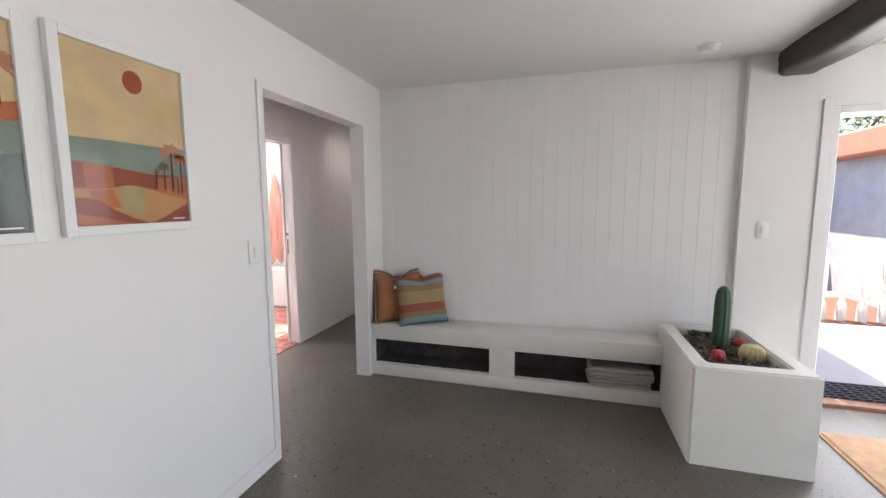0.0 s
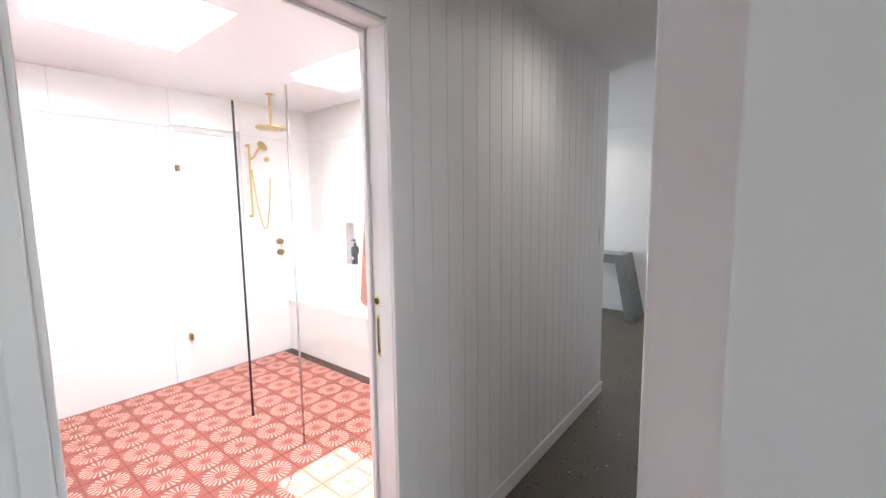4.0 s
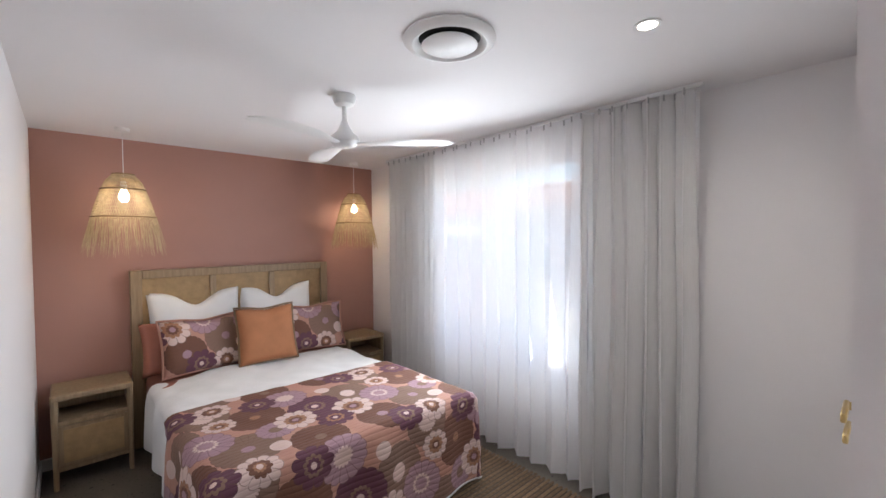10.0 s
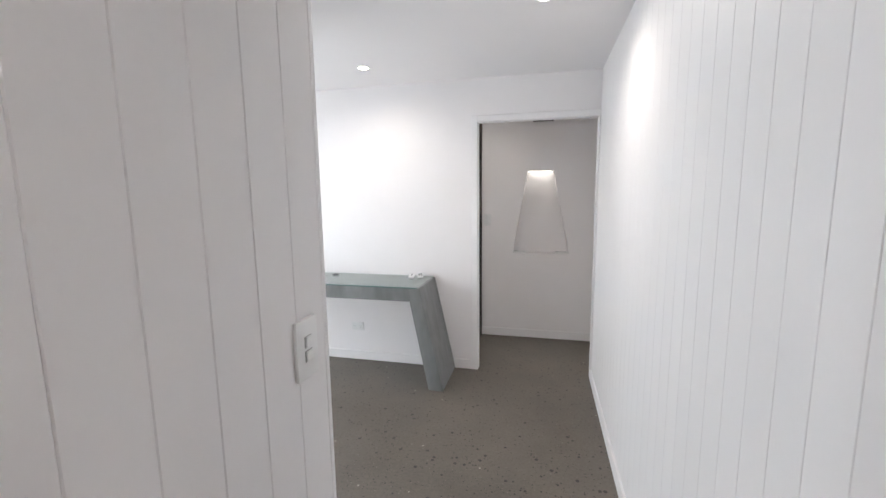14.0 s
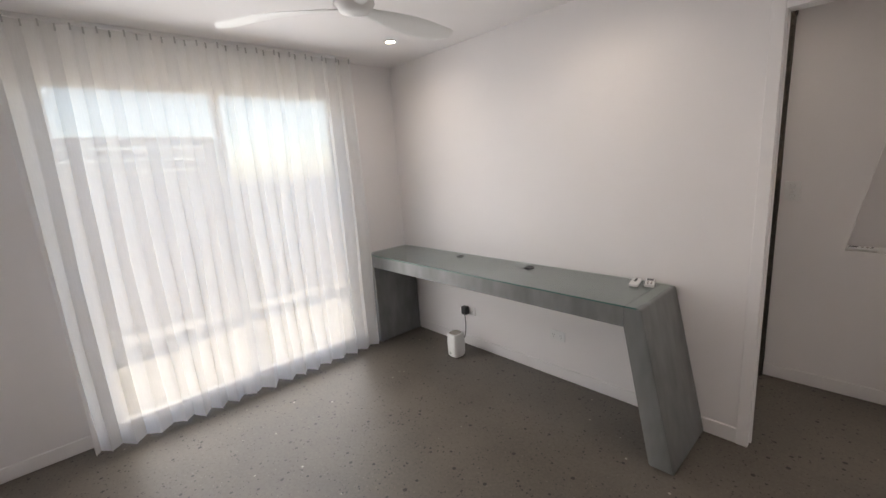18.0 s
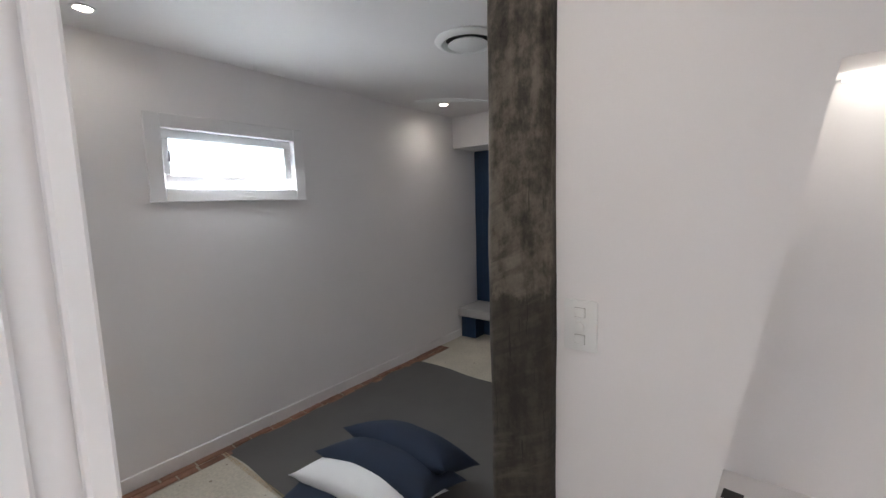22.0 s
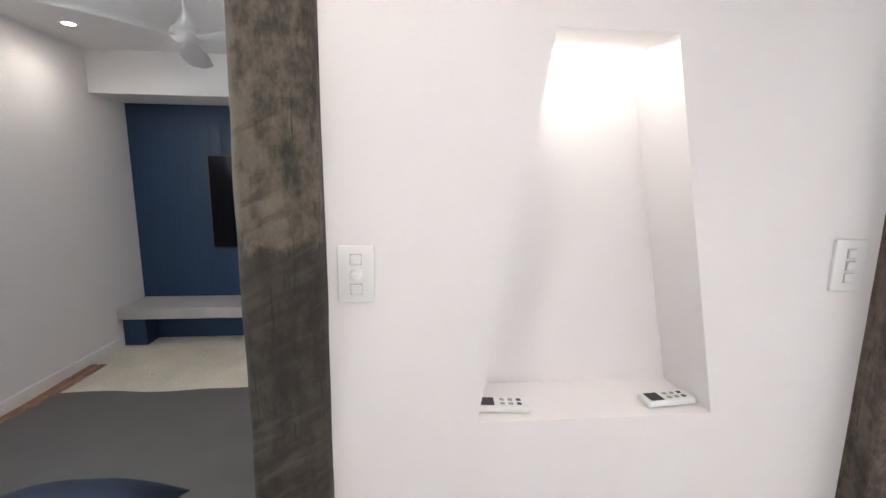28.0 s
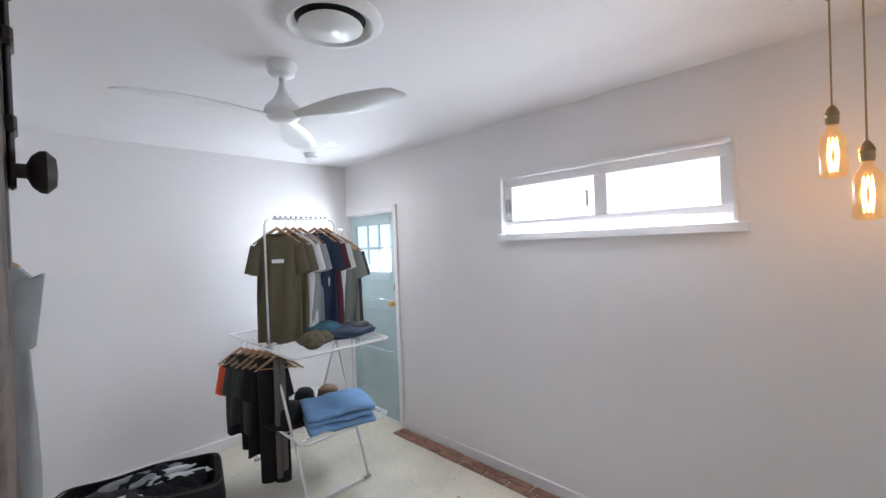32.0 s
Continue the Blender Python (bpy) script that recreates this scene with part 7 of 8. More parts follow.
part("back_plate", boxes((-0.012, -0.020, -0.085, 0.004, 0.020, 0.17), bevel=0.002), BLACK_IRON, bolt)
part("slide_bar", boxes((0.004, -0.008, -0.02, 0.009, 0.008, 0.16), bevel=0.002), BLACK_IRON, bolt)
for z in (0.025, 0.095, 0.14):
    part("guide", boxes((0.003, -0.017, z, 0.011, 0.017, z + 0.013), bevel=0.002), BLACK_IRON, bolt)
fan_switch = switch_plate("light_switch", "white light switch with a round fan dial beside the niche", (-0.914, 5.9, 1.23), 0, 2, 0.075, 0.118, 0.062)
bm = bmesh.new()
lathe(bm, ((0.0135, 0.0), (0.0135, -0.002), (0.011, -0.003), (0.0105, -0.012), (0.0085, -0.0135), (0.0005, -0.0135)), 24, axis="y")
part("dial", bm, PLASTIC, fan_switch, "round white dial", smooth=True, at=(0, -0.009, 0))
switch_plate("light_switch", "white three-rocker light switch beside the niche", (0.193, 5.9, 1.24), 0, 3, 0.08, 0.12)
for x, tn in ((-0.585, 84), (-0.17, 96)):
    remote("white remote control lying in the niche", (x, 5.955, 0.887), tn)
strip = thing("niche_light", "hidden warm light strip at the niche head", "light strip", (-0.388, 6.0, 1.718))
part("diffuser", boxes((-0.11, 0.03, -0.008, 0.11, 0.05, -0.001)), glow("niche_strip_glow", (1.0, 0.95, 0.85), 0.9), strip)
area_lamp("niche_strip_light", (-0.388, 5.932, 1.712), (-0.388, 6.03, 0.9), 0.23, 0.04, 0.026, (1.0, 0.93, 0.82))

# ---- media room ----
tv = thing("television", "large black flat television mounted on the blue wall", "television", (-1.825, 9.03, 1.23))
bm = bmesh.new()
box(bm, -0.745, -0.06, -0.42, 0.745, -0.025, 0.415, bevel=0.004)
part("case", bm, BLACK, tv, smooth=True)
part("screen", boxes((-0.735, -0.0625, -0.405, 0.735, -0.0595, 0.405)), SCREEN, tv)
part("wall_bracket", boxes((-0.2, -0.026, -0.2, 0.2, -0.0, 0.2)), BLACK, tv)
mb = thing("media_bench", "low pale cement bench along the blue wall", "bench", (0, 0, 0))
part("bench_top", boxes((-3.235, 8.62, 0.25, -0.555, 9.025, 0.345), bevel=0.006), PALE_CONC, mb)
part("support", boxes((-3.235, 8.68, 0.002, -3.05, 9.02, 0.25), bevel=0.003), BLUE, mb, "navy blue support")
part("recessed_back", boxes((-3.05, 8.86, 0.002, -0.555, 9.02, 0.25)), BLUE, mb, "navy blue recessed base")

rg = thing("floor_rug", "plain grey felt rug, one edge slightly ruffled", "rug", (-2.31, 6.94, 0))
bm = bmesh.new()


def rug_at(u, v):
    x, y = -0.87 + 1.74 * u, -0.90 + 1.80 * v
    e = min(u, 1 - u, v, 1 - v)
    wob = 0.018 * noise.noise((u * 3.1, v * 3.3, 5.0))
    return (x + (0.03 * noise.noise((v * 3, 1, 2)) if u in (0, 1) else 0), y + wob + (0.02 * noise.noise((u * 4, 7, 1))), (0.010 if e > 0 else 0.002) + 0.008 * max(0, noise.noise((u * 6, v * 6, 3.0))) + 0.012 * max(0.0, noise.noise((u * 2.2 + v * 1.4, v * 0.8, 8.0))) * min(1.0, e * 12) + 0.007 * math.exp(-((u - 0.9) / 0.012) ** 2) + (0.012 * max(0.0, noise.noise((v * 7, 3.0, 1.0))) if u < 0.04 else 0))


sheet(bm, 44, 44, rug_at)
part("cloth", bm, GREY_RUG, rg, smooth="all")
bm = bmesh.new()
rnd = random.Random(9)
for k in range(150):
    x = -0.86 + 1.72 * k / 150
    tube(bm, ((x, -0.90, 0.008), (x + rnd.uniform(-0.006, 0.006), -0.925, 0.004)), [0.002, 0.0012], 4)
tagged(part("fringe", bm, RAFFIA, rg, "short pale fringe"), kind="stuff")


def floor_cushion(label, x, y, z, w, h, t, mat, tilt, turn, name="floor_cushion"):
    c = thing(name, label, "cushion", (x, y, z), turn, group="cushions on the rug")
    bm = bmesh.new()
    pillow(bm, w, h, t, 0.0, 20, 0.13, 2.3)
    bmesh.ops.translate(bm, vec=(0, 0, -h / 2), verts=bm.verts)
    part("cover", bm, mat, c, smooth="all", turn=(-90 + tilt, 0, 0))
    return c


floor_cushion("navy linen cushion lying at the bottom of the pile", -2.12, 6.00, 0.08, 0.66, 0.42, 0.16, NAVY, 2, 10)
floor_cushion("white cushion lying between the navy ones", -2.09, 6.23, 0.15, 0.75, 0.36, 0.18, LINEN, -2, 3)
floor_cushion("navy linen cushion leaning on the white one", -2.05, 6.35, 0.19, 0.74, 0.34, 0.20, NAVY, -14, 3)
floor_cushion("navy linen cushion leaning at the back of the pile", -2.05, 6.51, 0.215, 0.70, 0.34, 0.20, NAVY, -24, 2)


def brick_strip(name, label, x0, x1, y0, y1, seed):
    t = thing(name, label, "brick edging", (0, 0, 0))
    part("mortar_bed", boxes((x0, y0, 0.0005, x1, y1, 0.0025)), MORTAR, t)
    rnd = random.Random(seed)
    meshes = []
    for k in range(5):
        bm = bmesh.new()
        box(bm, -0.5, -0.5, 0, 0.5, 0.5, 1, bevel=0.04)
        for v in bm.verts:
            v.co += Vector((rnd.uniform(-0.03, 0.03), rnd.uniform(-0.015, 0.015), rnd.uniform(-0.2, 0.1) * (v.co.z > 0.5)))
        me = bpy.data.meshes.new("brick")
        bm.to_mesh(me)
        bm.free()
        me.materials.append(BRICK)
        meshes.append(me)
    y = y0
    row = 0
    w = (x1 - x0)
    while y < y1 - 0.03:
        L = min(rnd.choice((0.21, 0.22, 0.19, 0.15, 0.11)), y1 - y)
        ob = part("brick", meshes[rnd.randrange(5)], None, t, at=(x0 + w * (row + 0.5) / 2 + rnd.uniform(-0.003, 0.003), y + L / 2, 0.001), turn=(0, 0, rnd.uniform(-1.5, 1.5)))
        ob.scale = (w / 2 - rnd.uniform(0.006, 0.014), L - rnd.uniform(0.007, 0.016), rnd.uniform(0.006, 0.01))
        y += L
        if row == 0 and y >= y1 - 0.03:
            row, y = 1, y0
    return t


brick_strip("brick_edging", "strip of recycled red-brown bricks set in the floor by the wall", -3.235, -3.12, 5.14, 8.29, 5)
ceiling_fan(-1.94, 7.45, 107, 2.155, 0.56, 9)
air_vent(-1.93, 6.98)
downlight(-2.95, 8.08, 1.05)
downlight(-2.98, 5.55, 0.36)
downlight(-0.82, 8.2, 1.5)
# This one is unseen, added overhead to brighten the niche wall.
downlight(-0.95, 5.30, 2.15)
window("window_5", "small high louvre window in white frame", "x", -3.315, 5.885, 6.70, 1.635, 1.97, 0.06, (), FROST, fw=0.05, foot=0.08)
w5 = thing("louvre_blades", "tilted frosted glass louvre blades", "louvre", (-3.29, 6.29, 1.818), kind="structure")
for k in range(2):
    g = part("blade", boxes((-0.004, -0.345, -0.05, 0.004, 0.345, 0.05)), FROST, w5, at=(0.006, 0, 0.05 - 0.1 * k), turn=(0, 14, 0))
    g.visible_shadow = False
part("lever", boxes((0.02, -0.375, -0.03, 0.035, -0.36, 0.03), bevel=0.002), CHROME, w5)
trim("trim_media_window", "wide white architrave round the high window", (-3.25, 5.805, 1.56, -3.235, 5.885, 2.05), (-3.25, 6.70, 1.56, -3.235, 6.78, 2.05), (-3.25, 5.885, 1.97, -3.235, 6.70, 2.05), (-3.25, 5.885, 1.56, -3.235, 6.70, 1.635), bevel=0.003)
outlet("power_socket", "white double power socket low on the wall", (-3.25, 5.40, 0.32), 90)

# ---- dressing room ----
brick_strip("brick_edging", "strip of recycled red-brown bricks set in the floor by the wall", 2.54, 2.665, 5.01, 8.25, 8)
ceiling_fan(1.207, 7.19, 53, 2.18, 0.54)
air_vent(1.19, 6.745)
downlight(2.09, 8.3, 3.6)
smoke_alarm(2.12, 8.68)
outlet("power_socket", "white double power socket low on the wall", (2.69, 5.35, 0.25), -90)
window("window_6", "wide high two-pane window in white frame", "x", 2.755, 5.83, 7.13, 1.645, 2.015, 0.06, (0.49,), GLARE_PANE, fw=0.055, wide=0.075, foot=0.085)
trim("trim_dressing_window", "white sill board and thin reveal of the high window", (2.672, 5.77, 1.60, 2.69, 7.17, 1.645), (2.68, 5.81, 1.645, 2.69, 5.83, 2.035), (2.68, 7.13, 1.645, 2.69, 7.15, 2.035), (2.68, 5.83, 2.015, 2.69, 7.13, 2.035), bevel=0.002)
wl = thing("window_catch", "white window catches on the frame", "catch", (2.72, 6.47, 1.83))
for y in (0.06, 0.62):
    part("catch", boxes((-0.012, y, -0.05, 0.0, y + 0.02, 0.05), bevel=0.004), CHROME, wl)

d3 = thing("door_3", "pale aqua panelled door with six glass panes", "door", (2.735, 8.68, 0), kind="structure")
part("stile", boxes((-0.02, -0.365, 0.01, 0.02, -0.27, 1.9), bevel=0.003), STEEL_BLUE, d3)
part("stile", boxes((-0.02, 0.27, 0.01, 0.02, 0.365, 1.9), bevel=0.003), STEEL_BLUE, d3)
for z0, z1 in ((0.01, 0.2), (0.55, 0.63), (1.0, 1.1), (1.28, 1.36), (1.8, 1.9)):
    part("rail", boxes((-0.02, -0.27, z0, 0.02, 0.27, z1), bevel=0.003), STEEL_BLUE, d3)
for z0, z1 in ((0.2, 0.55), (0.63, 1.0), (1.1, 1.28)):
    part("panel", boxes((-0.008, -0.27, z0, 0.008, 0.27, z1)), STEEL_BLUE, d3)
for y in (-0.09, 0.09):
    part("glazing_bar", boxes((-0.012, y - 0.01, 1.36, 0.012, y + 0.01, 1.8)), STEEL_BLUE, d3)
part("glazing_bar", boxes((-0.012, -0.27, 1.57, 0.012, 0.27, 1.59)), STEEL_BLUE, d3)
for y0, y1 in ((-0.27, -0.1), (-0.08, 0.08), (0.1, 0.27)):
    for z0, z1 in ((1.36, 1.57), (1.59, 1.8)):
        g = part("pane", boxes((-0.003, y0, z0, 0.003, y1, z1)), FROST, d3)
        g.visible_shadow = False
bm = bmesh.new()
lathe(bm, ((0.03, 0.0), (0.03, -0.006), (0.01, -0.01), (0.01, -0.03), (0.027, -0.04), (0.03, -0.055), (0.02, -0.068), (0.001, -0.07)), 20, axis="x")
part("door_knob", bm, BRASS, d3, "round brass knob", smooth=True, at=(-0.02, -0.315, 1.08))
part("lock", boxes((-0.026, -0.325, 1.2, -0.02, -0.305, 1.25)), BRONZE, d3)
trim("trim_dressing_door", "thin white strip beside the aqua door", (2.672, 8.265, 0, 2.69, 8.31, 1.96), (2.672, 8.31, 1.91, 2.69, 9.06, 1.96), bevel=0.003)


def filament_lamp(x, y, drop, watts):
    t = thing("pendant_lamp", "brass pendant with a lit amber filament bulb", "pendant lamp", (x, y, H), group="filament pendants")
    bm = bmesh.new()
    lathe(bm, ((0.052, 0.0), (0.052, -0.008), (0.046, -0.018), (0.012, -0.026), (0.009, -0.045), (0.004, -0.05)), 28)
    part("ceiling_rose", bm, BRONZE, t, smooth=True)
    bm = bmesh.new()
    tube(bm, ((0, 0, -0.02), (0, 0, -drop)), 0.0028, 6)
    part("cord", bm, BRONZE, t)
    bm = bmesh.new()
    lathe(bm, ((0.004, -drop + 0.005), (0.012, -drop - 0.005), (0.018, -drop - 0.02), (0.02, -drop - 0.028), (0.017, -drop - 0.034), (0.019, -drop - 0.04), (0.017, -drop - 0.06), (0.012, -drop - 0.062)), 18)
    part("lamp_holder", bm, BRONZE, t, smooth=True)
    bm = bmesh.new()
    lathe(bm, ((0.013, -drop - 0.06), (0.016, -drop - 0.075), (0.032, -drop - 0.10), (0.037, -drop - 0.12), (0.037, -drop - 0.225), (0.033, -drop - 0.235), (0.002, -drop - 0.24)), 22, close=False)
    g = part("glass_bulb", bm, AMBER, t, smooth="all")
    g.visible_shadow = False
    bm = bmesh.new()
    for k in range(6):
        a = 2 * math.pi * k / 6
        tube(bm, ((0.011 * math.cos(a), 0.011 * math.sin(a), -drop - 0.105), (0.014 * math.cos(a + 0.5), 0.014 * math.sin(a + 0.5), -drop - 0.16), (0.010 * math.cos(a + 1.0), 0.010 * math.sin(a + 1.0), -drop - 0.215)), 0.002, 5)
    part("filament", bm, FILAMENT, t)
    d = bpy.data.lights.new("filament_glow", "POINT")
    d.energy, d.color, d.shadow_soft_size = watts, (1.0, 0.55, 0.2), 0.04
    lo = new("filament_glow", d)
    lo.location = (x, y, H - drop - 0.16)
    return t


AMBER = glass("amber_glass", (1.0, 0.86, 0.62))
FILAMENT = glow("glowing_filament", (1.0, 0.52, 0.16), 5.0)
filament_lamp(2.305, 5.487, 0.40, 0.2)
filament_lamp(2.225, 5.41, 0.545, 0.2)

# Drying rack of white tube.
WIRE = plain("white_coated_tube", (0.75, 0.75, 0.75), 0.35, vary=0.03, relief=0.02)
rack = thing("drying_rack", "white tubular drying rack with two wire shelves and a top rail", "drying rack", (1.795, 8.25, 0))


def bar(name, pts, r=0.008, mat=None, seg=8):
    bm = bmesh.new()
    tube(bm, pts, r, seg)
    return part(name, bm, mat or WIRE, rack, smooth="all")


for sx in (-1, 1):
    bar("upright", ((sx * 0.265, 0, 0.93), (sx * 0.265, 0, 1.76), (sx * 0.25, 0, 1.795), (sx * 0.21, 0, 1.81)))
bar("top_rail", ((-0.215, 0, 1.81), (0.215, 0, 1.81)))
for k in range(11):
    bm = bmesh.new()
    lathe(bm, ((0.003, 0.0), (0.006, 0.004), (0.006, 0.012), (0.002, 0.016)), 8)
    part("rail_peg", bm, BLACK, rack, "small black peg", at=(-0.19 + 0.038 * k, 0, 1.816))
bar("side_arm", ((0.265, 0, 1.74), (0.36, 0.06, 1.74)))
for sx in (-1, 1):
    bar("leg", ((sx * 0.245, 0.03, 0.97), (sx * 0.22, -0.40, 0.012)), 0.009)
    bar("leg", ((sx * 0.245, -0.03, 0.97), (sx * 0.22, 0.43, 0.012)), 0.009)
for y in (-0.40, 0.43):
    bar("foot_bar", ((-0.22, y, 0.012), (0.22, y, 0.012)), 0.009)
    for sx in (-1, 1):
        bar("foot_cap", ((sx * 0.18, y, 0.012), (sx * 0.235, y, 0.012)), 0.0115, PALE_CONC)


def wire_shelf(z, y0, y1, x0, x1, n):
    pts = [(x0 + 0.03, y0, z), (x1 - 0.03, y0, z), (x1, y0 + 0.03, z), (x1, y1 - 0.03, z), (x1 - 0.03, y1, z), (x0 + 0.03, y1, z), (x0, y1 - 0.03, z), (x0, y0 + 0.03, z)]
    bm = bmesh.new()
    tube(bm, pts, 0.008, 8, closed=True)
    fr = part("shelf_frame", bm, WIRE, rack, smooth="all")
    for k in range(n):
        y = y0 + (y1 - y0) * (k + 1) / (n + 1)
        bm = bmesh.new()
        tube(bm, ((x0, y, z), (x1, y, z)), 0.0035, 6)
        part("wire", bm, WIRE, fr)


wire_shelf(0.955, -0.50, 0.0, -0.33, 0.37, 8)
wire_shelf(0.965, 0.02, 0.58, -0.33, 0.37, 8)
wire_shelf(0.415, -0.46, 0.02, -0.27, 0.37, 8)
wire_shelf(0.415, 0.05, 0.45, -0.27, 0.3, 6)


def cloth_mat(name, colour):
    return plain(name, colour, 0.9, vary=0.12, scale=10, grain=260, relief=0.3, distance=0.002)


OLIVE, WHITE_T, GREY_T, NAVY_T = cloth_mat("olive_jersey", (0.115, 0.098, 0.06)), cloth_mat("white_jersey", (0.6, 0.6, 0.61)), cloth_mat("grey_jersey", (0.27, 0.28, 0.29)), cloth_mat("dark_navy_jersey", (0.018, 0.034, 0.068))
MAROON, SAGE, BLACK_T, DENIM = cloth_mat("maroon_jersey", (0.075, 0.018, 0.028)), cloth_mat("sage_jersey", (0.17, 0.19, 0.17)), cloth_mat("black_cloth", (0.007, 0.007, 0.009)), cloth_mat("sky_blue_towelling", (0.17, 0.31, 0.52))
CHARCOAL, TEAL, HIVIS, BROWN_T = cloth_mat("charcoal_cloth", (0.04, 0.042, 0.04)), cloth_mat("teal_print_cloth", (0.04, 0.13, 0.19)), cloth_mat("orange_safety_cloth", (0.75, 0.10, 0.03)), cloth_mat("brown_felt", (0.20, 0.115, 0.075))
HANGER = wood("pale_hanger_wood", (0.42, 0.26, 0.13), (0.30, 0.17, 0.08), 0.45, (10, 10, 3), 4.0, 0.1)


def hanger(at, turn, group="clothes hangers", wide=0.155):
    t = thing("clothes_hanger", "pale wooden clothes hanger with a steel hook", "hanger", at, turn, group)
    bm = bmesh.new()
    tube(bm, [(x, 0, -0.062 - 0.68 * abs(x)) for x in [wide * (-1 + 0.2 * k) for k in range(11)]], [0.005, 0.007, 0.009, 0.01, 0.011, 0.012, 0.011, 0.01, 0.009, 0.007, 0.005], 8)
    part("shoulder_bar", bm, HANGER, t, smooth="all")
    bm = bmesh.new()
    tube(bm, ((-0.8 * wide, 0, -0.062 - 0.6 * wide), (0.8 * wide, 0, -0.062 - 0.6 * wide)), 0.004, 6)
    part("cross_bar", bm, HANGER, t)
    bm = bmesh.new()
    tube(bm, [(0, 0, -0.062), (0, 0, -0.03), (0.008, 0, -0.02), (0.018, 0, -0.008), (0.014, 0, 0.007), (0, 0, 0.0115), (-0.011, 0, 0.006)], 0.0017, 6)
    part("hook", bm, CHROME, t)
    return t


def tshirt(label, at, turn, mat, L=0.66, w=0.46, seed=0.0, logo=False, splay=0.04, cuff=None):
    """A shirt hanging from its shoulders; origin at the rail."""
    t = thing("t_shirt", label, "shirt", at, turn, group="hung clothes")

    k = w / 0.40

    def half(s):
        """Half the shirt's width, from the neck down over the shoulder and the armpit to the hem."""
        if s < 0.09:
            return 0.062 + (0.178 * k - 0.062) * (s / 0.09)
        if s < 0.24:
            return 0.178 * k - 0.026 * k * ((s - 0.09) / 0.15)
        return 0.152 * k + 0.018 * k * math.sin((s - 0.24) * 2.6)

    def at_(u, v):
        a = 2 * math.pi * u
        s = (1 - v) ** 1.5
        c, sn = math.cos(a), math.sin(a)
        z = -0.102 - 0.062 * min(1.0, s / 0.09) - 0.03 * math.exp(-(a - 1.5 * math.pi) ** 2 * 3) * max(0.0, 1 - s / 0.09) - L * max(0.0, s - 0.05)
        x = half(s) * math.copysign(abs(c) ** 0.65, c)
        drape = min(1.0, s * 2.2)
        y = (0.016 + 0.026 * drape) * sn + 0.019 * drape * math.sin(x * 58 + seed + 3.0 * s) + 0.04 * s * noise.noise((x * 6 + seed, z * 3, seed))
        return (x + 0.012 * s * noise.noise((z * 4, seed, 1.0)), y, z + 0.012 * s * math.sin(x * 20 + seed))
    bm = bmesh.new()
    sheet(bm, 48, 26, at_, close_u=True)
    part("body", bm, mat, t, smooth="all")
    for sx in (-1, 1):
        bm = bmesh.new()

        def sl(u, v, sx=sx):
            a = 2 * math.pi * u
            p = Vector((0.150 * k + splay * k * v, -0.186 - 0.19 * v))
            across = Vector((0.94, 0.24)) * (0.050 + 0.012 * v) * math.cos(a)
            return (sx * (p.x + across.x * k), (0.02 + 0.012 * v) * math.sin(a) + 0.01 * v * noise.noise((a, v * 2, seed)), p.y + across.y + 0.008 * noise.noise((a * 2, v * 3, seed + 4)))
        sheet(bm, 20, 8, sl, close_u=True)
        part("sleeve", bm, cuff if cuff and sx < 0 else mat, t, smooth="all")
    bm = bmesh.new()
    tube(bm, [(0.066 * math.cos(a), -0.022 + 0.024 * math.sin(a) * 0.5, -0.104 - 0.032 * max(0.0, -math.sin(a))) for a in [2 * math.pi * k / 28 for k in range(28)]], 0.005, 6, closed=True)
    part("collar", bm, mat, t, smooth="all")
    if logo:
        part("chest_print", boxes((-0.035, -0.062, -0.30, 0.04, -0.052, -0.275)), LINEN, t, "small white printed bar")
    return t


SHIRTS = (("olive green t-shirt with a small white chest print on a hanger", OLIVE, True), ("olive green t-shirt on a hanger", OLIVE, False), ("white t-shirt on a hanger", WHITE_T, False), ("pale grey t-shirt on a hanger", GREY_T, False), ("navy t-shirt on a hanger", NAVY_T, False), ("maroon t-shirt on a hanger", MAROON, False), ("white t-shirt on a hanger", WHITE_T, False), ("sage grey t-shirt on a hanger", SAGE, False), ("sage grey t-shirt on a hanger", SAGE, False), ("brown-grey t-shirt on a hanger", CHARCOAL, False))
for k, (lab, mt, lg) in enumerate(SHIRTS):
    x = (1.615, 1.68, 1.735, 1.785, 1.895, 1.945, 1.99, 2.065, 2.105, 2.145)[k]
    y = 8.25 if k < 7 else 8.255 + 0.018 * (k - 7)
    tn = -27 - 4 * (k % 3)
    z = 1.806 if k < 7 else 1.736
    hanger((x, y, z), tn)
    tshirt(lab, (x, y, z), tn, mt, 0.73 if mt is OLIVE else 0.64 + 0.04 * ((k * 7) % 3), 0.345, k * 1.7, lg)


def trousers(label, at, turn, mat, L, w, seed, kind="trousers"):
    """Trousers or a jacket folded over a hanger: a long flat fold."""
    t = thing("hung_" + kind, label, kind, at, turn, group="hung clothes")
    for side in (-1, 1):
        def at_(u, v, side=side):
            s = 1 - v
            a = 2 * math.pi * u
            x = w / 2 * (1 - 0.1 * s) * math.copysign(abs(math.cos(a)) ** 0.6, math.cos(a)) * (0.55 if kind == "trousers" else 0.5) + side * w * 0.2
            y = (0.018 + 0.012 * s) * math.sin(a) + 0.02 * s * noise.noise((x * 8 + seed, s * 4, seed + side))
            return (x, y + side * 0.008, -0.09 - (L + 0.05 * noise.noise((seed, side, 3.0))) * s)
        bm = bmesh.new()
        sheet(bm, 24, 18, at_, close_u=True)
        part("leg" if kind == "trousers" else "panel", bm, mat, t, smooth="all")
    return t


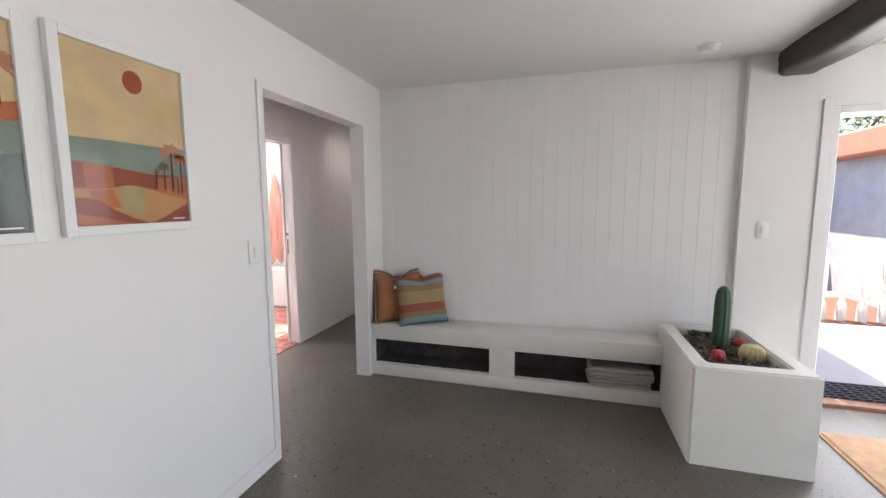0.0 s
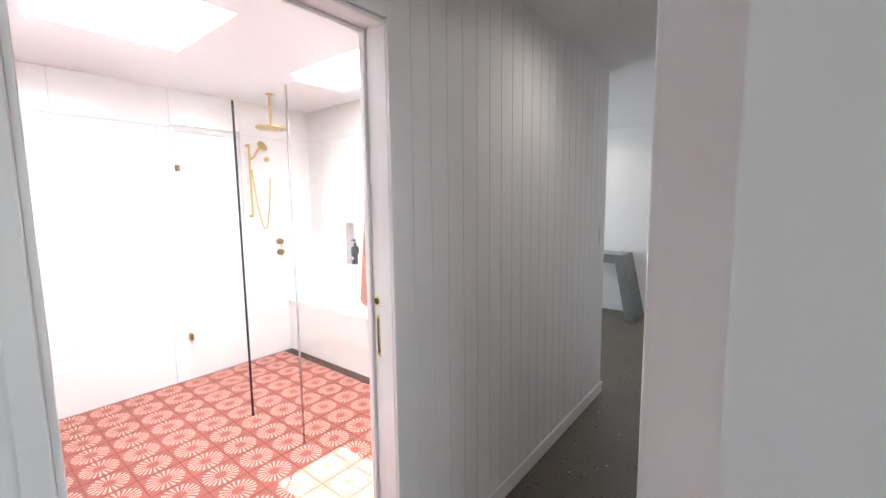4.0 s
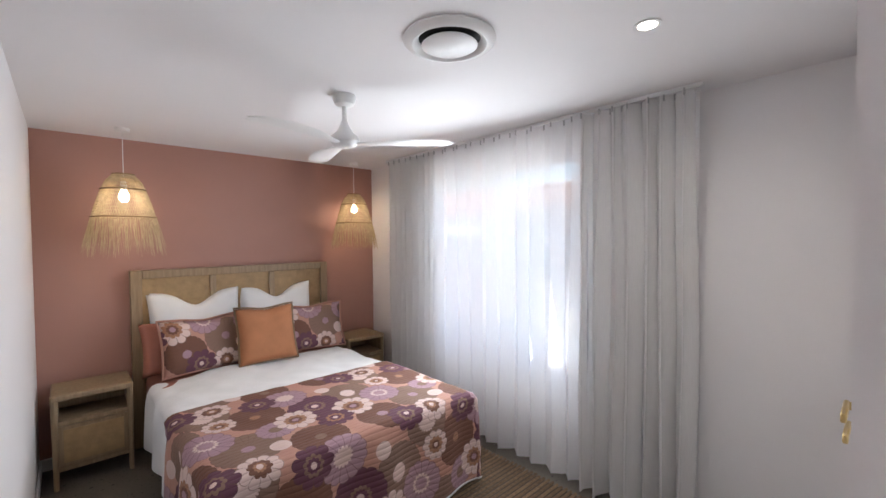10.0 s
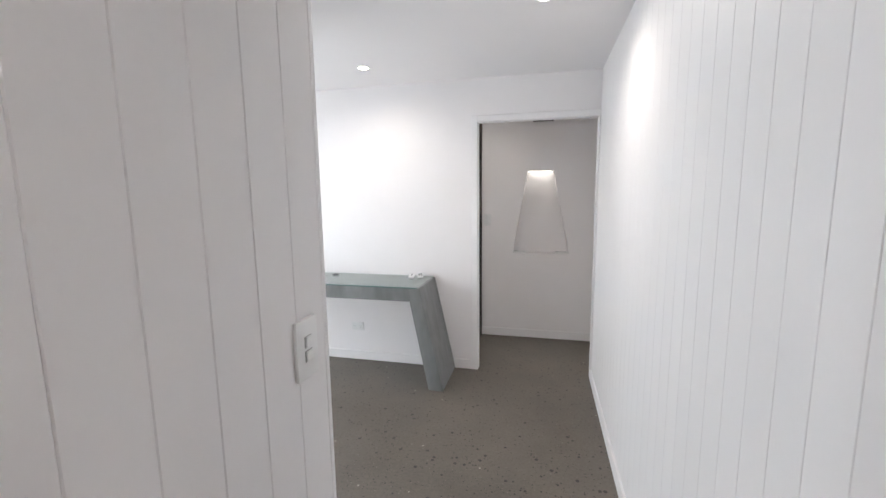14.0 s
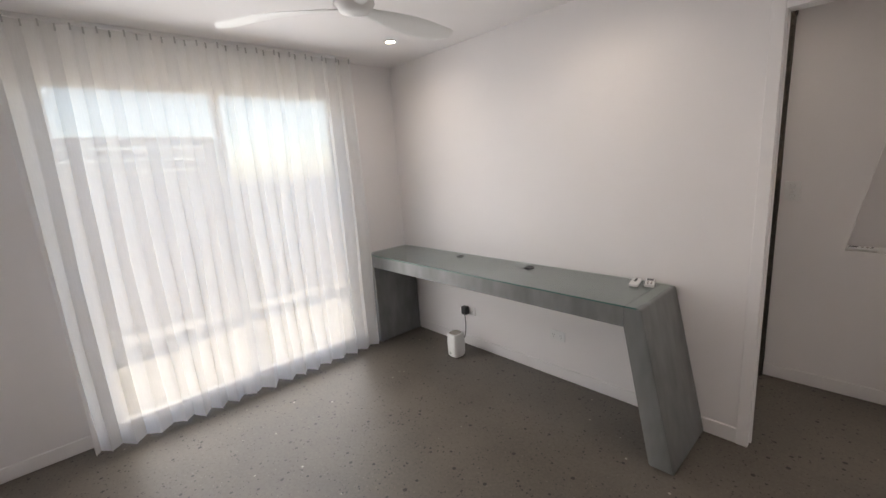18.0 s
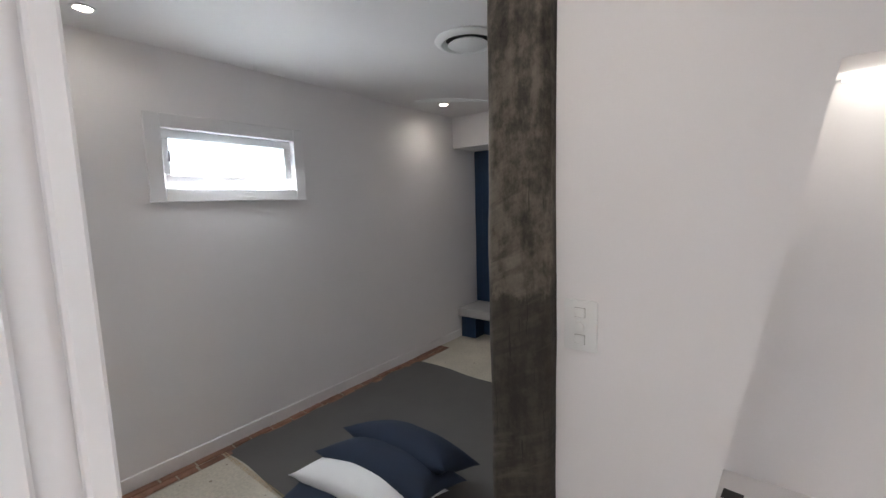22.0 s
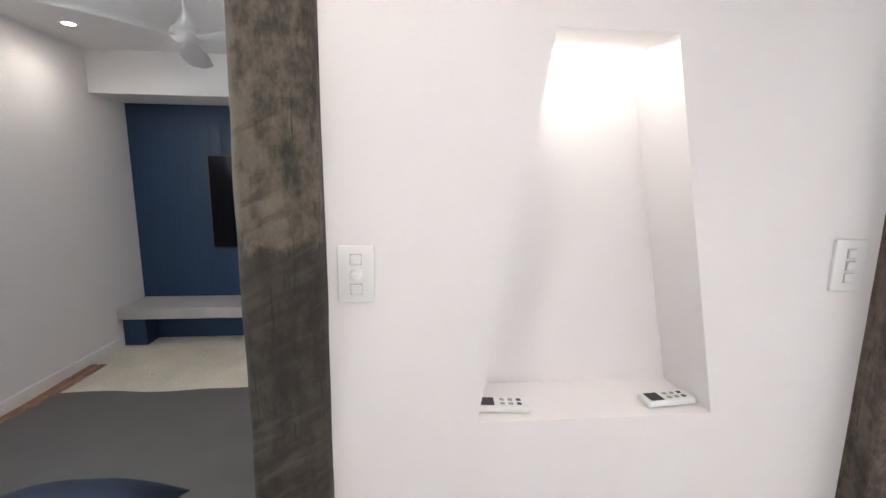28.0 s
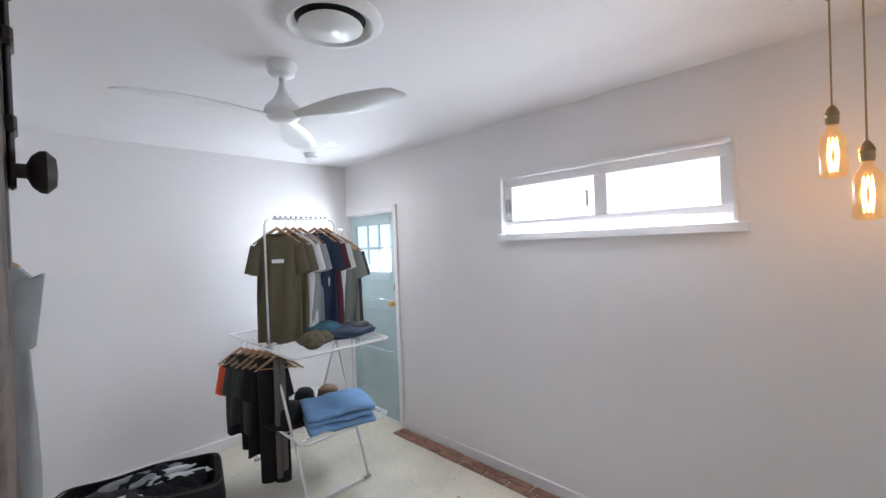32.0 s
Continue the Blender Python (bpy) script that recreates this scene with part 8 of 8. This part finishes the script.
GREY_DRILL = cloth_mat("grey_drill_cloth", (0.13, 0.125, 0.115))
LOWER = (("black shirt with an orange sleeve on a hanger", BLACK_T, 0.52, "shirt"), ("charcoal shirt on a hanger", CHARCOAL, 0.44, "shirt"), ("black trousers folded on a hanger", BLACK_T, 0.66, "trousers"), ("charcoal shirt on a hanger", CHARCOAL, 0.46, "shirt"), ("black shirt on a hanger", BLACK_T, 0.62, "shirt"), ("black trousers folded on a hanger", BLACK_T, 0.84, "trousers"), ("grey trousers folded on a hanger", GREY_DRILL, 0.76, "trousers"))
for k, (lab, mt, L, kd) in enumerate(LOWER):
    x, y, tn = 1.455 + 0.017 * k, 8.56 - 0.066 * k, -34 - 5 * (k % 3)
    hanger((x, y, 0.965), tn)
    if kd == "shirt":
        tshirt(lab, (x, y, 0.965), tn, mt, L, 0.29, k * 2.1, cuff=HIVIS if k == 0 else None)
    else:
        trousers(lab, (x, y, 0.965), tn, mt, L, 0.21 if mt is BLACK_T else 0.075, k * 2.1, kd)

folded("folded_towel", "sky blue towel folded on the lower shelf", "towel", (1.855, 7.97, 0.425), -18, 0.44, 0.40, 3, 0.047, DENIM, 12, loose=0.02)
cl = thing("clothes_pile", "heap of dark folded clothes on the upper shelf", "clothes", (1.97, 7.98, 0.966))
for k, (mt, dx, dy, w, d, h, sd) in enumerate(((NAVY_T, 0, 0, 0.40, 0.30, 0.07, 1.0), (CHARCOAL, 0.12, 0.06, 0.22, 0.22, 0.08, 2.0), (TEAL, -0.10, 0.12, 0.26, 0.2, 0.10, 3.0), (NAVY_T, -0.02, 0.26, 0.3, 0.2, 0.12, 5.0), (OLIVE, -0.27, -0.06, 0.24, 0.16, 0.09, 6.5), (OLIVE, -0.33, -0.14, 0.13, 0.12, 0.1, 7.5))):
    bm = bmesh.new()
    bmesh.ops.create_uvsphere(bm, u_segments=28, v_segments=16, radius=1)
    for v in bm.verts:
        q = 1 + 0.25 * noise.noise(v.co * 1.8 + Vector((sd, 0, 0))) + 0.1 * noise.noise(v.co * 5 + Vector((0, sd, 0)))
        v.co = Vector((v.co.x * w / 2 * q + dx, v.co.y * d / 2 * q + dy, max(0.0, (v.co.z * 0.5 + 0.5)) * h * q))
    part("garment", bm, mt, cl, smooth="all")
for lab, x, y, mt, s in (("black felt hat on the lower shelf", 1.625, 8.19, BLACK_T, 1.0), ("black cap on the lower shelf", 1.83, 8.38, BLACK_T, 0.75), ("brown cap on the lower shelf", 1.98, 8.30, BROWN_T, 0.8)):
    t = thing("hat", lab, "hat", (x, y, 0.424), group="hats on the rack")
    bm = bmesh.new()
    lathe(bm, ((0.10 * s, 0.0), (0.10 * s, 0.05), (0.09 * s, 0.10), (0.06 * s, 0.125), (0.001, 0.13)), 24)
    part("crown", bm, mt, t, smooth="all")
    bm = bmesh.new()
    if s == 1.0:
        lathe(bm, ((0.10, 0.004), (0.15, 0.001), (0.165, 0.006), (0.15, 0.008), (0.10, 0.012)), 28, close=False)
    else:
        lathe(bm, ((0.09 * s, 0.004), (0.13 * s, 0.001), (0.13 * s, 0.005), (0.09 * s, 0.012)), 28, close=False)
    part("brim", bm, mt, t, smooth="all")

# Open suitcase on the floor.
sc_ = thing("suitcase", "open black soft suitcase full of dark clothes on the floor", "suitcase", (0.83, 8.42, 0), -14)
bm = bmesh.new()


def bag_at(u, v):
    """A soft rounded bag: up the outside, over the rim and down the inside."""
    a = 2 * math.pi * u
    c, sn = math.cos(a), math.sin(a)
    r = (abs(c) ** 5 + abs(sn) ** 5) ** -0.2
    out = v < 0.5
    h = min(1.0, v * 2.2) if out else max(0.0, (1 - v) * 2.2)
    k = 1.0 + 0.03 * math.sin(math.pi * h) - (0.0 if out else 0.07)
    sag = 0.03 * noise.noise((c * 1.5, sn * 1.5, 3.0))
    return (0.41 * c * r * k + 0.008 * noise.noise((c * 3, sn * 3, h * 3)), 0.26 * sn * r * k, 0.004 + (0.0 if out else 0.014) + (0.225 + sag) * min(1.0, h))


sheet(bm, 56, 16, bag_at, close_u=True)
part("shell", bm, BLACK_T, sc_, smooth="all")
part("base", boxes((-0.39, -0.24, 0.003, 0.39, 0.24, 0.012), bevel=0.004), BLACK_T, sc_)
bm = bmesh.new()
tube(bm, [tuple(Vector(bag_at(k / 56, 0.48)) + Vector((0, 0, 0.004))) for k in range(56)], 0.007, 6, closed=True)
part("zip_edge", bm, CHARCOAL, sc_, smooth="all")
cp = thing("clothes_pile", "heap of black and white clothes in the suitcase", "clothes", (0.83, 8.42, 0.022), -14)
rnd = random.Random(21)
for k in range(20):
    mt = (BLACK_T, BLACK_T, CHARCOAL, WHITE_T, BLACK_T, NAVY_T, BLACK_T, GREY_T)[k % 8]
    pale = mt in (WHITE_T, GREY_T)
    bm = bmesh.new()
    bmesh.ops.create_uvsphere(bm, u_segments=26, v_segments=14, radius=1)
    sd = k * 1.9
    w, d, h = (rnd.uniform(0.26, 0.4), rnd.uniform(0.12, 0.2), rnd.uniform(0.16, 0.24)) if not pale else (rnd.uniform(0.24, 0.34), 0.05, 0.05)
    dx, dy, yaw = rnd.uniform(-0.19, 0.19), rnd.uniform(-0.12, 0.12), rnd.uniform(-0.6, 0.6)
    for v in bm.verts:
        q = 1 + 0.3 * noise.noise(v.co * 1.7 + Vector((sd, 0, 0))) + 0.16 * noise.noise(v.co * 4.5 + Vector((0, sd, 0)))
        px, py = v.co.x * w / 2 * q, v.co.y * d / 2 * q
        v.co = Vector((px * math.cos(yaw) - py * math.sin(yaw) + dx, px * math.sin(yaw) + py * math.cos(yaw) + dy, (0.19 if pale else 0.0) + (v.co.z * 0.5 + 0.5) * h * q))
    part("garment", bm, mt, cp, smooth="all")

# Shirts that hang by the dark post.
rail = thing("clothes_rail", "steel clothes rail fixed behind the post", "clothes rail", (0.258, 7.15, 1.72))
bm = bmesh.new()
tube(bm, ((0, -0.42, 0), (0, 0.45, 0)), 0.012, 12)
part("rail", bm, CHROME, rail, smooth=True)
for y in (-0.42, 0.45):
    part("bracket", boxes((-0.198, y - 0.01, -0.01, 0.01, y + 0.01, 0.012)), CHROME, rail)
for k, (lab, mt) in enumerate((("grey shirt on the rail by the post", GREY_T), ("white shirt on the rail by the post", WHITE_T), ("pale grey shirt on the rail by the post", GREY_T))):
    hanger((0.258, 6.98 + 0.09 * k, 1.72), 4 - 5 * k, wide=0.13)
    tshirt(lab, (0.258, 6.98 + 0.09 * k, 1.72), 4 - 5 * k, mt, 0.66 + 0.03 * k, 0.365 + 0.005 * k, k * 3.1, splay=-0.035)

# ---- outdoors ----
gd = thing("door_4", "white aluminium garden door frame standing open", "door", (0, 0, 0), kind="structure")
for it in ((3.42, -0.06, 0.0, 3.465, 0.12, 2.04), (5.255, -0.06, 0.0, 5.3, 0.12, 2.04), (3.465, -0.06, 1.995, 5.255, 0.12, 2.04)):
    part("door_frame", boxes(it, bevel=0.003), GLOSS, gd)
g = part("glass_leaf", boxes((4.4, 0.02, 0.05, 5.25, 0.03, 1.99)), GLASS, gd)
g.visible_shadow = False
trim("trim_garden_door", "thin white strip beside the garden door", (3.37, -0.065, 0, 3.42, -0.05, 2.09), (3.42, -0.065, 2.04, 5.35, -0.05, 2.09), bevel=0.003)
solid("threshold", "red brick door threshold", "threshold", BRICK, (3.465, 0.062, -0.1, 5.255, 0.16, 0.03), bevel=0.004)
lg = window("window_7", "wide living room glazing", "x", 6.05, -5.2, -1.2, 0.0, 2.2, 0.06, (0.25, 0.5, 0.75))
MATM = plain("coir_orange_mat", (0.46, 0.28, 0.165), 0.95, vary=0.25, scale=14, grain=180, relief=0.6, distance=0.003)
mat1 = thing("door_mat", "woven orange-brown mat inside the garden door", "door mat", (3.95, -0.62, 0))
bm = bmesh.new()
box(bm, -0.58, -0.32, 0.001, 0.58, 0.26, 0.014, bevel=0.005)
part("mat", bm, MATM, mat1)
part("border", boxes((-0.60, -0.34, 0.0008, 0.60, 0.28, 0.008)), MATM, mat1)
mat2 = thing("door_mat", "dark rubber grid mat on the terrace", "door mat", (4.0, 0.42, -0.03))
for k in range(9):
    part("strip", boxes((-0.4, -0.2 + 0.048 * k, 0, 0.4, -0.18 + 0.048 * k, 0.012)), BLACK, mat2)
for k in range(12):
    part("cross_strip", boxes((-0.4 + 0.07 * k, -0.2, 0.001, -0.38 + 0.07 * k, 0.205, 0.01)), BLACK, mat2)
solid("pavement", "pale concrete terrace outside the garden door", "terrace", plain("terrace_concrete", (0.5, 0.46, 0.44), 0.85, vary=0.1, scale=2, grain=60, relief=0.3), (2.9, 0.165, -0.2, 6.5, 2.6, -0.03))
PALE = plain("pale_cream_paint", (0.78, 0.76, 0.68), 0.7, vary=0.1, grain=60)
fence = thing("picket_fence", "pale cream picket fence beyond the terrace", "fence", (0, 3.1, -0.16))
for k in range(30):
    x = 3.1 + 0.22 * k
    bm = bmesh.new()
    lathe(bm, ((0.05, 0.0), (0.055, 0.1), (0.05, 0.28), (0.03, 0.33), (0.03, 0.4), (0.045, 0.45), (0.045, 0.9), (0.03, 0.98), (0.001, 1.02)), 10)
    part("picket", bm, PALE, fence, smooth=True, at=(x, 0, 0))
for z in (0.35, 0.8):
    part("rail", boxes((3.0, 0.03, z, 9.7, 0.06, z + 0.07)), PALE, fence)
solid("garden_bed", "red-brown mulch bed beyond the terrace", "garden bed", plain("bark_mulch", (0.17, 0.07, 0.045), 0.95, vary=0.5, scale=30, grain=90, relief=0.9, distance=0.02), (2.9, 2.6, -0.16, 12, 5.0, -0.1))
car = thing("parked_van", "white van parked beyond the fence", "van", (6.6, 6.4, -0.16))
WHITE_CAR = plain("white_car_paint", (0.8, 0.8, 0.8), 0.2, vary=0.02, relief=0.0, coat=0.5)
bm = bmesh.new()
box(bm, -2.3, -0.9, 0.3, 2.3, 0.9, 1.95, bevel=0.16, segments=3)
part("body", bm, WHITE_CAR, car, smooth=True)
part("window", boxes((-0.9, -0.912, 1.1, 2.1, -0.9, 1.65)), SCREEN, car)
part("bumper_strip", boxes((-2.25, -0.93, 0.42, 2.25, -0.9, 0.52), bevel=0.01), PALE_CONC, car)
for x in (-1.5, 1.5):
    bm = bmesh.new()
    lathe(bm, ((0.2, -0.1), (0.31, -0.09), (0.33, -0.05), (0.33, 0.05), (0.31, 0.09), (0.2, 0.1)), 24, axis="y")
    w = part("wheel", bm, BLACK, car, smooth=True, at=(x, -0.82, 0.33))
    bm = bmesh.new()
    lathe(bm, ((0.19, -0.105), (0.17, -0.115), (0.06, -0.11), (0.001, -0.115)), 20, axis="y")
    part("rim", bm, CHROME, w, smooth=True)

LEAF = plain("tree_leaf", (0.075, 0.11, 0.03), 0.6, vary=0.35, scale=3, grain=30, relief=0.0)
BARK = wood("tree_bark", (0.17, 0.13, 0.1), (0.06, 0.045, 0.035), 0.9, (6, 6, 1), 4, 0.8, 0.02)


def tree(x, y, h, r, seed):
    t = thing("tree", "leafy green tree beyond the fence", "tree", (x, y, -0.16), group="garden trees")
    rnd = random.Random(seed)
    bm = bmesh.new()
    pts = [(0.1 * math.sin(k), 0.1 * math.cos(k * 1.3), h * 0.62 * k / 6) for k in range(7)]
    tube(bm, pts, [0.16, 0.13, 0.11, 0.10, 0.08, 0.06, 0.04], 8)
    for k in range(7):
        a, z = rnd.uniform(0, 6.28), h * rnd.uniform(0.3, 0.6)
        tube(bm, ((0, 0, z), (0.5 * r * math.cos(a), 0.5 * r * math.sin(a), z + 0.15 * h), (0.85 * r * math.cos(a), 0.85 * r * math.sin(a), z + 0.25 * h)), [0.05, 0.035, 0.01], 6)
    part("trunk", bm, BARK, t, smooth="all")
    verts, faces = [], []
    for k in range(60):
        a, q, zz = rnd.uniform(0, 6.28), rnd.random() ** 0.5, rnd.uniform(0.36, 1.0)
        rr = r * q * (1.1 - abs(zz - 0.6))
        cx, cy, cz = rr * math.cos(a), rr * math.sin(a), h * zz
        for j in range(55):
            p = Vector((rnd.gauss(0, 0.28), rnd.gauss(0, 0.28), rnd.gauss(0, 0.2))) + Vector((cx, cy, cz))
            d1 = Vector((rnd.uniform(-1, 1), rnd.uniform(-1, 1), rnd.uniform(-1, 1))).normalized()
            d2 = d1.orthogonal().normalized()
            L, w = rnd.uniform(0.07, 0.14), rnd.uniform(0.025, 0.05)
            n = len(verts)
            verts += [tuple(p - d1 * L), tuple(p + d2 * w), tuple(p + d1 * L), tuple(p - d2 * w)]
            faces.append((n, n + 1, n + 2, n + 3))
    me = bpy.data.meshes.new("crown")
    me.from_pydata(verts, [], faces)
    me.materials.append(LEAF)
    tagged(part("crown", me, None, t), kind="stuff")


tree(5.5, 10.5, 5.0, 2.2, 2)
tree(8.5, 9.5, 4.6, 2.4, 5)
tree(11.5, 11.0, 5.4, 2.4, 7)

# The neighbour's brick house and tiled roof beyond the study, and the red roof beyond the bedroom.
BRICKWALL = plain("pinkish_brick_wall", (0.42, 0.30, 0.25), 0.9, vary=0.15, scale=6, grain=40, relief=0.3)
ROOF = plain("weathered_roof_tile", (0.30, 0.235, 0.21), 0.85, vary=0.2, scale=5, grain=40, relief=0.3)
REDROOF = plain("orange_red_roof", (0.42, 0.17, 0.10), 0.7, vary=0.12, scale=4, grain=40, relief=0.2)
nh = thing("neighbour_house", "pink-brown brick house with a grey-brown tiled roof next door", "house", (-8.6, -2.6, -0.16))
part("wall", boxes((-3, -3.0, 0, 0, 1.55, 2.35)), BRICKWALL, nh)
for k in range(9):
    part("roof_course", boxes((-0.2 - 0.34 * k, -3.3, 2.35 + 0.13 * k, 0.2 - 0.34 * k, 1.8, 2.42 + 0.13 * k)), ROOF, nh)
for y in (-2.2, -0.4):
    wn_ = part("window", boxes((0.0, y, 0.9, 0.03, y + 1.0, 2.0)), GLOSS, nh)
    part("pane", boxes((0.03, y + 0.06, 0.96, 0.035, y + 0.94, 1.94)), SCREEN, wn_)
sf = thing("slat_fence", "horizontal timber slat fence outside the study, its tall end a stand-in for a house roof", "fence", (-6.0, 3.4, -0.16))
FENCE = wood("weathered_fence_wood", (0.56, 0.46, 0.39), (0.40, 0.32, 0.27), 0.85, (12, 1, 12), 3, 0.3)
for k in range(17):
    # The taller section stands in for the neighbour's house wall and roof.
    part("slat", boxes((-0.012, -2.6, 0.1 + 0.125 * k, 0.012, 0.66, 0.1 + 0.125 * k + 0.103), bevel=0.003), FENCE, sf)
for k in range(12):
    part("slat", boxes((-0.012, 0.68, 0.1 + 0.13 * k, 0.012, 3.2, 0.1 + 0.13 * k + 0.106), bevel=0.003), FENCE, sf)
for y, top in ((-2.5, 2.2), (-0.6, 2.2), (0.62, 2.2), (1.9, 1.65), (3.1, 1.65)):
    part("fence_post", boxes((-0.08, y, 0, -0.012, y + 0.08, top)), FENCE, sf)
eh = thing("outbuilding", "pale grey outbuilding with an orange-red roof edge beyond the bedroom", "house", (6.2, 3.6, -0.16))
part("wall", boxes((0, -1.0, 0, 2.5, 4.5, 2.25)), plain("pale_grey_weatherboard", (0.40, 0.42, 0.45), 0.7, vary=0.15, scale=4, grain=40), eh)
part("roof", boxes((-0.35, -1.3, 2.25, 2.8, 4.8, 2.62), bevel=0.03), REDROOF, eh)
# Out of view; added so that no sun strikes the study curtain.
solid("eave_west", "unseen white board added to keep sun off the west windows", "eave", CEIL, (-4.35, -2.5, 2.5, -3.76, 9.2, 2.58))
solid("eave_east", "white eave board over the bedroom window", "eave", CEIL, (3.01, 0.16, 2.5, 3.6, 9.2, 2.58))
